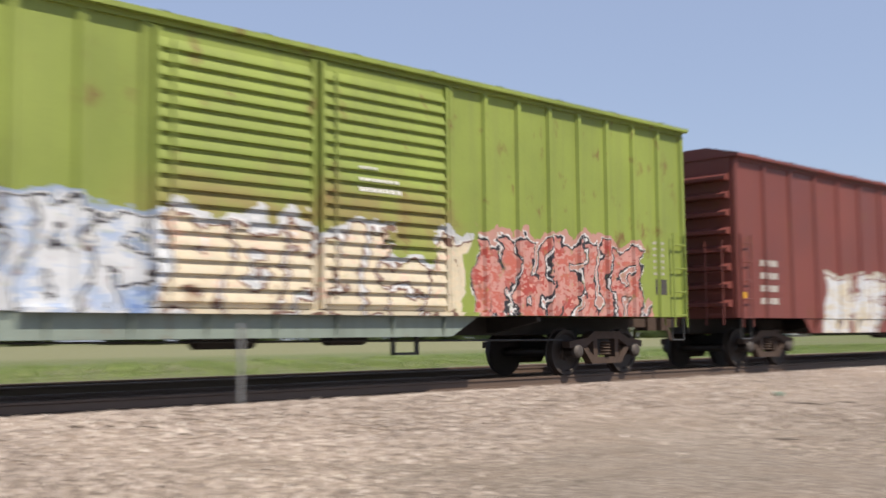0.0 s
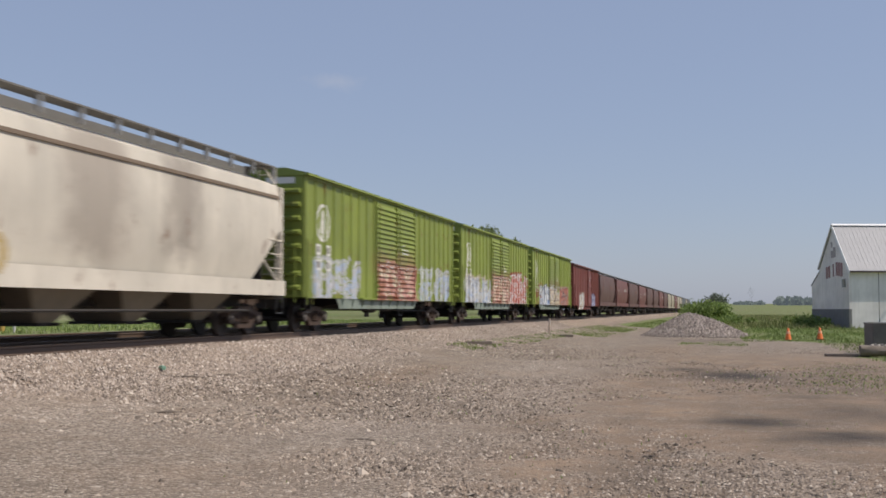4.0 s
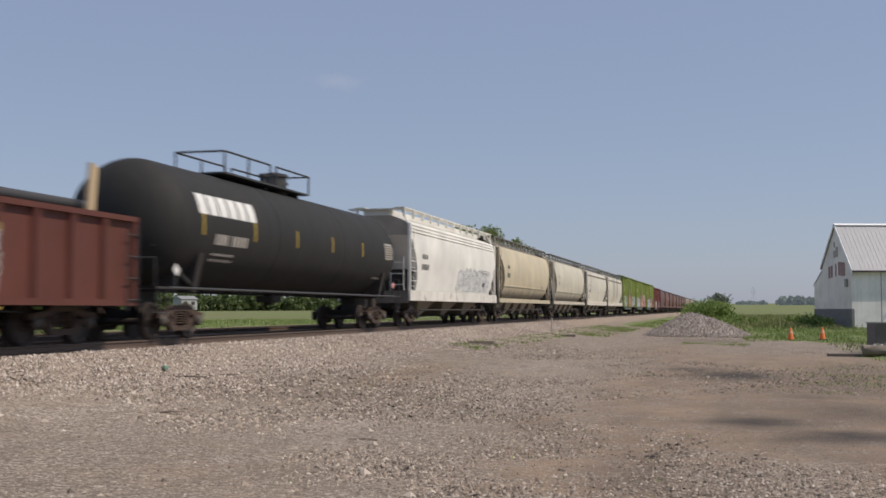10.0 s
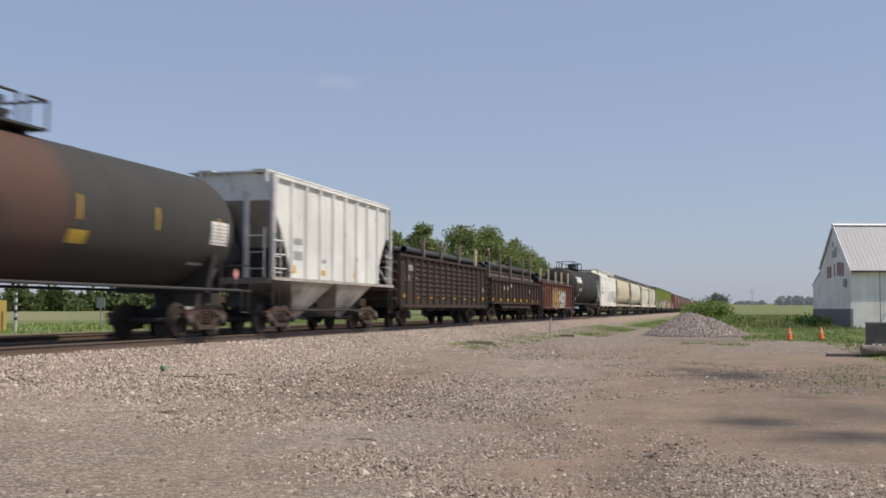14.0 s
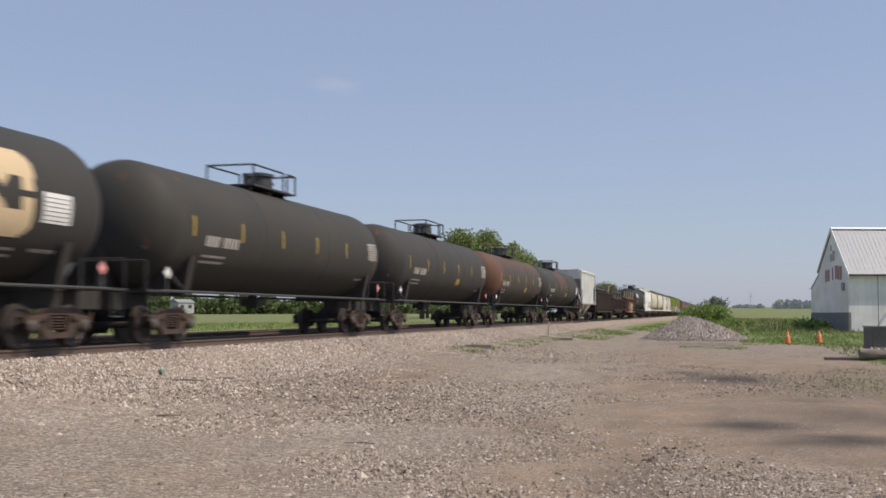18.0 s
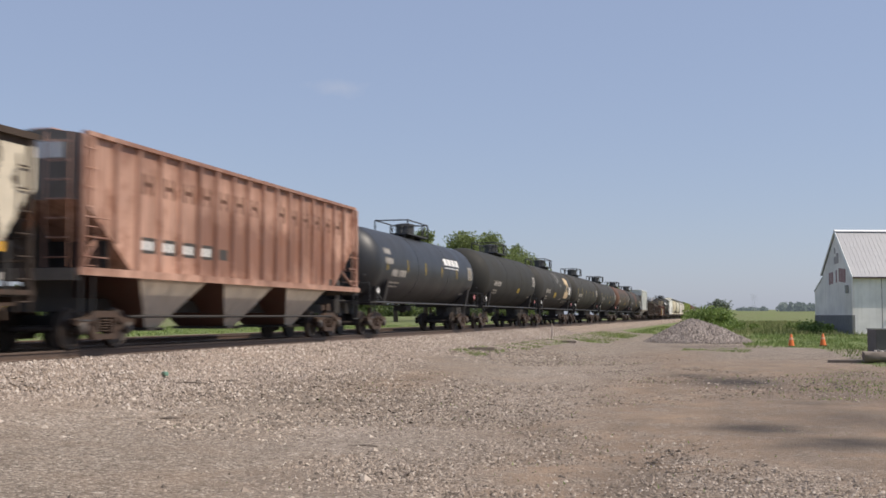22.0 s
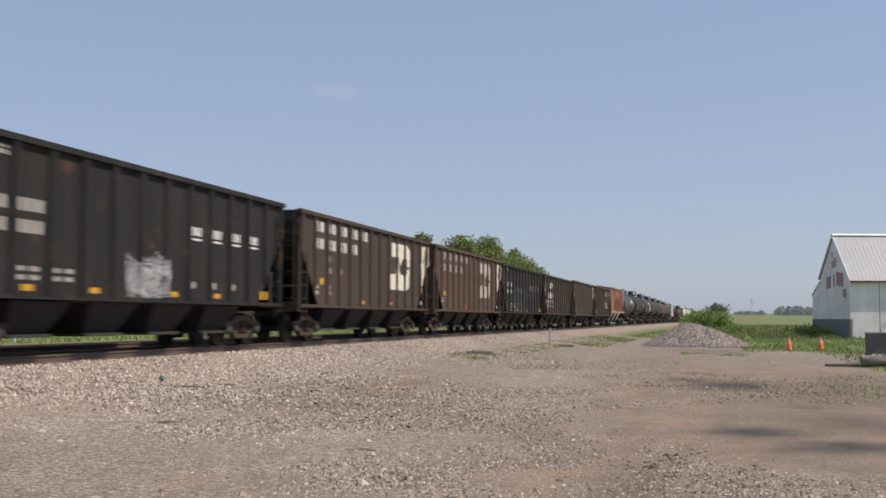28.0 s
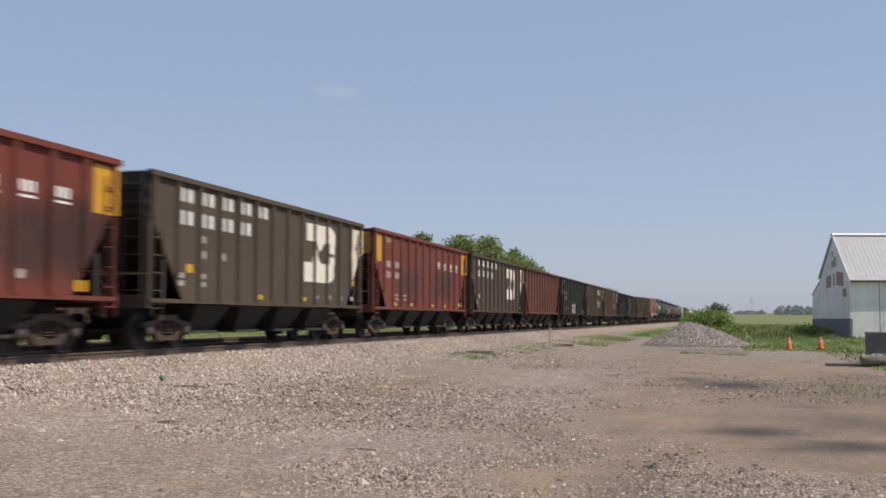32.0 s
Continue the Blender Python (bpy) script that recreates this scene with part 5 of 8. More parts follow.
def pipe_load(L, z_floor, layers, stakes, r=0.16, seed=1, stake_top=1.1, light=(), bundle=None):
    """A bundle of pipes in a gondola, with wooden stakes and short wire ties. bundle: y0, y1, z of a heap of thin pipes on top."""
    rng = random.Random(seed)
    load = empty("pipe_load", "bundle of dark steel pipes held by wooden stakes", "pipes", "pipe loads")
    tube = lambda y0, y1, x, z, q, mat: part("pipe", Shape().lathe([(y0 + 0.5, q * 0.84), (y0, q * 0.84), (y0, q), (y1, q), (y1, q * 0.84), (y1 - 0.5, q * 0.84)], "y", 12, x, z), mat, load)
    for i in range(layers):
        n = 7 if i % 2 == 0 else 6
        for j in range(n):
            if i < layers - 3 and 0 < j < n - 1:
                continue
            a, b = (rng.uniform(-0.25, 0.25), rng.uniform(-0.25, 0.25)) if i < layers - 2 else (rng.uniform(-0.2, 0.9), rng.uniform(-1.1, 0.3))
            tube(-L / 2 + a, L / 2 + b, (j - (n - 1) / 2) * 0.36 + rng.uniform(-0.02, 0.02), z_floor + r + i * 0.31, r * rng.uniform(0.88, 1.0), M_PIPE if rng.random() < 0.7 else M_RUSTPIPE)
    if bundle:
        y0, y1, z = bundle
        for k in range(22):
            row = k // 8
            tube(y0 + rng.uniform(-0.25, 0.25), y1 + rng.uniform(-0.3, 0.3), -1.0 + (k % 8) * 0.27 + 0.13 * (row % 2) + rng.uniform(-0.03, 0.03), z + 0.12 + row * 0.20 + rng.uniform(0, 0.04), 0.115, M_TUBE)
    zt = z_floor + 0.31 * layers + 0.05
    for k, y in enumerate(stakes):
        m = M_LUMBER if k in light else M_OLDLUMBER
        b = 0.10 if k in light else 0.075
        for x in (-1.27, 1.27):
            lean = rng.uniform(0.18, 0.46) if k in light else rng.uniform(-0.12, 0.05)
            t0, t1 = zt + stake_top * rng.uniform(0.7, 1.0), zt + stake_top * rng.uniform(0.8, 1.05)
            part("stake", Shape().prism([(y - b, z_floor + 0.05), (y + b, z_floor + 0.05), (y + b + lean, t0), (y + lean * 1.05, (t0 + t1) / 2 + 0.03), (y - b + lean, t1)], "x", x - 0.05, x + 0.05), m, load)
        if k in light:
            continue
        part("wire_tie", Shape().rod((1.33, y - 0.75, zt + 0.10), (1.33, y + 0.08, zt + 0.14), 0.022, 6).rod((1.33, y + 0.06, zt + 0.14), (1.0, y, zt + 0.06), 0.012, 5), M_IRON, load)
    return load


def coal_hopper(name, L, col, label, style, group="open hopper cars of the train", H=3.78, panels=13, sprays=(), end_col=None, dirty=0.3, patches=()):
    """An open-top hopper: posts on the sides, slope sheets at the ends with the corners cut away low, four bays."""
    car = empty(name, label, "hopper car", group)
    h, W, z0, cut, cz = L / 2, 1.50, 1.02, 1.65, 2.92
    paint = car_paint(name + "_paint", col, dirty=dirty, rust=0.10, rough=0.7, gloss=0.28, sprays=sprays, patches=patches)
    edge = lambda y: z0 + (cz - z0) * max(0.0, 1 - (h - 0.1 - abs(y)) / (cut - 0.1))
    for s in (-1, 1):
        out = [(-h + cut, z0), (h - cut, z0), (h - 0.1, cz), (h - 0.1, H), (-h + 0.1, H), (-h + 0.1, cz)]
        part("side_wall", Shape().prism(out, "x", s * W - 0.03, s * W), paint, car)
        part("top_chord", Shape().box(s * W - 0.08, s * W + 0.10, -h, h, H, H + 0.12, 0.02), paint, car)
        part("side_sill", Shape().box(s * (W - 0.01) - 0.06, s * (W - 0.01) + 0.06, -h + 0.05, h - 0.05, z0 - 0.07, z0 + 0.02), paint, car)
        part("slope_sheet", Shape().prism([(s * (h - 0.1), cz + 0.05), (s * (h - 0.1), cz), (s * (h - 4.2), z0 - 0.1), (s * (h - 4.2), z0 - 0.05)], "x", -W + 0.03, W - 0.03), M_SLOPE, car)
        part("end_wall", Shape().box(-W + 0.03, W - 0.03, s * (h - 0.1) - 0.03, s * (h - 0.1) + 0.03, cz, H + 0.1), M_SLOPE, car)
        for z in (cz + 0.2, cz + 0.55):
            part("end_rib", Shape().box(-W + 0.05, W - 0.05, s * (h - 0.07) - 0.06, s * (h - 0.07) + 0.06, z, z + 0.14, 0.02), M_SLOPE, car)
        part("end_sill", Shape().box(-W, W, s * (h - 0.08) - 0.08, s * (h - 0.08) + 0.08, z0 - 0.2, z0 + 0.1), paint, car)
        part("end_platform", Shape().box(-W + 0.05, W - 0.05, s * (h - 0.75) - 0.6, s * (h - 0.75) + 0.6, z0 - 0.1, z0 - 0.05), M_UNDER, car)
        for x in (-W + 0.06, W - 0.06):
            part("corner_post", Shape().box(x - 0.05, x + 0.05, s * (h - 0.12) - 0.07, s * (h - 0.12) + 0.07, z0 + 0.1, cz), paint, car)
            part("end_brace", Shape().box(x - 0.04, x + 0.04, s * (h - 0.75) - 0.06, s * (h - 0.75) + 0.06, z0, cz - 1.0), M_UNDER, car)
        part("ladder", rung_ladder(W + 0.05, s * (h - 0.36) - 0.21, z0 - 0.4, H - 0.3 if s > 0 else 2.6, 0.42), paint, car)
        part("end_ladder", rung_ladder(W - 0.6, s * (h + 0.02), z0, H, 0.45, across=False), paint, car)
        part("end_rail", Shape().rod((-W, s * (h - 0.02), z0 + 0.55), (W, s * (h - 0.02), z0 + 0.55), 0.03, 6), paint, car)
    part("hand_brake", Shape().lathe([(0, 0.28), (0.03, 0.28), (0.03, 0.23), (0.0, 0.23)], "y", 20, -0.4, 2.0).rod((-0.4, 0, 2.0), (-0.4, 0.3, 2.0), 0.04, 8).rod((-0.66, 0.02, 2.0), (-0.14, 0.02, 2.0), 0.015, 6), M_IRON, car, at=(0, -h - 0.02, 0))
    part("floor_sheet", Shape().box(-W + 0.03, W - 0.03, -h + 4.25, h - 4.25, z0 - 0.1, z0 - 0.04), paint, car)
    step = (L - 0.4) / panels
    posts = [-h + 0.2 + step * k for k in range(panels + 1)]
    for y in posts:
        e = h - 0.1 - abs(y)
        low = z0 + 0.021 if e > cut else min(cz + 0.05, z0 + (cz - z0) * (1 - e / cut) + 0.06)
        for s in (-1, 1):
            part("side_post", Shape().prism([(s * W, y - 0.10), (s * (W + 0.085), y - 0.055), (s * (W + 0.085), y + 0.055), (s * W, y + 0.10)], "z", low, H), paint, car)
    part("centre_sill", Shape().box(-0.2, 0.2, -h + 0.1, h - 0.1, 0.68, 0.97, 0.04), M_UNDER, car)
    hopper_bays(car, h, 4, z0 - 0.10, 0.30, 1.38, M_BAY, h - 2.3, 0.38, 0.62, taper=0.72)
    # added dark plate, stands in for the darkness between the shaded bays
    for s in (-1, 1):
        part("bay_web", Shape().box(-0.02, 0.02, s * (h + 0.5) / 2 - (h - 2.9) / 2, s * (h + 0.5) / 2 + (h - 2.9) / 2, 0.34, 0.675), M_UNDER, car)
    cuts = [c for y in posts for c in (y - 0.055, y + 0.055)]
    xf = lambda y, z: W + (0.085 if any(abs(y - q) < 0.06 for q in posts) else 0.0)
    cell = lambda k: (posts[k] + 0.14, step - 0.28)
    mark = M_DULLWHITE

    def row(k0, k1, z, hh, n, mat, skip=(), what="lettering"):
        return paint_on(car, what, [q for k in range(k0, k1) for q in letters(cell(k)[0], z, cell(k)[1], hh, n, 0.48 if n == 2 else 0.35, skip)], mat, xf, cuts, 2)

    if style in ("block", "block_faded"):
        w = M_WHITE if style == "block" else M_DULLWHITE
        row(1, 6, 3.34, 0.33, 2, w, (), "block_letter")
        row(1, 5, 2.80, 0.33, 2, w, (), "block_letter")
        row(2, 3, 2.42, 0.18, 2, mark, (1,))
        row(2, 4, 2.05, 0.18, 2, mark, (1,))
        row(1, 3, 1.55, 0.12, 2, mark, (1,))
        row(1, 3, 1.36, 0.12, 2, mark, (1,))
        row(9, 13, 1.2, 0.14, 2, mark, (1,))
        paint_on(car, "emblem", raster(emblem, -h + 9.15, 1.72, 2.95, 1.8, 0.06), M_WORNCREAM if style == "block" else w, xf, cuts, 2, "pale block emblem across the posts")
        paint_on(car, "end_panel", raster(lambda u, v: 1.75 + 1.9 * v > edge(h - 1.4 + 1.27 * u) + 0.04 and u > 0.16 + 0.12 * math.sin(v * 9) and abs(u - 0.62) + abs(v - 0.66) > 0.09, h - 1.4, 1.75, 1.27, 1.9, 0.05), M_CREAM, xf, cuts, 2, "worn cream painted corner panel")
        paint_on(car, "reflector", [(posts[1] + 0.5, posts[1] + 0.82, 1.68, 1.88), (posts[5] + 0.2, posts[5] + 0.5, 1.12, 1.24), (posts[8] + 0.2, posts[8] + 0.45, 1.12, 1.24), (posts[12] + 0.2, posts[12] + 0.42, 1.7, 1.88)], M_YELLOW, xf, cuts, 2)
    elif style == "plain":
        row(3, 6, 2.05, 0.22, 2, mark, (1,))
        row(2, 5, 1.45, 0.1, 2, mark)
        paint_on(car, "end_panel", raster(lambda u, v: 1.75 + 1.9 * v > edge(h - 1.12 + 1.0 * u) + 0.04, h - 1.12, 1.75, 1.0, 1.9, 0.05), M_WHITE, xf, cuts, 2, "white painted corner panel")
        paint_on(car, "reflector", [(posts[1] + 0.4, posts[1] + 0.68, 1.62, 1.85), (posts[7] + 0.3, posts[7] + 0.55, 1.15, 1.27), (posts[9] + 0.3, posts[9] + 0.55, 1.15, 1.27), (posts[12] + 0.2, posts[12] + 0.4, 1.5, 1.65)], M_YELLOW, xf, cuts, 2)
    elif style == "low_emblem":
        paint_on(car, "emblem", raster(emblem, -h + 2.1, 2.16, 2.1, 1.1, 0.06), M_WHITE, xf, cuts, 2, "white block emblem")
        row(1, 4, 1.80, 0.2, 2, M_WHITE)
        row(1, 4, 1.45, 0.2, 2, mark)
        paint_on(car, "underline", [(-h + 1.5, -h + 3.9, 2.08, 2.12), (-h + 1.5, -h + 3.9, 1.7, 1.74)], mark, xf, cuts, 2)
        row(9, 12, 1.3, 0.12, 2, mark, (1,))
        paint_on(car, "end_panel", raster(lambda u, v: edge(-h + 0.15 + 1.2 * u) + 0.04 < 1.6 + 1.7 * v < edge(-h + 0.15 + 1.2 * u) + 0.45 + 0.2 * math.sin(u * 14), -h + 0.15, 1.6, 1.2, 1.7, 0.05), M_DULLWHITE, xf, cuts, 2, "worn pale corner panel")
        paint_on(car, "reflector", [(posts[8] + 0.3, posts[8] + 0.5, 1.15, 1.27), (posts[11] + 0.3, posts[11] + 0.5, 1.3, 1.42)], M_YELLOW, xf, cuts, 2)
    elif style in ("wide_letters", "red_yellow"):
        up = 0.32 if style == "red_yellow" else 0.0
        paint_on(car, "block_letter", [q for k in range(8, 12) for q in letters(cell(k)[0] + 0.05, 2.58 + up, 0.5, 0.21, 3, 0.35)], M_WHITE, xf, cuts, 2)
        paint_on(car, "underline", [(posts[k] + 0.16, posts[k] + 0.66, 2.47 + up, 2.52 + up) for k in range(8, 12)], M_WHITE, xf, cuts, 2)
        row(1, 3, 2.55, 0.24, 3, mark)
        row(1, 3, 2.15, 0.24, 3, mark)
        row(1, 2, 3.5, 0.08, 4, mark)
        row(1, 2, 3.62, 0.06, 4, mark)
        row(2, 4, 1.46, 0.09, 2, mark)
        row(2, 4, 1.30, 0.09, 2, mark)
        row(8, 11, 1.32, 0.16, 2, mark, (1,))
        paint_on(car, "reflector", [(posts[k] + 0.3, posts[k] + 0.62, 1.10, 1.22) for k in (2, 4, 7, 9)] + [(h - 1.55, h - 1.2, 1.12, 1.34)], M_YELLOW, xf, cuts, 2)
        if style == "red_yellow":
            for y0, y1 in ((-h + 0.2, -h + 1.05), (h - 0.95, h - 0.12)):
                paint_on(car, "end_panel", [(y0, y1, 2.72, H - 0.06)], M_ENDYELLOW, xf, cuts, 2, "yellow painted corner panel")
            part("end_plate", Shape().box(-W + 0.1, W - 0.1, -h - 0.012, -h, cz + 0.06, H - 0.03), M_ENDYELLOW, car, "yellow painted end plate")
    elif style == "red_plain":
        row(3, 6, 2.0, 0.2, 1, M_FADED_RED)
        row(3, 5, 1.6, 0.16, 1, M_FADED_RED)
        row(11, 12, 1.6, 0.14, 1, M_FADED_RED)
    couplers(car, h, 0.54)
    for s in (-1, 1):
        bogie(car, s * (h - 1.75))
    return car


# ---- the train ----
M_ENDYELLOW = plain("end_panel_yellow", (0.55, 0.28, 0.02), 0.6, 0.15, 3)
M_FADED_RED = plain("faded_marks", (0.22, 0.105, 0.085), 0.7, 0.2, 3)
M_OCHRE = plain("sprayed_ochre", (0.46, 0.35, 0.17), 0.7, 0.2, 3)
M_TEAL = car_paint("sill_teal", (0.23, 0.28, 0.24), dirty=0.4, rust=0.15)
TRAIN = []
LOADS = []
RED, RED2, PINK, CREAM, INK = (0.40, 0.065, 0.05), (0.48, 0.13, 0.095), (0.54, 0.27, 0.23), (0.62, 0.55, 0.41), (0.025, 0.022, 0.03)
SKYBLUE, STEEL, PALE, RUST = (0.19, 0.28, 0.48), (0.38, 0.47, 0.63), (0.62, 0.64, 0.66), (0.26, 0.09, 0.04)
GREEN = (0.245, 0.306, 0.058)
DOOR_RUST = [(-2.6, 2.9, 2.0, 2.7, (0.24, 0.17, 0.06), 2.0)]


def train_head():
    """The brown and grey covered hoppers ahead of the box cars."""
    flat = lambda z: 1.50 - 0.075 * (z - 2.9) ** 2
    browns = [((0.125, 0.062, 0.052), "weathered brown covered hopper car, three bays"), ((0.17, 0.062, 0.052), "faded red-brown covered hopper car, three bays")]
    made = []
    for i, (c, text) in enumerate(browns):
        car = covered_hopper("covered_hopper", 17.2, flat, (1.32, 4.22), car_paint("hopper_brown_%d" % i, c, dirty=0.3, rust=0.1), text, bays=3, cut=1.9, cut_z=3.2, curved=True, ends=((1.6, 3.5, 0.5), (1.2, 3.3, 1.3)), group="covered hopper cars of the train", board_z=4.52, low_z=0.34, bays_mat=M_UNDER)
        h = car["half"]
        paint_on(car, "lettering", letters(-h + 3.0, 2.8, 1.2, 0.22, 5) + letters(-h + 3.0, 2.45, 1.0, 0.2, 5) + letters(2.5, 2.9, 3.4, 0.3, 8, 0.25), M_FADED_RED if i == 0 else M_DULLWHITE, lambda y, z: flat(z), (), 2)
        made.append(car)
    tan = covered_hopper("covered_hopper", 17.2, flat, (1.32, 4.22), car_paint("hopper_tan", (0.40, 0.35, 0.27), dirty=0.4), "dusty tan covered hopper car", bays=3, cut=1.9, cut_z=3.2, curved=True, ends=((1.6, 3.5, 0.5), (1.2, 3.3, 1.3)), group="covered hopper cars of the train", board_z=4.52, low_z=0.34, bays_mat=M_UNDER)
    grey = covered_hopper("covered_hopper", 17.2, flat, (1.32, 4.22), car_paint("hopper_grey", (0.13, 0.135, 0.14), dirty=0.3), "dark grey covered hopper car", bays=3, cut=1.9, cut_z=3.2, curved=True, ends=((1.6, 3.5, 0.5), (1.2, 3.3, 1.3)), group="covered hopper cars of the train", board_z=4.52, low_z=0.34, bays_mat=M_UNDER)
    order = [0, 1, 0, 1, 0, 0, 1, 0, 2, 2, 1, 2, 2, 3, 3, 2, 3, 3]
    stock = made + [tan, grey]
    used = set()
    for k, o in enumerate(order):
        car = stock[o]
        if o in used:
            car = copy_thing(car, pose(0, 0, 0))
        used.add(o)
        TRAIN.append((car, 50.4 + 18.55 * k))


def box_cars():
    red = box_car("box_car", 19.3, (0.19, 0.05, 0.04), "box cars of the train", (0.0, 3.0), [(-5.8, -2.5, 0.5, 1.95, [PALE, CREAM, PALE, (0.6, 0.55, 0.45)], (0.20, 0.10, 0.09), 3.1, 1.8, 0.17), (3.0, 6.6, 0.5, 1.95, [(0.30, 0.32, 0.50), (0.45, 0.46, 0.60), (0.16, 0.16, 0.32)], (0.06, 0.05, 0.12), 5.4, 1.8, 0.17)],
                  "faded red box car with sprayed lettering low on its side", tree=False, H=4.42)
    TRAIN.append((red, 30.65))
    text = "bright green box car with louvred double doors and sprayed lettering"
    doors = (-2.55, 2.75)
    scrawl = (0.24, 0.06, 0.035)
    g1 = box_car("box_car", 18.9, GREEN, "box cars of the train", doors, [
        (-8.3, -6.2, 1.35, 1.95, [scrawl, scrawl], scrawl, 1.3, 4.2, 0.028),
        (-8.2, -6.0, 0.96, 1.40, [scrawl, scrawl], scrawl, 3.9, 4.6, 0.026),
        (-7.3, -5.2, 1.9, 2.5, [scrawl, RED2], scrawl, 6.4, 4.4, 0.026),
        (-6.6, -2.6, 0.4, 1.25, [SKYBLUE, STEEL, SKYBLUE, RED2], (0.10, 0.16, 0.32), 8.2, 2.2, 0.20),
        (-6.7, -2.4, 0.75, 2.25, [PALE, STEEL, PALE, PALE, STEEL], INK, 2.2, 1.9, 0.13),
        (-2.6, 2.9, 0.85, 2.15, [CREAM, CREAM, (0.66, 0.56, 0.40), CREAM, (0.70, 0.50, 0.38), PALE], (0.16, 0.085, 0.06), 4.7, 1.6, 0.155),
        (3.1, 8.1, 0.6, 2.3, [PINK, RED2, PINK, RED, (0.62, 0.33, 0.27)], INK, 6.1, 1.6, 0.15)], text, M_TEAL, patches=DOOR_RUST)
    TRAIN.append((g1, 9.53))
    g2 = box_car("box_car", 18.9, shade(GREEN, 0.97), "box cars of the train", doors, [
        (-9.0, -2.8, 0.5, 2.2, [PALE, (0.5, 0.5, 0.5), PALE, STEEL, CREAM], (0.30, 0.30, 0.32), 9.2, 1.5, 0.18),
        (-2.6, 2.9, 0.85, 2.25, [CREAM, RUST, PINK, CREAM, (0.42, 0.2, 0.12)], RUST, 1.9, 1.5, 0.22),
        (3.0, 8.6, 0.5, 2.65, [RED2, PALE, RED2, PINK, PALE, RED], PALE, 3.6, 1.4, 0.22)], text, M_TEAL, patches=DOOR_RUST)
    TRAIN.append((g2, -11.25))
    g3 = box_car("box_car", 18.9, shade(GREEN, 0.92), "box cars of the train", doors, [
        (-9.0, -4.4, 0.5, 2.2, [PALE, (0.48, 0.48, 0.5), STEEL, PALE], GREEN, 7.7, 1.6, 0.15),
        (-2.6, 2.9, 0.85, 2.1, [RUST, CREAM, PINK, RUST, (0.42, 0.2, 0.12)], RUST, 2.9, 1.7, 0.2),
        (3.2, 8.4, 0.5, 2.3, [PALE, STEEL, (0.4, 0.42, 0.42), PALE], GREEN, 5.6, 1.7, 0.15)], text, M_TEAL, patches=DOOR_RUST)
    TRAIN.append((g3, -31.9))


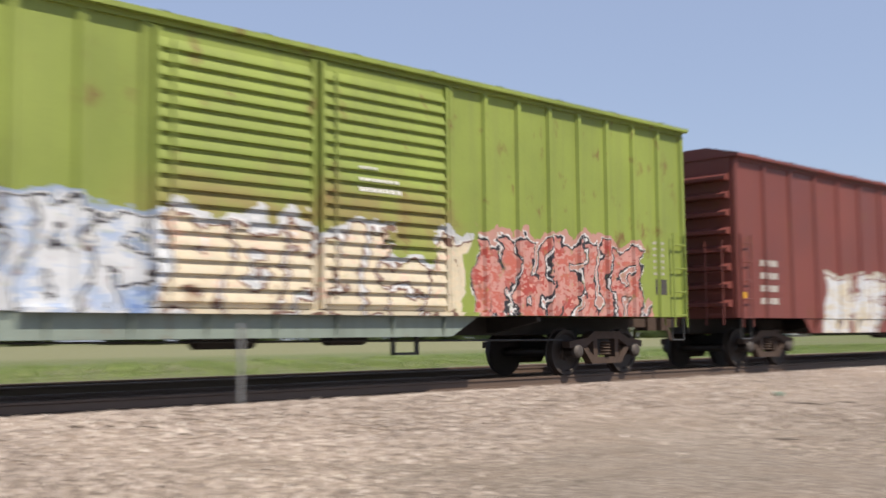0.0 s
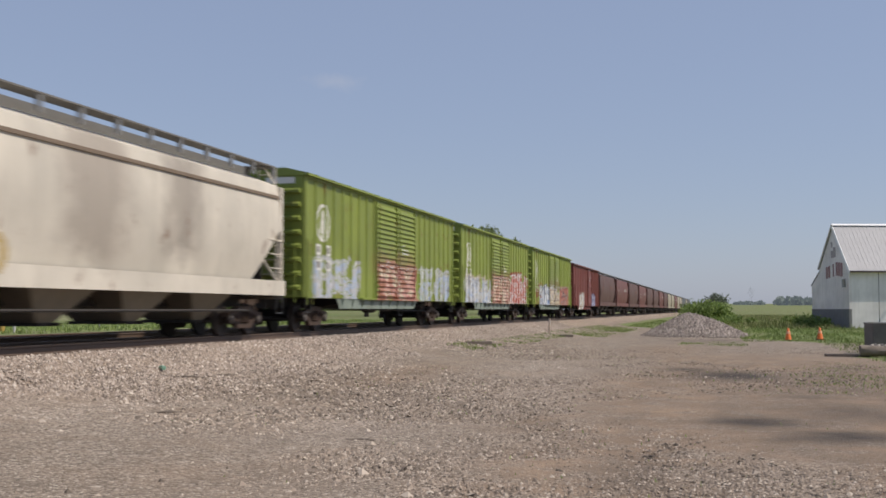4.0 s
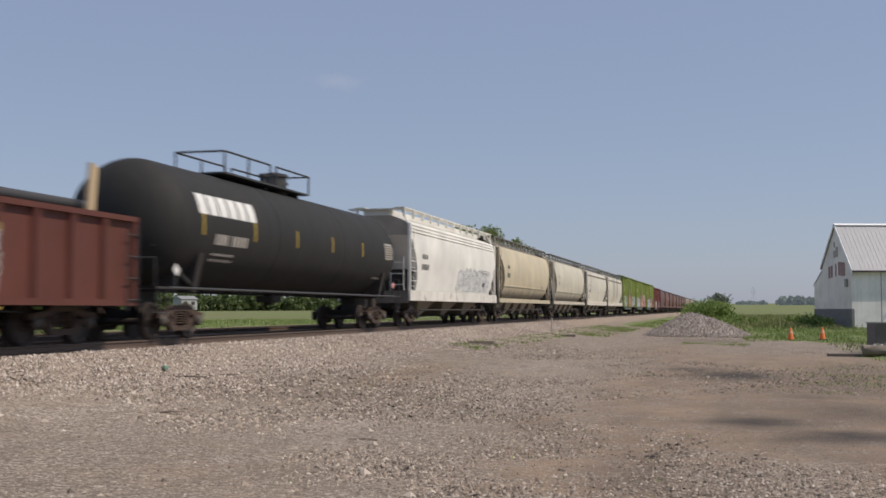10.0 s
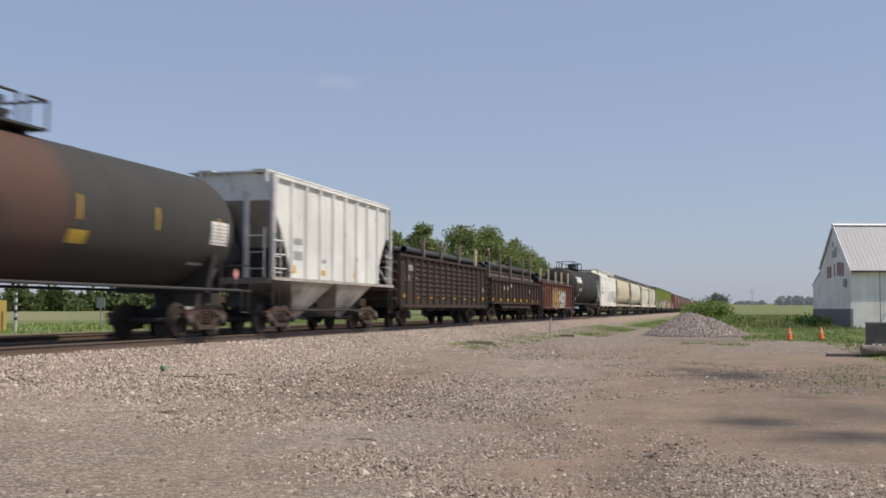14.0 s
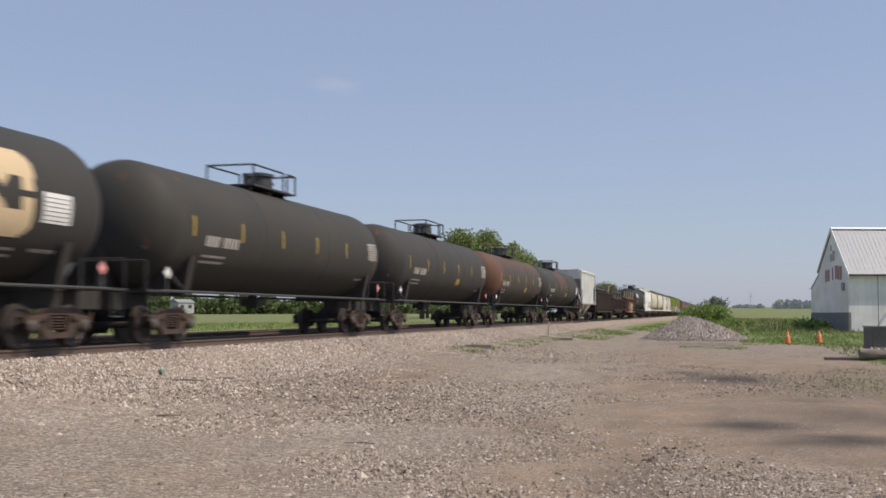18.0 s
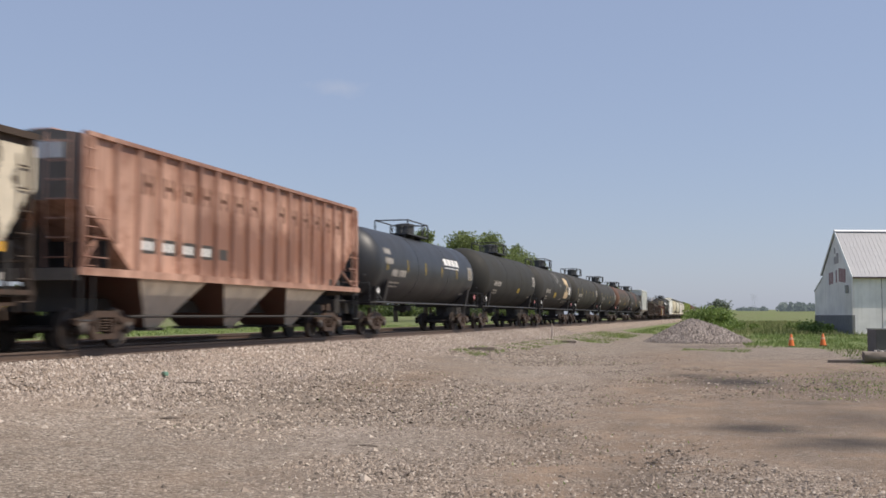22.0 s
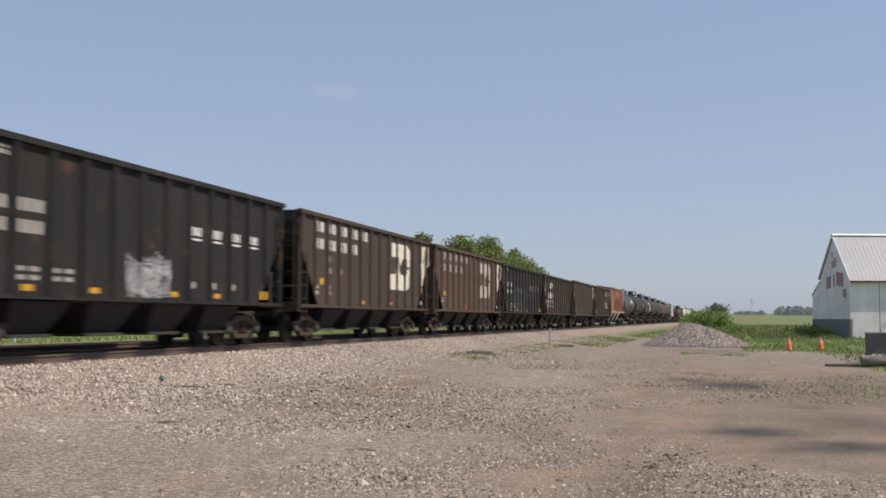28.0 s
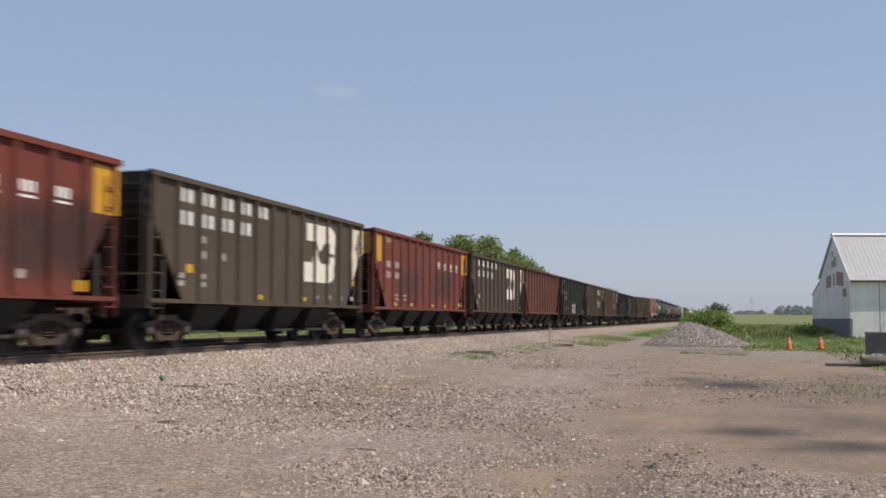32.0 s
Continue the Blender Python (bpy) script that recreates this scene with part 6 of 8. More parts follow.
def pale_hoppers():
    bulge = lambda z: 1.50 - 0.075 * (z - 2.9) ** 2
    bulge2 = lambda z: 1.53 - 0.12 * (z - 2.85) ** 2 - 0.40 * max(0.0, 2.0 - z) ** 2
    band = plain("hopper_band", (0.20, 0.15, 0.11), 0.8, 0.25, 4)
    # dark grating; the trough shares it, shade under the boards put into its colour
    grate = plain("dark_shaded_grating", (0.17, 0.165, 0.155), 0.8, 0.3, 9)
    g = "covered hopper cars of the train"
    soil = car_paint("hopper_sill_grime", (0.20, 0.17, 0.13), dirty=0.5)
    w1 = covered_hopper("covered_hopper", 17.3, bulge, (1.35, 4.12), car_paint("hopper_stained_white", (0.66, 0.61, 0.52), dirty=0.2, rust=0.05, patches=[(-2.2, 0.0, 1.6, 4.4, (0.36, 0.31, 0.26), 2.0), (1.8, 3.4, 1.8, 4.4, (0.30, 0.26, 0.22), 5.0)]),
                        "cream covered hopper car with dark stains and a small sprayed mark", bays=4, cut=1.7, cut_z=2.9, group=g, board_z=4.68, band=(3.74, 3.82, band), grate=grate, bays_mat=soil, end_mat=M_DUSTSHADE)
    TRAIN.append((w1, -51.55))
    h = w1["half"]
    xf = lambda y, z: bulge(z)
    paint_on(w1, "lettering", letters(-h + 2.0, 2.5, 0.7, 0.2, 4) + letters(-h + 2.0, 2.1, 0.9, 0.2, 5), M_DULLWHITE, xf, (), 0.15)
    paint_on(w1, "emblem", raster(lambda u, v: 0.55 < math.hypot(u * 2 - 1, v * 2 - 1) < 1 or abs(u - 0.5) < 0.1, -h + 3.4, 1.15, 1.1, 0.85, 0.06), M_OCHRE, lambda y, z: 1.56, (), 2, "yellow sprayed mark")
    w2 = covered_hopper("covered_hopper", 17.2, bulge, (1.35, 4.12), car_paint("hopper_cream", (0.68, 0.63, 0.54), dirty=0.14, rust=0.04, patches=[(-5.6, -4.4, 2.4, 4.4, (0.46, 0.40, 0.34), 3.0)]),
                        "cream covered hopper car with a brown band under its roof", bays=4, cut=1.7, cut_z=2.9, group=g, board_z=4.68, band=(3.74, 3.84, band), grate=grate, bays_mat=soil, end_mat=M_DUSTSHADE)
    TRAIN.append((w2, -70.25))
    h = w2["half"]
    paint_on(w2, "lettering", letters(-h + 2.3, 2.72, 0.6, 0.16, 3) + letters(-h + 2.2, 2.22, 1.0, 0.24, 5) + letters(-h + 2.2, 1.85, 1.0, 0.06, 8) + letters(-h + 2.2, 1.7, 1.0, 0.06, 8), M_DARKLET, xf, (), 0.15)
    paint_on(w2, "sill_mark", [(-h + 3.2 + 2.0 * k, -h + 4.1 + 2.0 * k, 1.16, 1.20) for k in range(6)], M_PLACARD, lambda y, z: 1.55, (), 2)
    xf2 = lambda y, z: bulge2(z)
    for cy, L, col, text in ((-90.1, 18.4, (0.62, 0.57, 0.46), "cream round-sided covered hopper car, grimy below"), (-110.5, 18.4, (0.60, 0.52, 0.37), "beige round-sided covered hopper car, grimy below")):
        c = covered_hopper("covered_hopper", L, bulge2, (1.25, 4.15), car_paint("hopper_round_%d" % abs(int(cy)), col, dirty=0.12, low=0.85, dirt=(0.22, 0.185, 0.14)),
                           text, bays=5, cut=2.1, cut_z=3.9, ends=((1.7, 3.95, 0.42), (1.15, 3.5, 1.5)), group=g, board_z=4.68, curved=True, grate=grate, bays_mat=soil, sill_z=(0.98, 1.22), sill_mat=car_paint("sill_cream_%d" % abs(int(cy)), shade(col, 0.92), dirty=0.45, dirt=(0.2, 0.16, 0.12), rust=0.12), end_mat=M_DUSTSHADE)
        h = c["half"]
        paint_on(c, "lettering", letters(-h + 2.6, 2.95, 0.7, 0.2, 3) + letters(-h + 2.5, 2.45, 0.9, 0.26, 4) + letters(h - 3.2, 1.95, 0.4, 0.2, 1), M_DULLWHITE if cy > -100 else M_DARKLET, xf2, (), 0.15)
        part("side_seam", Shape().box(bulge2(1.98) - 0.02, bulge2(1.98) + 0.025, -h + 1.6, h - 1.6, 1.95, 2.0), car_paint("seam_%d" % abs(int(cy)), shade(col, 1.05)), c)
        TRAIN.append((c, cy))
    white = car_paint("hopper_bright_white", (0.81, 0.79, 0.73), dirty=0.03, sprays=[(-0.4, 6.6, 1.45, 2.35, [(0.70, 0.70, 0.69)] * 2 + [(0.55, 0.55, 0.55), (0.74, 0.74, 0.73)], (0.16, 0.16, 0.16), 4.0, 1.2)], patches=[(2.0, 2.6, 0.8, 1.5, (0.5, 0.5, 0.5), 2.0)])
    h5 = covered_hopper("covered_hopper", 17.3, bulge, (1.30, 4.12), white, "clean white covered hopper car with grey sprayed lettering", bays=3, cut=1.9, cut_z=3.3, ends=((1.25, 3.6, 0.5), (1.0, 3.0, 1.2)), group=g, board_z=4.70, curved=True, sill_z=(0.94, 1.36), bays_mat=soil, grate=white, climb=2.7, end_mat=M_DUSTSHADE, sill_mat=car_paint("sill_dirty_white", (0.76, 0.73, 0.66), dirty=0.6, rust=0.16, dirt=(0.30, 0.24, 0.18)))
    h = h5["half"]
    for z in (3.72, 3.86, 4.0):
        for s in (-1, 1):
            part("side_bead", Shape().prism([(s * (bulge(z) - 0.02), z), (s * (bulge(z) + 0.03), z + 0.03), (s * (bulge(z) + 0.03), z + 0.05), (s * (bulge(z) - 0.02), z + 0.08)], "y", -h + 0.35, h - 0.35), white, h5)
    paint_on(h5, "lettering", letters(-h + 2.0, 2.7, 0.9, 0.2, 4) + letters(-h + 1.95, 2.25, 1.2, 0.24, 6) + letters(h - 3.4, 2.55, 1.1, 0.05, 7) + letters(h - 3.4, 2.43, 1.2, 0.05, 8) + [(h - 3.2, h - 2.7, 1.75, 1.98)], M_DARKLET, xf, (), 0.15)
    TRAIN.append((h5, -129.2))


def tanks():
    def word(car, h, zc, xf):
        paint_on(car, "brand_bar", [(-h + 1.4 + k * 0.57, -h + 1.86 + k * 0.57, zc + 0.26, zc + 0.76) for k in range(6)], M_WHITE, xf, (), 0.1, "white block marks on the tank")

    def word2(car, h, zc, xf):
        paint_on(car, "brand_bar", [(h - 6.6 + k * 0.72, h - 6.02 + k * 0.72, zc + 0.32, zc + 0.62) for k in range(4)] + [(h - 6.6, h - 4.0, zc + 0.18, zc + 0.22)], M_WHITE, xf, (), 0.1, "white block marks on the tank")
        paint_on(car, "number_bar", letters(-h + 1.35, zc + 0.36, 0.8, 0.22, 4) + letters(-h + 1.35, zc + 0.0, 1.0, 0.22, 6), M_DULLWHITE, xf, (), 0.1)

    def block(car, h, zc, xf):
        paint_on(car, "emblem", raster(emblem, h - 5.05, zc - 0.72, 2.1, 1.6, 0.06), M_TANEMB, xf, (), 0.1, "pale tan block emblem")
        def scrawl(u, v):
            # a loose hook, a ring and a tail in thin strokes
            hook = abs(v - (0.25 + 9.0 * (u - 0.27) ** 2)) < 0.07 + 0.9 * abs(u - 0.27) ** 1.5 and u < 0.55
            ring = abs(math.hypot((u - 0.48) * 1.5, (v - 0.62) * 0.9) - 0.19) < 0.035
            tail = abs(v - (0.42 - 0.36 * math.sin((u - 0.55) * 6.5))) < 0.06 and u > 0.55
            bar = abs(v - 0.72 - 0.25 * math.sin(u * 14)) < 0.05 and 0.6 < u < 0.92
            return hook or ring or tail or bar
        paint_on(car, "sprayed_mark", raster(scrawl, h - 9.4, zc + 0.1, 2.7, 1.22, 0.045), M_FAINT, xf, (), 0.1)
        paint_on(car, "yellow_panel", [(h - 10.0, h - 9.15, zc - 0.72, zc - 0.38)], M_PALEYELLOW, xf, (), 0.1)
        paint_on(car, "data_mark", [q for k in range(2) for q in letters(h - 4.9, zc - 0.95 - k * 0.12, 1.7, 0.05, 12, 0.2)] + letters(h - 6.9, zc - 0.83, 1.1, 0.05, 8, 0.2), M_DULLWHITE, xf, (), 0.1)

    def patch(car, h, zc, xf):
        paint_on(car, "yellow_panel", [(1.3, 1.95, zc - 0.72, zc - 0.45)], M_PALEYELLOW, xf, (), 0.1)

    dark = [car_paint("tank_black_%d" % i, c, dirty=0.3, rough=0.42 if i == 7 else 0.68, gloss=0.5 if i == 7 else 0.3, rust=r, dirt=(0.06, 0.054, 0.045), patches=pt) for i, (c, r, pt) in enumerate((
        ((0.027, 0.0265, 0.025), 0.0, ()), ((0.050, 0.048, 0.044), 0.0, [(-3.0, 1.0, 2.6, 5.0, (0.12, 0.058, 0.042), 3.0), (-0.8, 1.2, 1.2, 5.0, (0.10, 0.055, 0.042), 7.0)]), ((0.070, 0.057, 0.047), 0.22, [(-8.6, -6.0, 0.9, 5.0, (0.14, 0.062, 0.04), 1.0), (-9, 9, 3.5, 5.0, (0.11, 0.062, 0.045), 2.0)]),
        ((0.050, 0.047, 0.043), 0.05, ()), ((0.048, 0.045, 0.039), 0.03, ()), ((0.046, 0.044, 0.040), 0.0, ()), ((0.036, 0.035, 0.031), 0.0, ()), ((0.030, 0.032, 0.036), 0.0, ())))]
    p = tank_car("tank_car", 20.2, dark[0], "glossy black tank car with white block marks", logo=word, R=1.58, zc=2.64, plat=(-4.7, 1.5))
    TRAIN.append((p, -148.5))
    kinds = [(1, "dark grey tank car with a rust-stained belt", patch, True), (2, "rusty brown tank car", patch, True), (3, "dark grey tank car with yellow strips", patch, True), (4, "dusty black tank car with yellow strips", None, True),
             (5, "dusty black tank car with a tan block emblem", block, False), (6, "plain dusty black tank car", patch, False), (7, "blue-black tank car with white block marks", word2, True)]
    places = ((20.6, -234.0), (19.0, -253.5), (19.2, -272.6), (18.9, -291.75), (18.2, -310.15), (18.3, -328.4), (18.9, -347.0))
    shells = ((1.48, 2.61), (1.51, 2.63), (1.53, 2.65), (1.55, 2.67), (1.54, 2.66), (1.56, 2.68), (1.46, 2.55))
    for (i, text, logo, marks), (P, y), size in zip(kinds, places, shells):
        c = tank_car("tank_car", P, dark[i], text, logo=logo, marks=marks, panel=(2.7, -0.40, True) if i == 5 else (2.0, -0.42, True) if i == 1 else (2.0, -0.2), R=size[0], zc=size[1])
        TRAIN.append((c, y))


M_FAINT = plain("faint_chalk_mark", (0.17, 0.165, 0.155), 0.8, 0.3, 4)
M_TANEMB = plain("tan_emblem", (0.58, 0.44, 0.27), 0.7, 0.12, 3)


def gondolas():
    ga = gondola("gondola", 16.4, 2.45, car_paint("gondola_red", (0.128, 0.043, 0.032), dirty=0.4, rust=0.28, dirt=(0.07, 0.045, 0.035), rust_col=(0.10, 0.04, 0.02), gloss=0.3, sprays=[(-3.3, 0.2, 0.7, 2.0, [(0.34, 0.24, 0.07), (0.45, 0.33, 0.12), (0.24, 0.12, 0.06)], (0.10, 0.045, 0.035), 3.3, 1.9, 0.16), (0.2, 3.3, 0.7, 2.05, [PALE, (0.5, 0.48, 0.40), PALE, (0.40, 0.32, 0.12)], (0.10, 0.045, 0.035), 5.1, 2.0, 0.13)]),
                 "red-brown gondola car with yellow sprayed lettering, full of pipes", 14, lettered=((0.6, 1.85, 3), (1.7, 2.05, 2), (1.7, 1.6, 3)), reflect=False)
    TRAIN.append((ga, -167.26))
    LOADS.append((pipe_load(14.6, 1.04, 6, (-7.6, -3.95, -0.35, 2.75, 6.55), 0.13, 2, 0.62, (0, 1, 2, 3, 4), (-7.9, -4.6, 2.72)), -167.26))
    gb = gondola("gondola", 16.4, 2.20, car_paint("gondola_brown", (0.050, 0.034, 0.026), dirty=0.45, rust=0.25, dirt=(0.05, 0.037, 0.029), gloss=0.25, rough=0.7, rust_col=(0.085, 0.035, 0.018)), "dark brown gondola car heaped with long dark pipes", 15, lettered=((3.4, 1.7, 2), (4.4, 1.7, 2), (5.3, 1.9, 1), (11, 1.6, 2)), drop=True)
    TRAIN.append((gb, -184.65))
    LOADS.append((pipe_load(15.0, 1.04, 7, (-7.7, -4.5, -1.26, 2.8, 5.6), 0.17, 3, 0.72, (), (-8.2, -4.9, 2.62)), -184.65))
    gc = gondola("gondola", 16.3, 2.68, car_paint("gondola_brown_ribbed", (0.053, 0.038, 0.030), dirty=0.4, rust=0.15, dirt=(0.055, 0.042, 0.034), gloss=0.25, rough=0.7, rust_col=(0.085, 0.035, 0.018)), "grey-brown gondola car with beaded panels, full of pipes", 15, lettered=((1.2, 2.15, 2), (0.7, 1.75, 3), (1.7, 1.75, 3), (14.0, 1.5, 2)), louvred=True)
    TRAIN.append((gc, -202.29))
    LOADS.append((pipe_load(14.0, 1.04, 7, (-3.7, -0.65, 2.9, 6.3), 0.15, 5, 0.45, (3,)), -202.29))


def ribbed_hoppers():
    flat = lambda z: 1.36 if z > 1.5 else 1.36 - (1.5 - z) * 0.25
    white = car_paint("hopper_ribbed_white", (0.74, 0.745, 0.70), dirty=0.12, rust=0.06)
    s = covered_hopper("covered_hopper", 11.7, flat, (1.50, 4.38), white, "white two-bay covered hopper car with side ribs", bays=2, cut=1.5, cut_z=2.95, rib_n=9, group="covered hopper cars of the train", board_z=4.53, trough=False, rise=0.12, climb=2.9, ends=((1.45, 3.7, 0.7), (1.35, 3.4, 0.7)), sill_z=(1.41, 1.50), low_z=0.34, bays_mat=car_paint("bay_grimy_grey", (0.56, 0.535, 0.48), dirty=0.6, rust=0.12, dirt=(0.13, 0.11, 0.09), patches=[(-3.9, -2.6, 0.2, 1.3, (0.13, 0.11, 0.09), 2.0), (-1.2, 0.5, 0.2, 1.2, (0.12, 0.10, 0.085), 5.0), (1.5, 2.6, 0.2, 1.0, (0.14, 0.12, 0.10), 7.0)]), end_mat=white, post_mat=car_paint("end_frame_grey", (0.56, 0.56, 0.54), dirty=0.4, rust=0.1), grate=white, sill_mat=car_paint("sill_stained_white", (0.42, 0.38, 0.33), dirty=0.6, rust=0.25))
    TRAIN.append((s, -217.12))
    h = s["half"]
    paint_on(s, "reflector", [(-4.05, -3.72, 1.66, 1.90), (-1.5, -1.2, 1.66, 1.82), (1.6, 1.95, 1.68, 1.84)], M_YELLOW, lambda y, z: flat(z), (), 2)
    paint_on(s, "data_panel", [(4.2, 4.5, 1.75, 2.2)], M_DARKLET, lambda y, z: flat(z), (), 2)
    paint_on(s, "lettering", letters(-4.0, 2.52, 0.85, 0.2, 4, 0.25) + letters(-4.0, 2.06, 0.85, 0.26, 4, 0.25) + letters(-1.5, 2.05, 0.4, 0.12, 3, 0.25), M_GREYLET, lambda y, z: flat(z), (), 2)
    o_paint = car_paint("hopper_faded_orange", (0.55, 0.325, 0.238), dirty=1.0, dirt=(0.13, 0.058, 0.036), patches=[(-3.6, 3.4, 1.5, 3.1, (0.17, 0.072, 0.045), 3.0), (-7.0, 8.0, 3.9, 4.5, (0.22, 0.10, 0.065), 1.0), (3.0, 6.0, 2.0, 3.6, (0.24, 0.11, 0.07), 6.0), (4.2, 7.6, 1.5, 2.5, (0.22, 0.10, 0.065), 8.0), (-8.6, -7.4, 1.5, 2.4, (0.16, 0.08, 0.055), 5.0)], rust=0.38, rust_col=(0.25, 0.105, 0.06))
    stripe = car_paint("bay_pale", (0.60, 0.52, 0.43), dirty=0.4, rust=0.12)
    flat2 = lambda z: 1.40
    # bay slopes dark brown, the shade between the bays put into the colour
    o = covered_hopper("covered_hopper", 17.1, flat2, (1.54, 4.22), o_paint, "faded orange ribbed covered hopper car with rusty stains", bays=3, cut=1.9, cut_z=2.9, rib_n=17, group="covered hopper cars of the train", trough=True, rise=0.12, sill_z=(1.38, 1.54), low_z=0.30, bays_mat=stripe, bay_slope=car_paint("bay_shaded_brown", (0.12, 0.055, 0.038), dirty=0.4), bay_wide=0.43)
    h = o["half"]
    xf = lambda y, z: 1.40
    p = (17.1 - 1.0) / 17
    paint_on(o, "lettering", [q for k in range(2, 16) if k != 9 for q in ((-h + 0.5 + k * p + 0.2, -h + 0.5 + k * p + 0.32, 3.24, 3.70), (-h + 0.5 + k * p + 0.58, -h + 0.5 + k * p + 0.70, 3.24, 3.70), (-h + 0.5 + k * p + 0.32, -h + 0.5 + k * p + 0.58, 3.42, 3.52))], M_FADEDBROWN, xf, (), 2)
    paint_on(o, "number_board", [(-h + 0.5 + k * p + 0.12, -h + 0.5 + k * p + 0.82, 1.95, 2.3) for k in (2, 3, 4, 5)], M_DARKLET, xf, (), 2)
    paint_on(o, "number_bar", [q for k in (2, 3, 4, 5) for q in letters(-h + 0.5 + k * p + 0.2, 2.02, 0.55, 0.2, 2)], M_WHITE, xf, (), 2, lift=0.009)
    paint_on(o, "dark_patch", [(-h + 0.5 + 6 * p + 0.2, -h + 0.5 + 6 * p + 0.7, 1.98, 2.25), (h - 2.7, h - 2.4, 1.5, 1.75), (h - 2.0, h - 1.7, 1.5, 1.75)], M_DARKLET, xf, (), 2)
    part("data_panel", Shape().box(0.2, 0.95, -h + 0.262, -h + 0.275, 3.75, 4.1), M_WHITE, o)
    TRAIN.append((o, -365.97))


M_FADEDBROWN = plain("worn_brown_lettering", (0.13, 0.06, 0.038), 0.8, 0.3, 3)


def open_hoppers():
    brown, black, red = (0.067, 0.048, 0.037), (0.020, 0.0195, 0.0185), (0.155, 0.042, 0.032)
    soot = [(-4.5, -1.0, 1.3, 2.5, (0.06, 0.033, 0.028), 4.0), (1.2, 4.6, 1.5, 2.7, (0.05, 0.03, 0.026), 7.0)]
    tag = [(-1.3, 0.5, 1.05, 1.9, [(0.5, 0.5, 0.5), (0.3, 0.3, 0.3), (0.42, 0.42, 0.42)], black, 2.7, 2.2, 0.09, (0.16, 0.16, 0.16))]
    ghost = [(-3.5, 0.7, 1.05, 2.45, [(0.026, 0.028, 0.028), (0.034, 0.036, 0.035)], (0.10, 0.105, 0.10), 3.7, 1.3, 0.17, (0.045, 0.047, 0.046))]
    rows = [(brown, "block", "brown open hopper car with worn white block lettering", (), ()), ((0.082, 0.063, 0.049), "plain", "dusty dark brown open hopper car with a white corner panel", (), ()),
            ((0.048, 0.037, 0.027), "low_emblem", "dark grey open hopper car with a white block emblem", (), ()), (black, "wide_letters", "black open hopper car with white underlined marks", ghost, ()),
            ((0.095, 0.060, 0.044), "block_faded", "rusty brown open hopper car with faded block lettering", (), ()), (brown, "block", "brown open hopper car with white block lettering", (), ()),
            (black, "wide_letters", "black open hopper car with a small white sprayed mark", tag, ()), ((0.125, 0.042, 0.031), "red_plain", "plain red-brown open hopper car", (), [(-7.4, 7.4, 3.5, 4.2, (0.06, 0.026, 0.022), 3.0), (-2.0, 1.5, 1.2, 2.2, (0.085, 0.034, 0.027), 6.0)]),
            (brown, "block", "brown open hopper car with bold white block lettering", (), ()), (red, "red_yellow", "red open hopper car with yellow corner panels and soot", (), soot),
            ((0.078, 0.060, 0.043), "block", "dusty brown open hopper car with white block lettering", (), ()), ((0.16, 0.040, 0.029), "red_yellow", "red open hopper car with yellow corner panels, sooty", (), soot + [(4.2, 7.6, 1.4, 2.8, (0.022, 0.018, 0.016), 2.0)])]
    fronts = [-375.93, -391.85, -407.75, -423.3, -438.5, -454.4, -470.5, -486.7, -502.4, -518.4, -534.5, -550.6]
    for (col, style, text, sp, pt), front in zip(rows, fronts):
        c = coal_hopper("open_hopper", 14.85, col, text, style, sprays=sp, patches=pt, H=3.67 if -430 < front < -400 else 3.78)
        TRAIN.append((c, front - 14.85 / 2))


train_head()
box_cars()
pale_hoppers()
tanks()
gondolas()
ribbed_hoppers()
open_hoppers()


# ---- the yard's things and the country round it ----
def leaves(name, material, parent, blobs, n, size, seed, label=""):
    """A crown of small leaf sprays spread through uneven blobs (x, y, z, radius)."""
    rng = np.random.default_rng(seed)
    w = np.array([b[3] ** 2 for b in blobs])
    pick = rng.choice(len(blobs), n, p=w / w.sum())
    b = np.array(blobs)[pick]
    d = rng.normal(size=(n, 3))
    d /= np.linalg.norm(d, axis=1)[:, None]
    r = b[:, 3] * rng.uniform(0.3, 1.35, n)
    c = b[:, :3] + d * r[:, None] * np.array([1, 1, 0.85])
    a = rng.normal(size=(n, 3))
    a /= np.linalg.norm(a, axis=1)[:, None]
    u = np.cross(a, d + rng.normal(0, 0.6, (n, 3)))
    u /= np.linalg.norm(u, axis=1)[:, None]
    s = size * rng.uniform(0.6, 1.4, (n, 1))
    v = np.stack([c - a * s, c + u * s * 0.55, c + a * s, c - u * s * 0.55 + d * s * 0.2], 1)
    f = np.arange(n * 4).reshape(n, 4)
    me = bpy.data.meshes.new(name)
    me.from_pydata(v.reshape(-1, 3).tolist(), [], f.tolist())
    me.materials.append(material)
    ob = new(name, me)
    ob.parent = parent
    return tagged(ob, label) if label else ob


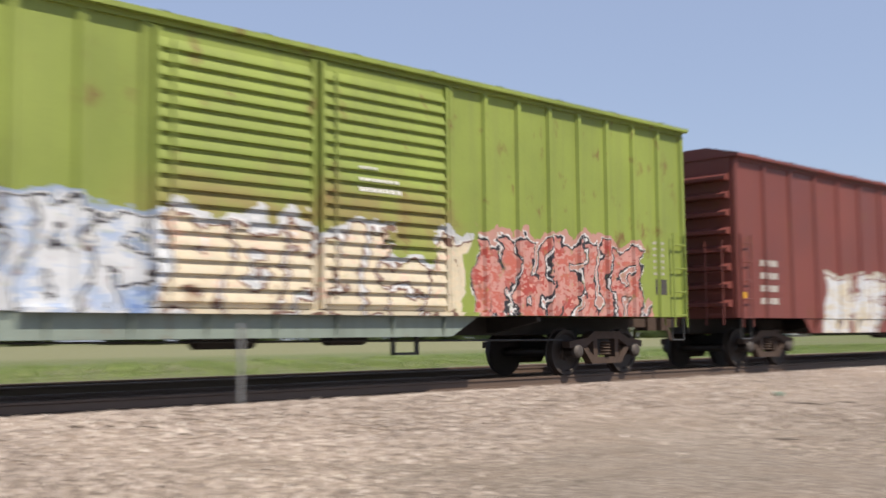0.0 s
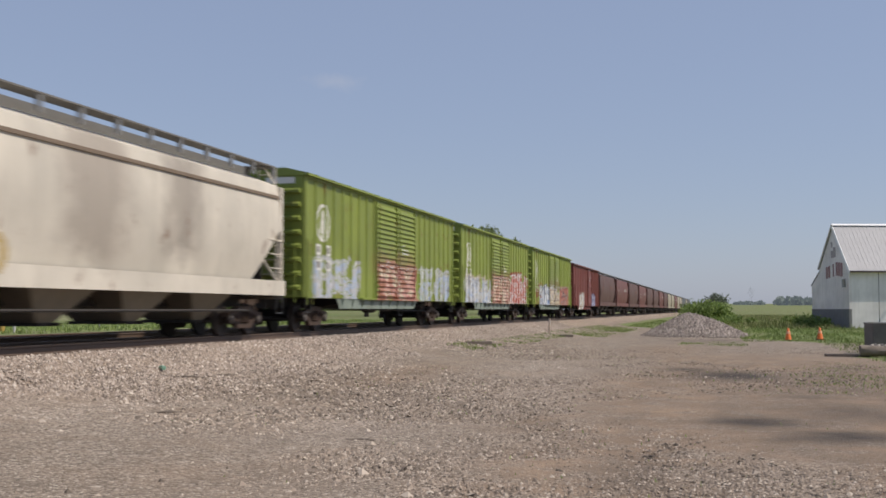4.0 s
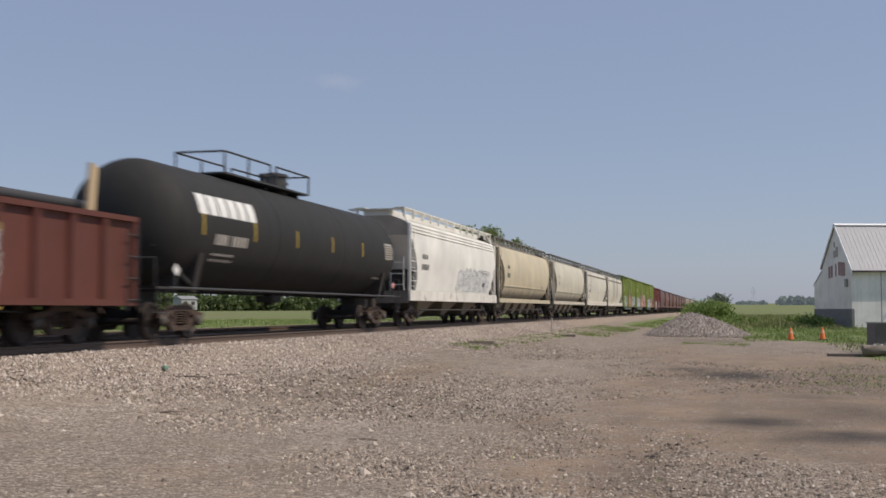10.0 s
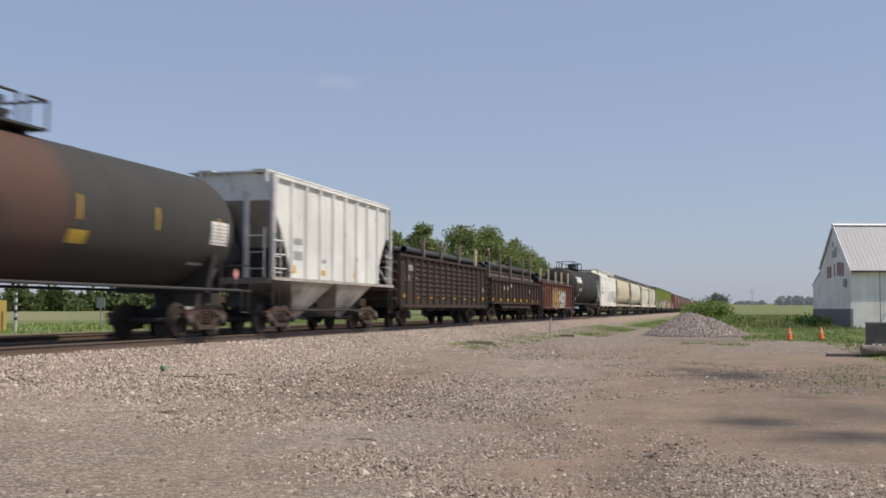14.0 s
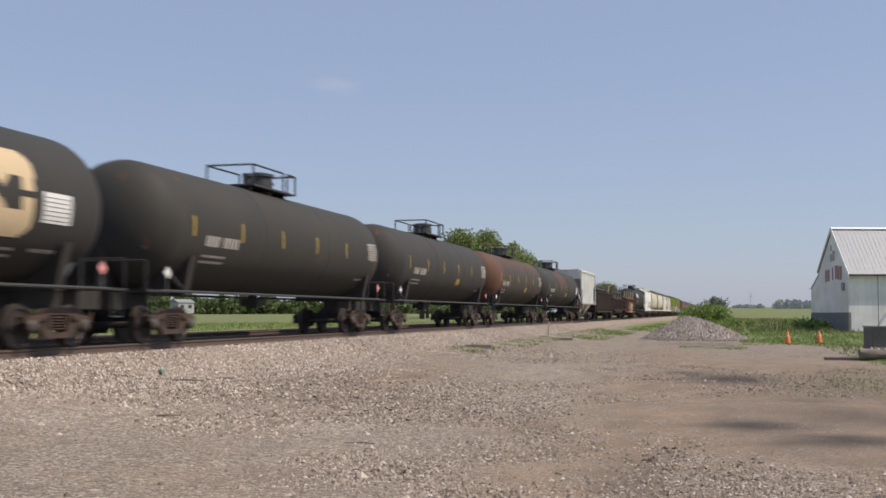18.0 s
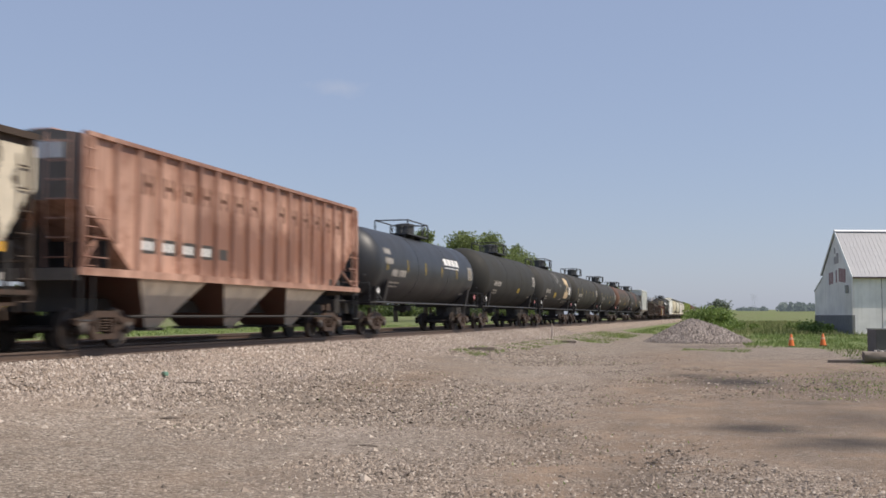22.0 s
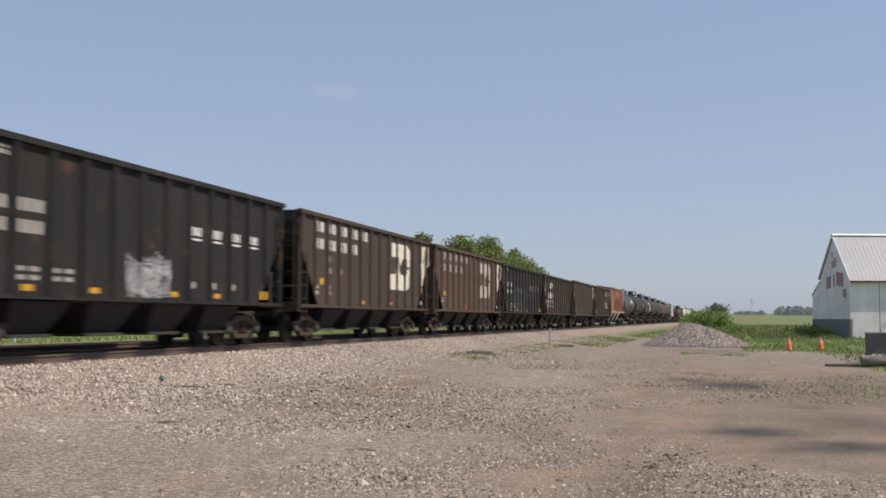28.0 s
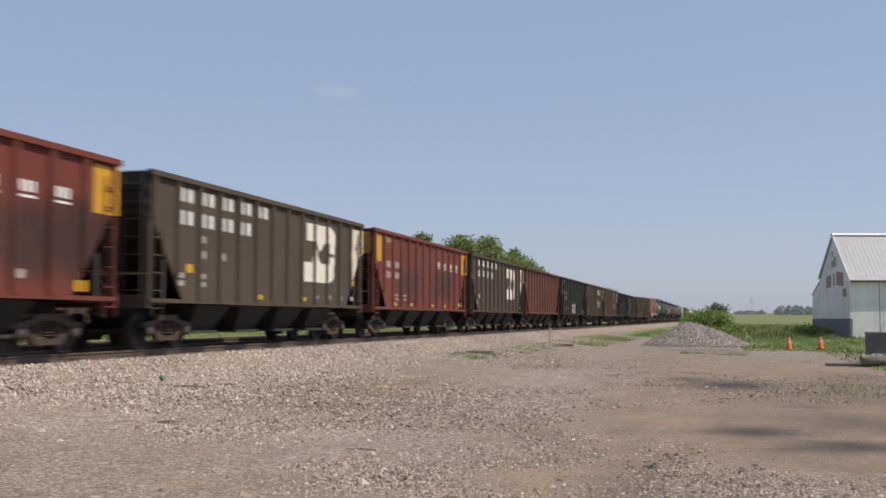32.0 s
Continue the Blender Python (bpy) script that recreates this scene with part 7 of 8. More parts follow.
def tree(x, y, tall, wide, seed, mat=None, label="leafy green tree beyond the line", n=17000, size=0.24, group="trees beyond the line"):
    rng = random.Random(seed)
    z = float(height(x, y))
    t = empty("tree", label, "tree", group, pose(x, y, z))
    trunk = Shape()
    pts = [(0, 0, -0.1, 0.028 * tall), (rng.uniform(-0.2, 0.2), rng.uniform(-0.2, 0.2), tall * 0.3, 0.02 * tall), (rng.uniform(-0.4, 0.4), rng.uniform(-0.4, 0.4), tall * 0.65, 0.009 * tall)]
    for p, q in zip(pts, pts[1:]):
        trunk.rod(p[:3], q[:3], p[3], 8, q[3])
    part("trunk", trunk, M_BARK, t)
    blobs = []
    for k in range(12):
        a = k * 2.4 + rng.uniform(-0.4, 0.4)
        zz = tall * rng.uniform(0.30, 0.80)
        rr = wide / 2 * (0.72 if zz < tall * 0.62 else 0.45) * rng.uniform(0.5, 1.0)
        e = (rr * math.cos(a), rr * math.sin(a), zz)
        part("limb", Shape().rod(pts[1][:3] if zz < tall * 0.6 else pts[2][:3], e, 0.008 * tall, 6, 0.003 * tall), M_BARK, t)
        for _ in range(3):
            o = wide * 0.15
            blobs.append((e[0] + rng.uniform(-o, o), e[1] + rng.uniform(-o, o), min(tall * 0.90, e[2] + rng.uniform(-o, o * 1.2)), wide * rng.uniform(0.14, 0.25)))
    blobs += [(rng.uniform(-0.1, 0.1) * wide, rng.uniform(-0.1, 0.1) * wide, tall * rng.uniform(0.82, 0.95), wide * rng.uniform(0.06, 0.12)) for _ in range(4)]
    leaves("crown", mat or M_LEAF, t, blobs, n, size, seed)
    return t


def bush(x, y, tall, wide, seed, mat=None, n=700, size=0.16):
    rng = random.Random(seed)
    b = empty("bush", "rank green bush beside the line", "bush", "bushes beside the line", pose(x, y, float(height(x, y))))
    blobs = [(rng.uniform(-0.35, 0.35) * wide, rng.uniform(-0.35, 0.35) * wide, tall * rng.uniform(0.3, 0.68), wide * rng.uniform(0.2, 0.34)) for _ in range(7)]
    for q in blobs[:4]:
        part("stem", Shape().rod((0, 0, -0.05), q[:3], 0.03, 5, 0.012), M_BARK, b)
    leaves("foliage", mat or M_BUSH, b, blobs, n, size, seed)


def woods():
    for i, (x, y, tall, wide) in enumerate(((-42, 128, 10.6, 5.5), (-44, 146, 12.0, 6.0), (-42, 154, 14.0, 7.5), (-42, 180, 15.0, 9.0), (-41, 190, 16.4, 9.5), (-42, 206, 16.2, 10.0), (-42, 222, 15.8, 9.5), (-42, 236, 15.2, 9.5), (-42, 256, 13.6, 8.5), (-42, 278, 12.0, 8), (-42, 305, 10.5, 8), (-42, 385, 11.0, 9.0), (-42, 436, 12.4, 11.0), (-42, 480, 11.0, 9.0), (-46, 172, 10, 7))):
        tree(x, y, tall, wide, 20 + i)
    tree(-2.0, 300, 5.4, 6.4, 61, M_FARLEAF, "round dark tree by the far end of the line", 1800, 0.3, "far trees")
    rng = random.Random(9)
    for i in range(26):
        y = rng.uniform(135, 275)
        k = rng.uniform(-0.027, -0.003)
        bush(k * y + 0.2, y, rng.uniform(1.4, 3.0) * (1.25 if y > 200 else 1), rng.uniform(2.4, 4.6), 100 + i)
    for i in range(6):
        y = rng.uniform(112, 165)
        bush(rng.uniform(-0.004, 0.008) * y, y, rng.uniform(0.5, 0.9), rng.uniform(1.6, 2.8), 130 + i, None, 600, 0.13)
    for i, (x, y, tall, wide) in enumerate(((7.6, 108, 0.9, 2.6), (8.0, 104, 0.8, 2.0), (8.8, 101.5, 0.8, 1.6))):
        bush(x, y, tall, wide, 190 + i, None, 500, 0.13)
    for i in range(7):
        y = rng.uniform(88, 130)
        bush(rng.uniform(-0.6, 9), y, rng.uniform(0.35, 0.7), rng.uniform(1.0, 2.2), 160 + i, None, 350, 0.12)
    blobs = []
    for k in range(240):
        u = rng.uniform(0.046, 0.42)
        y = rng.uniform(1000, 1150)
        blobs.append((u * y, y, 5.2 + rng.uniform(0.3, 4.6), rng.uniform(3, 4.6)))
    for k in range(40):
        u = rng.uniform(0.011, 0.034)
        y = rng.uniform(1300, 1450)
        blobs.append((u * y, y, 7.2 + rng.uniform(-1, 1.2), rng.uniform(2.4, 3.6)))
    hedge = []
    for k in range(760):
        y = rng.uniform(15, 640)
        hedge.append((-104 + rng.uniform(-4, 4), y, 1.2 + rng.uniform(0.2, 3.0), rng.uniform(1.1, 1.9)))
    tagged(leaves("far_hedge", leaf_mat("hedge_leaves", (0.055, 0.082, 0.028), (0.11, 0.145, 0.05)), None, hedge, 60000, 0.62, 78), "dark hedge along the far side of the meadow", "hedge", kind="stuff")
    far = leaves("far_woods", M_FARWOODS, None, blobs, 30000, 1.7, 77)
    tagged(far, "line of woods on the horizon, haze put in as a faint glow", "woods", kind="stuff")
    for x, y in ((24, 1000), (29, 1150)):
        s = empty("power_pylon", "thin grey lattice pylon on the horizon", "pylon", "pylons on the horizon", pose(x, y, float(height(x, y))))
        for dx in (-1.2, 1.2):
            for dy in (-1.2, 1.2):
                part("leg", Shape().rod((dx, dy, 0), (dx * 0.2, dy * 0.2, 16), 0.035, 4), M_GALV, s)
        for z in (14, 17):
            part("cross_arm", Shape().box(-3.2, 3.2, -0.05, 0.05, z - 2.5, z - 2.42), M_GALV, s)


woods()


def tufts(name, spots, n, tall, seed, label, material=None):
    """Grass blades over stretches (x0, x1, y0, y1), in one mesh."""
    rng = np.random.default_rng(seed)
    area = np.array([(b - a) * (d - c) * w for a, b, c, d, w in spots])
    pick = rng.choice(len(spots), n, p=area / area.sum())
    q = np.array(spots)[pick]
    x = q[:, 0] + (q[:, 1] - q[:, 0]) * rng.random(n)
    y = q[:, 2] + (q[:, 3] - q[:, 2]) * rng.random(n)
    clump = np.sin(x * 2.3 + 1.1 * np.sin(y * 1.7)) + np.sin(y * 1.9 + x)
    keep = rng.random(n) < np.clip(0.55 + 0.4 * clump, 0.05, 1)
    x, y = x[keep], y[keep]
    m = len(x)
    a = rng.uniform(0, 2 * np.pi, m)
    hh = tall * rng.uniform(0.4, 1.3, m)
    w = 0.012 + 0.06 * hh
    z = height(x, y) - 0.02
    ca, sa = np.cos(a), np.sin(a)
    lx, ly = rng.normal(0, 0.35, m) * hh, rng.normal(0, 0.35, m) * hh
    v = np.stack([np.stack([x - ca * w, y - sa * w, z], 1), np.stack([x + ca * w, y + sa * w, z], 1), np.stack([x + lx, y + ly, z + hh], 1)], 1)
    me = bpy.data.meshes.new(name)
    me.from_pydata(v.reshape(-1, 3).tolist(), [], np.arange(m * 3).reshape(m, 3).tolist())
    me.materials.append(material or M_GRASS)
    return tagged(new(name, me), label, "grass", kind="stuff")


tufts("meadow_grass", [(-40, -25.4, 4, 90, 1.0), (-29, -25.4, 90, 200, 0.4)], 52000, 0.17, 11, "lush green grass beyond the line")
tufts("rank_grass", [(-1.0, 11, 96, 190, 1.0), (11, 26, 118, 190, 0.4)], 36000, 0.42, 16, "tall rough grass in the field", M_RANK)
tufts("yard_grass", [(1.0, 12, 58, 100, 1.0), (4.6, 12, 36, 58, 0.7), (-8, 12, 92, 150, 0.6)], 80000, 0.15, 12, "green grass at the yard's edge")
tufts("bank_weeds", [(-9.6, -8.2, 37, 44, 1.0), (-9.4, -7.9, 45, 60, 0.8), (-9.6, -6.4, 62, 90, 0.6), (-2.0, 1.2, 52, 57, 0.4)], 17000, 0.10, 13, "low green weeds on the gravel")
tufts("yard_weeds", [(-7.5, 4, 9, 40, 1.0), (1.6, 5.0, 23, 38, 12.0), (0.5, 3.5, 12, 24, 1.5)], 5200, 0.05, 14, "scattered small weeds on the gravel")


def gravel_pile():
    rng = np.random.default_rng(8)
    s = Shape()
    rings = []
    for k in range(12):
        r = k / 11
        ring = []
        for i in range(40):
            a = 2 * math.pi * i / 40
            stretch = 3.75 if math.cos(a) > 0 else 2.9
            zz = 1.42 * max(0, 1 - r ** 1.35) * (1 - 0.25 * max(0, -math.cos(a)) * r) + float(rng.normal(0, 0.03)) * (0 < r < 1)
            ring.append((r * stretch * math.cos(a) + 0.001 * i * (k == 0), r * 3.4 * math.sin(a), zz - 0.06 * (k == 11)))
        rings.append(ring)
    s.loft(rings[::-1], False)
    pile = solid("rock_mound", s, M_PILE, "heap of grey crushed rock at the yard's edge", "gravel pile", at=(-2.1, 70.5, 0))
    n = 9000
    a, r = rng.uniform(0, 2 * np.pi, n), np.sqrt(rng.random(n))
    stretch = np.where(np.cos(a) > 0, 3.75, 2.9)
    z = 1.42 * (1 - r ** 1.35) * (1 - 0.25 * np.clip(-np.cos(a), 0, 1) * r)
    rocks = scattered("rock_cover", M_PILE, np.stack([r * stretch * np.cos(a), r * 3.4 * np.sin(a), z + 0.01], 1), rng.gamma(5, 0.010, n) + 0.015, 0.8, 3, "grey crushed rock")
    rocks.parent = pile
    for key in ("category",):
        del rocks[key]


gravel_pile()


def traffic_cone(x, y):
    c = empty("traffic_cone", "orange traffic cone with a dark base in grass", "traffic cone", "cones in the grass", pose(x, y, float(height(x, y)) + 0.01))
    part("base", Shape().box(-0.2, 0.2, -0.2, 0.2, 0, 0.05, 0.03), M_CONEBASE, c)
    part("body", Shape().lathe([(0.05, 0.175), (0.1, 0.16), (0.65, 0.05), (0.67, 0.03)], "z", 16), M_CONE, c)
    part("band", Shape().lathe([(0.36, 0.108), (0.37, 0.114), (0.48, 0.090), (0.49, 0.084)], "z", 16), M_CONEBAND, c)


M_CONE = plain("cone_orange", (0.75, 0.17, 0.03), 0.5, 0.1, 6)
M_CONEBAND = plain("cone_band", (0.75, 0.36, 0.22), 0.5, 0.1, 6)
M_CONEBASE = plain("cone_base", (0.08, 0.05, 0.03), 0.8, 0.2, 6)
traffic_cone(3.39, 61.5)
traffic_cone(5.12, 63.1)


def barn():
    """White-painted metal-roofed barn. Its own space: x along the long wall from the near corner, y into the gable's depth."""
    m = pose(10.64, 100.7, 0, 0, 0, 17)
    b = empty("barn", "white weathered barn with a grey ribbed metal roof", "barn", at=m)
    wall = car_paint("barn_white", (0.86, 0.84, 0.81), dirt=(0.45, 0.42, 0.38), dirty=0.25)
    gable = car_paint("barn_gable_white", (0.84, 0.80, 0.765), dirt=(0.40, 0.37, 0.34), dirty=0.4)
    base = plain("barn_block_base", (0.20, 0.20, 0.20), 0.9, 0.25, 3)
    roofm = plain("barn_roof_steel", (0.36, 0.36, 0.38), 0.55, 0.08, 1.5, 0.0)
    trim = plain("barn_trim", (0.82, 0.82, 0.82), 0.5, 0.05, 4)
    sign = plain("faded_sign", (0.36, 0.22, 0.22), 0.8, 0.3, 4)
    loft = plain("worn_marks", (0.40, 0.36, 0.36), 0.8, 0.3, 3)
    dark = plain("barn_dark_opening", (0.07, 0.045, 0.04), 0.9, 0.2, 4)
    L, D, E, R = 17.0, 6.5, 5.3, 9.1
    part("gable_wall", Shape().prism([(0, 1.7), (D, 1.7), (D, E), (D / 2, R), (0, E)], "x", 0, 0.2), gable, b)
    part("gable_base", Shape().box(-0.04, 0.2, 0, D + 1.9, -0.1, 1.7), base, b)
    part("gable_wall", Shape().prism([(0, -0.1), (D, -0.1), (D, E), (D / 2, R), (0, E)], "x", L - 0.2, L), gable, b)
    part("long_wall", Shape().box(0.2, 5.0, 0, 0.2, -0.1, E), wall, b)
    part("long_wall", Shape().box(5.0, 8.2, 0, 0.2, -0.1, 4.0), wall, b)
    part("long_wall", Shape().box(8.2, L - 0.2, 0, 0.2, -0.1, E), wall, b)
    part("opening_board", Shape().box(5.0, 8.2, 0.06, 0.16, 4.0, E), dark, b)
    part("long_wall", Shape().box(0.2, L - 0.2, D - 0.2, D, -0.1, E), wall, b)
    for x in (2.6, 5.0, 8.2, 10.6, 13.0, 15.4):
        part("wall_joint", Shape().box(x - 0.02, x + 0.02, -0.012, -0.002, 0.0, E - 0.3), dark, b)
    part("lean_to", Shape().prism([(D, 1.7), (D + 1.9, 1.7), (D + 1.9, 3.9), (D, 5.1)], "x", 0.0, 9.0), gable, b)
    part("lean_to_roof", Shape().prism([(D, 5.12), (D + 2.0, 3.86), (D + 2.0, 3.92), (D, 5.18)], "x", -0.06, 9.2), roofm, b)
    for s in (0, 1):
        y0, y1 = (-0.42, D / 2) if s == 0 else (D / 2, D + 0.08)
        z0, z1 = (E - 0.40, R + 0.05) if s == 0 else (R + 0.05, E + 0.02)
        part("roof_slope", Shape().prism([(y0, z0), (y1, z1), (y1, z1 + 0.1), (y0, z0 + 0.1)], "x", -0.1, L + 0.3), roofm, b)
        for k in range(46):
            x = 0.0 + k * 0.37
            part("roof_seam", Shape().prism([(y0, z0 + 0.101), (y1, z1 + 0.101), (y1, z1 + 0.125), (y0, z0 + 0.125)], "x", x, x + 0.04), roofm, b)
        part("barge_board", Shape().prism([(y0, z0 - (0.28 if s == 0 else 0.02)), (y1, z1 - (0.28 if s == 0 else 0.02)), (y1, z1 + 0.17), (y0, z0 + 0.17)], "x", -0.16, -0.101), trim if s == 0 else gable, b)
    part("ridge_cap", Shape().prism([(D / 2 - 0.25, R + 0.05), (D / 2, R + 0.22), (D / 2 + 0.25, R + 0.05)], "x", -0.16, L + 0.3), trim, b)
    part("eave_trim", Shape().box(-0.1, L + 0.3, -0.48, -0.43, E - 0.46, E - 0.34), dark, b)
    for y0, y1, z0, z1 in ((1.30, 1.72, 4.55, 5.75), (1.82, 2.24, 4.6, 5.8), (2.34, 2.74, 4.65, 5.85), (3.15, 3.42, 4.6, 5.7), (4.0, 4.42, 4.5, 5.55), (4.55, 4.95, 4.45, 5.5)):
        part("sign_bar", Shape().box(-0.03, -0.004, y0, y1, z0, z1), sign, b, "faded red painted lettering")
    for y0, y1, z0, z1 in ((2.75, 3.25, 6.3, 7.2), (3.3, 3.75, 6.25, 6.9), (3.4, 3.7, 7.2, 7.7)):
        part("sign_patch", Shape().box(-0.03, -0.004, y0, y1, z0, z1), loft, b, "worn grey painted marks high on the gable")
    part("wall_lamp", Shape().box(-0.25, -0.002, 0.7, 1.0, 3.6, 4.3, 0.05), M_GALV, b)
    for x in (5.2, 11.0):
        part("porch_post", Shape().box(x - 0.09, x + 0.09, -1.6, -1.42, 0, 4.3), M_IRON, b)
    part("porch_rail", Shape().box(5.29, 10.91, -1.55, -1.47, 1.4, 1.5), M_IRON, b)
    part("porch_beam", Shape().box(5.0, 11.2, -1.6, -1.42, 4.3, 4.5).box(5.1, 5.28, -1.42, 0, 4.3, 4.42).box(10.92, 11.1, -1.42, 0, 4.3, 4.42), M_IRON, b)


barn()


def junk():
    conc = plain("dark_concrete", (0.14, 0.13, 0.12), 0.9, 0.3, 3)
    wood = plain("rotten_timber", (0.20, 0.165, 0.135), 0.9, 0.35, 6)
    z = lambda x, y: float(height(x, y))
    trough = Shape().box(-0.1, 4.4, -0.7, -0.58, 0, 1.15, 0.02).box(-0.1, 4.4, 0.58, 0.7, 0, 1.15, 0.02).box(-0.1, 0.02, -0.58, 0.58, 0, 1.15).box(4.28, 4.4, -0.58, 0.58, 0, 1.15).box(0.02, 4.28, -0.58, 0.58, 0, 0.15)
    rim = Shape().box(-0.13, 4.43, -0.73, -0.56, 1.152, 1.19, 0.02).box(-0.13, 4.43, 0.56, 0.73, 1.152, 1.19, 0.02)
    tank = empty("concrete_trough", "long dark concrete trough with a paler rim on grass", "trough", at=pose(5.42, 44.2, -0.02, 0, 0, 6))
    part("body", trough, conc, tank)
    part("rim", rim, plain("pale_concrete", (0.33, 0.31, 0.29), 0.9, 0.25, 4), tank)
    rng = random.Random(3)
    log = Shape()
    rings = []
    for k in range(9):
        y = -0.68 + 1.36 * k / 8
        rings.append([(y + rng.uniform(-0.02, 0.02), (0.21 + 0.025 * math.sin(3 * a + k)) * math.cos(a), 0.20 + (0.19 + rng.uniform(-0.015, 0.015)) * math.sin(a)) for a in [2 * math.pi * i / 14 for i in range(14)]])
    log.loft(rings)
    solid("fallen_log", log, wood, "thick rough fallen log lying before the trough", "log", at=pose(5.32, 41.0, z(5.3, 41.0) + 0.02, 0, 0, 4))
    for k, (x, y, a, b, turn) in enumerate(((4.25, 41.2, 0.75, 0.20, 3), (4.75, 41.6, 0.55, 0.16, -8), (5.9, 40.9, 0.35, 0.2, 12))):
        solid("old_board", Shape().box(-a, a, -b, b, 0, 0.10, 0.03), wood, "rotten grey board lying flat on the gravel", "board", "boards by the log", at=pose(x, y, z(x, y), 0, 0, turn))
    for k in range(6):
        w = rng.uniform(0.07, 0.13)
        stone = Shape().loft([[(q * w * math.cos(a), q * w * 0.8 * math.sin(a), h * w) for a in [math.pi * i / 3 for i in range(6)]] for q, h in ((0.7, 0.0), (1.0, 0.3), (0.75, 0.75), (0.3, 0.95))])
        solid("field_stone", stone, conc if k % 2 else M_PALESTONE, "pale field stone on the log pile", "stone", "stones by the log", at=pose(5.05 + 0.11 * k, 41.0 + rng.uniform(-0.06, 0.06), z(5.3, 41) + 0.37, 0, 0, rng.uniform(0, 180)))
    solid("timber_beam", Shape().box(-0.5, 0.5, -0.1, 0.1, 0, 0.12, 0.02), wood, "short old tie end lying among weeds", "timber", at=pose(-8.95, 40.9, z(-8.95, 40.9) + 0.0, 0, 0, 20))
    solid("timber_beam", Shape().box(-0.35, 0.35, -0.1, 0.1, 0, 0.12, 0.02), wood, "short old tie end lying on gravel", "timber", at=pose(-7.9, 57.5, z(-7.9, 57.5), 0, 0, 10))
    for x, y, n, turn in ((-9.57, 18.5, 0.42, 4), (-9.3, 19.6, 0.22, 18), (-7.6, 14.1, 0.25, 30), (-4.4, 13.2, 0.2, 0)):
        solid("dead_branch", Shape().rod((-n, 0, 0.012), (0, 0.03, 0.02), 0.012, 6, 0.016).rod((0, 0.03, 0.02), (n, -0.02, 0.015), 0.016, 6, 0.008).rod((0, 0.03, 0.02), (n * 0.5, 0.14, 0.03), 0.008, 5, 0.004), wood, "dead dark branch lying on the gravel", "branch", "branches on the gravel", at=pose(x, y, z(x, y) + 0.01, 0, 0, turn))
    solid("drink_bottle", Shape().lathe([(-0.12, 0.02), (-0.115, 0.042), (0.03, 0.045), (0.08, 0.018), (0.12, 0.016)], "y", 14), plain("bottle_green", (0.20, 0.36, 0.27), 0.3, 0.15, 9), "pale green plastic bottle lying on the ballast", "bottle", at=pose(-10.35, 19.1, z(-10.35, 19.1) + 0.06, 0, 0, 50))
    lath = plain("pale_lath", (0.72, 0.58, 0.47), 0.8, 0.15, 8)
    solid("survey_stake", Shape().prism([(-0.045, -0.2), (0.045, -0.2), (0.045, 0.80), (0.0, 0.88), (-0.045, 0.80)], "y", -0.02, 0.02), lath, "thin pale wooden stake in the bank", "stake", at=pose(-9.02, 58.8, z(-9.02, 58.8), 0, 3, 0))
    solid("marker_post", Shape().rod((0, 0, -0.3), (0, 0, 1.05), 0.028, 10).box(-0.04, 0.04, -0.01, 0.01, 0.72, 0.98), M_GALV, "thin grey steel post on the ballast shoulder", "post", at=pose(-11.75, 8.05, z(-11.75, 8.05)))
    # beyond the line, seen below the cars
    white = plain("post_white", (0.52, 0.53, 0.52), 0.6, 0.1, 2)
    house = empty("house_trailer", "low white house trailer across the meadow", "trailer", at=pose(-92, 177, z(-92, 177), 0, 0, 62))
    part("body", Shape().box(-1.7, 1.7, -1.3, 1.3, 0.3, 2.2, 0.1), plain("siding_grey_white", (0.40, 0.41, 0.40), 0.7, 0.15, 2), house)
    part("roof", Shape().prism([(-1.45, 2.2), (1.45, 2.2), (0, 2.8)], "x", -1.8, 1.8), M_GALV, house)
    part("skirt", Shape().box(-1.6, 1.6, -1.2, 1.2, -0.3, 0.3), conc, house)
    for x in (-1.2, 0.4):
        part("window", Shape().box(x, x + 0.7, -1.33, -1.305, 1.2, 1.8), M_IRON, house)
    solid("sign_post", Shape().rod((0, 0, -0.2), (0, 0, 1.5), 0.04, 8).box(-0.22, 0.22, -0.02, 0.02, 1.0, 1.5), M_GALV, "short grey sign post in the meadow", "post", at=pose(-30, 49, z(-30, 49)))
    st = empty("striped_post", "white post with dark bands beside the meadow", "post", at=pose(-27.3, 38.4, z(-27.3, 38.4)))
    part("pole", Shape().rod((0, 0, -0.2), (0, 0, 1.6), 0.06, 10), white, st)
    for k in range(4):
        part("band", Shape().lathe([(0.5 + k * 0.3, 0.058), (0.5 + k * 0.3, 0.066), (0.62 + k * 0.3, 0.066), (0.62 + k * 0.3, 0.058)], "z", 10), M_IRON, st)
    solid("equipment_box", Shape().box(-0.5, 0.5, -0.3, 0.3, 0, 1.3, 0.05), plain("box_mustard", (0.42, 0.30, 0.08), 0.6, 0.15, 4), "mustard equipment box beside the meadow", "box", at=pose(-28.4, 38.4, z(-28.4, 38.4)))


junk()


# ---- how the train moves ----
def travelled(t):
    """Metres that the train has gone forward."""
    k = (t - 16) / 16
    return t * (17.952 - 0.197 * k + 0.096 * k * k)


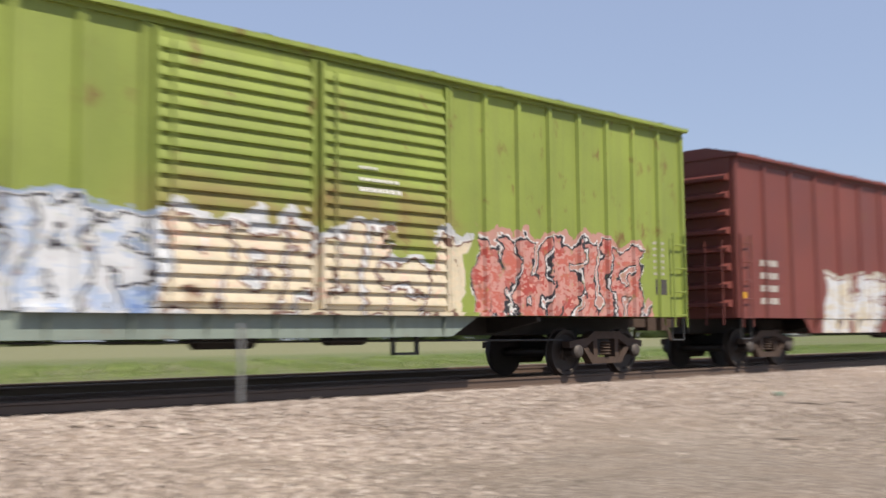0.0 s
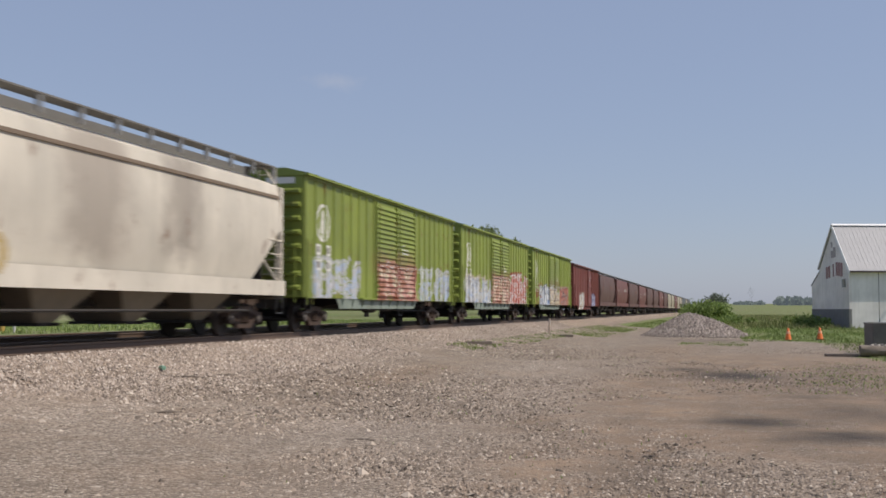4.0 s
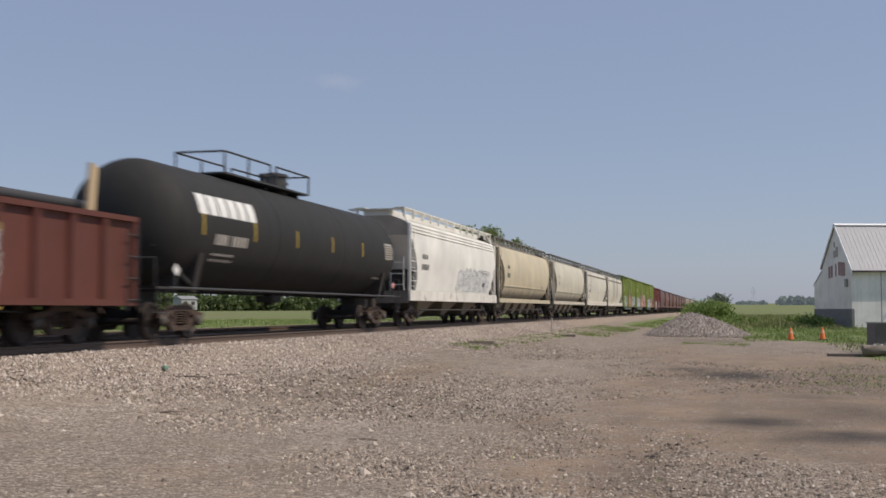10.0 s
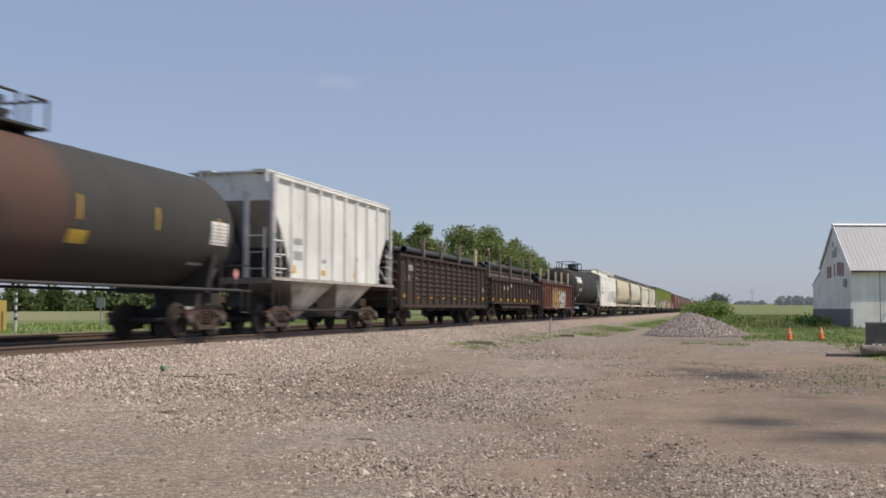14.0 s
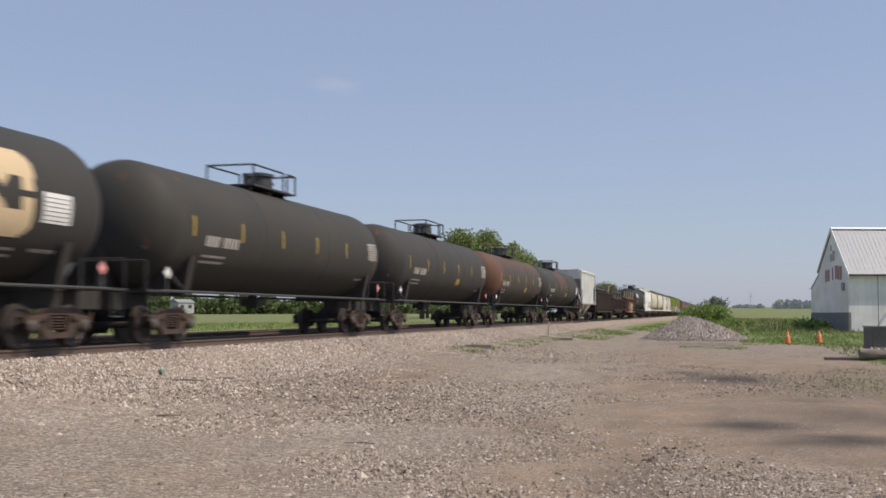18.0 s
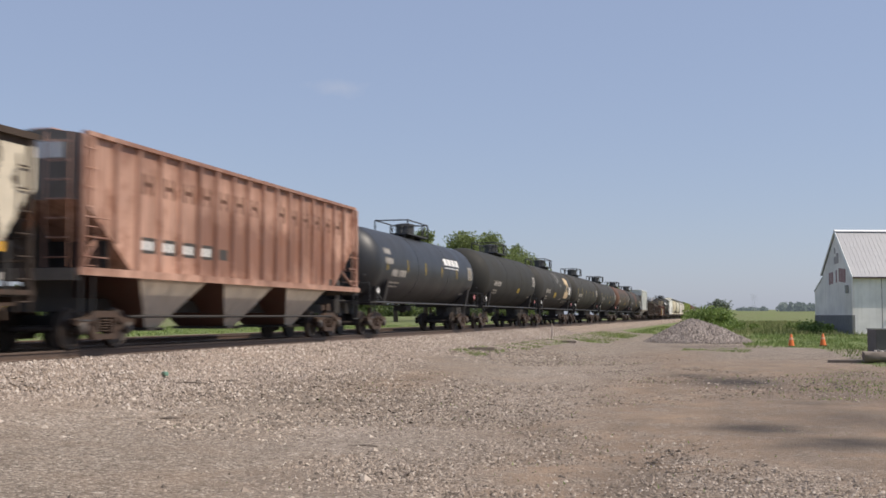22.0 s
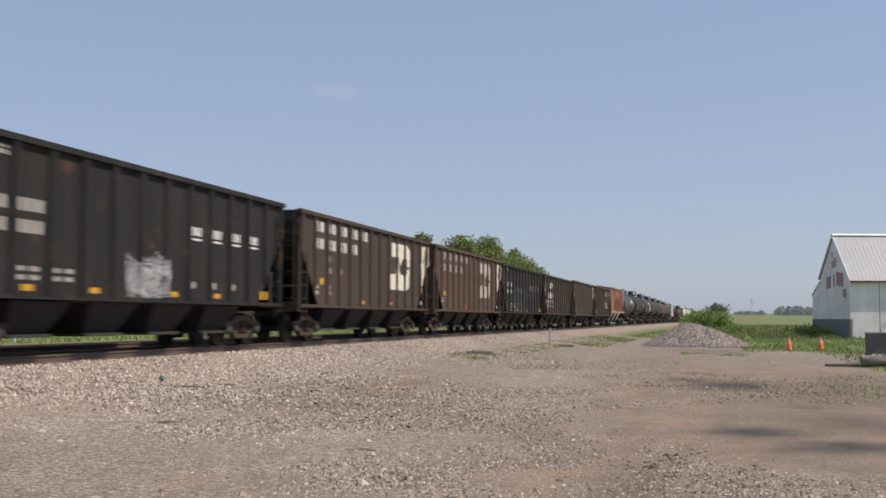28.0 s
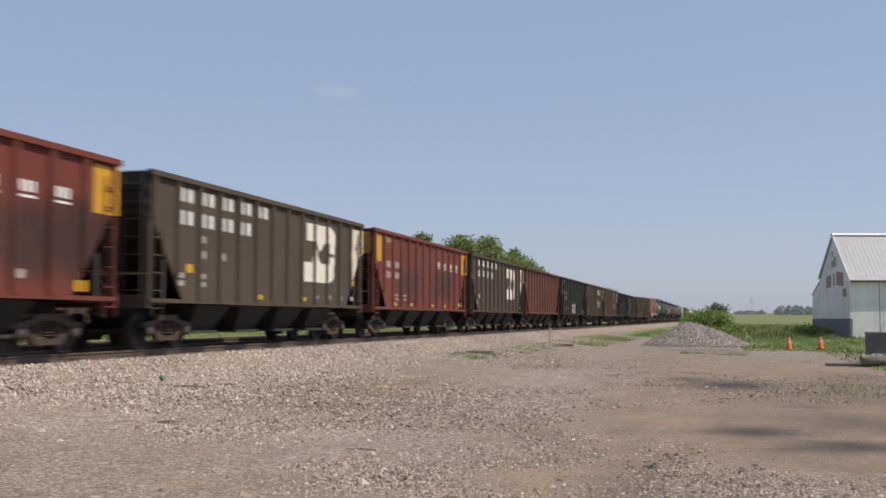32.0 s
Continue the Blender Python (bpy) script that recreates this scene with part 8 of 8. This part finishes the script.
def motions():
    beat = [2.0 * k for k in range(17)]
    for thing, y in TRAIN + LOADS:
        walk(thing, [(t, pose(TRACK_X, y + travelled(t), FRAME_Z)) for t in beat])
    # the wheels turn with the distance gone; like axles share one set of keys
    first = {}
    for ob in list(scene.objects):
        if "axle" not in ob:
            continue
        e = ob["axle"]
        if e in first:
            ob.rotation_mode = "QUATERNION"
            data = ob.animation_data_create()
            data.action = first[e].animation_data.action
            data.action_slot = first[e].animation_data.action_slot
        else:
            walk(ob, [(k / FPS, Matrix.Translation((0, e, -0.02)) @ Matrix.Rotation(-travelled(k / FPS) / 0.42, 4, "X")) for k in range(32 * FPS + 1)])
            first[e] = ob


motions()
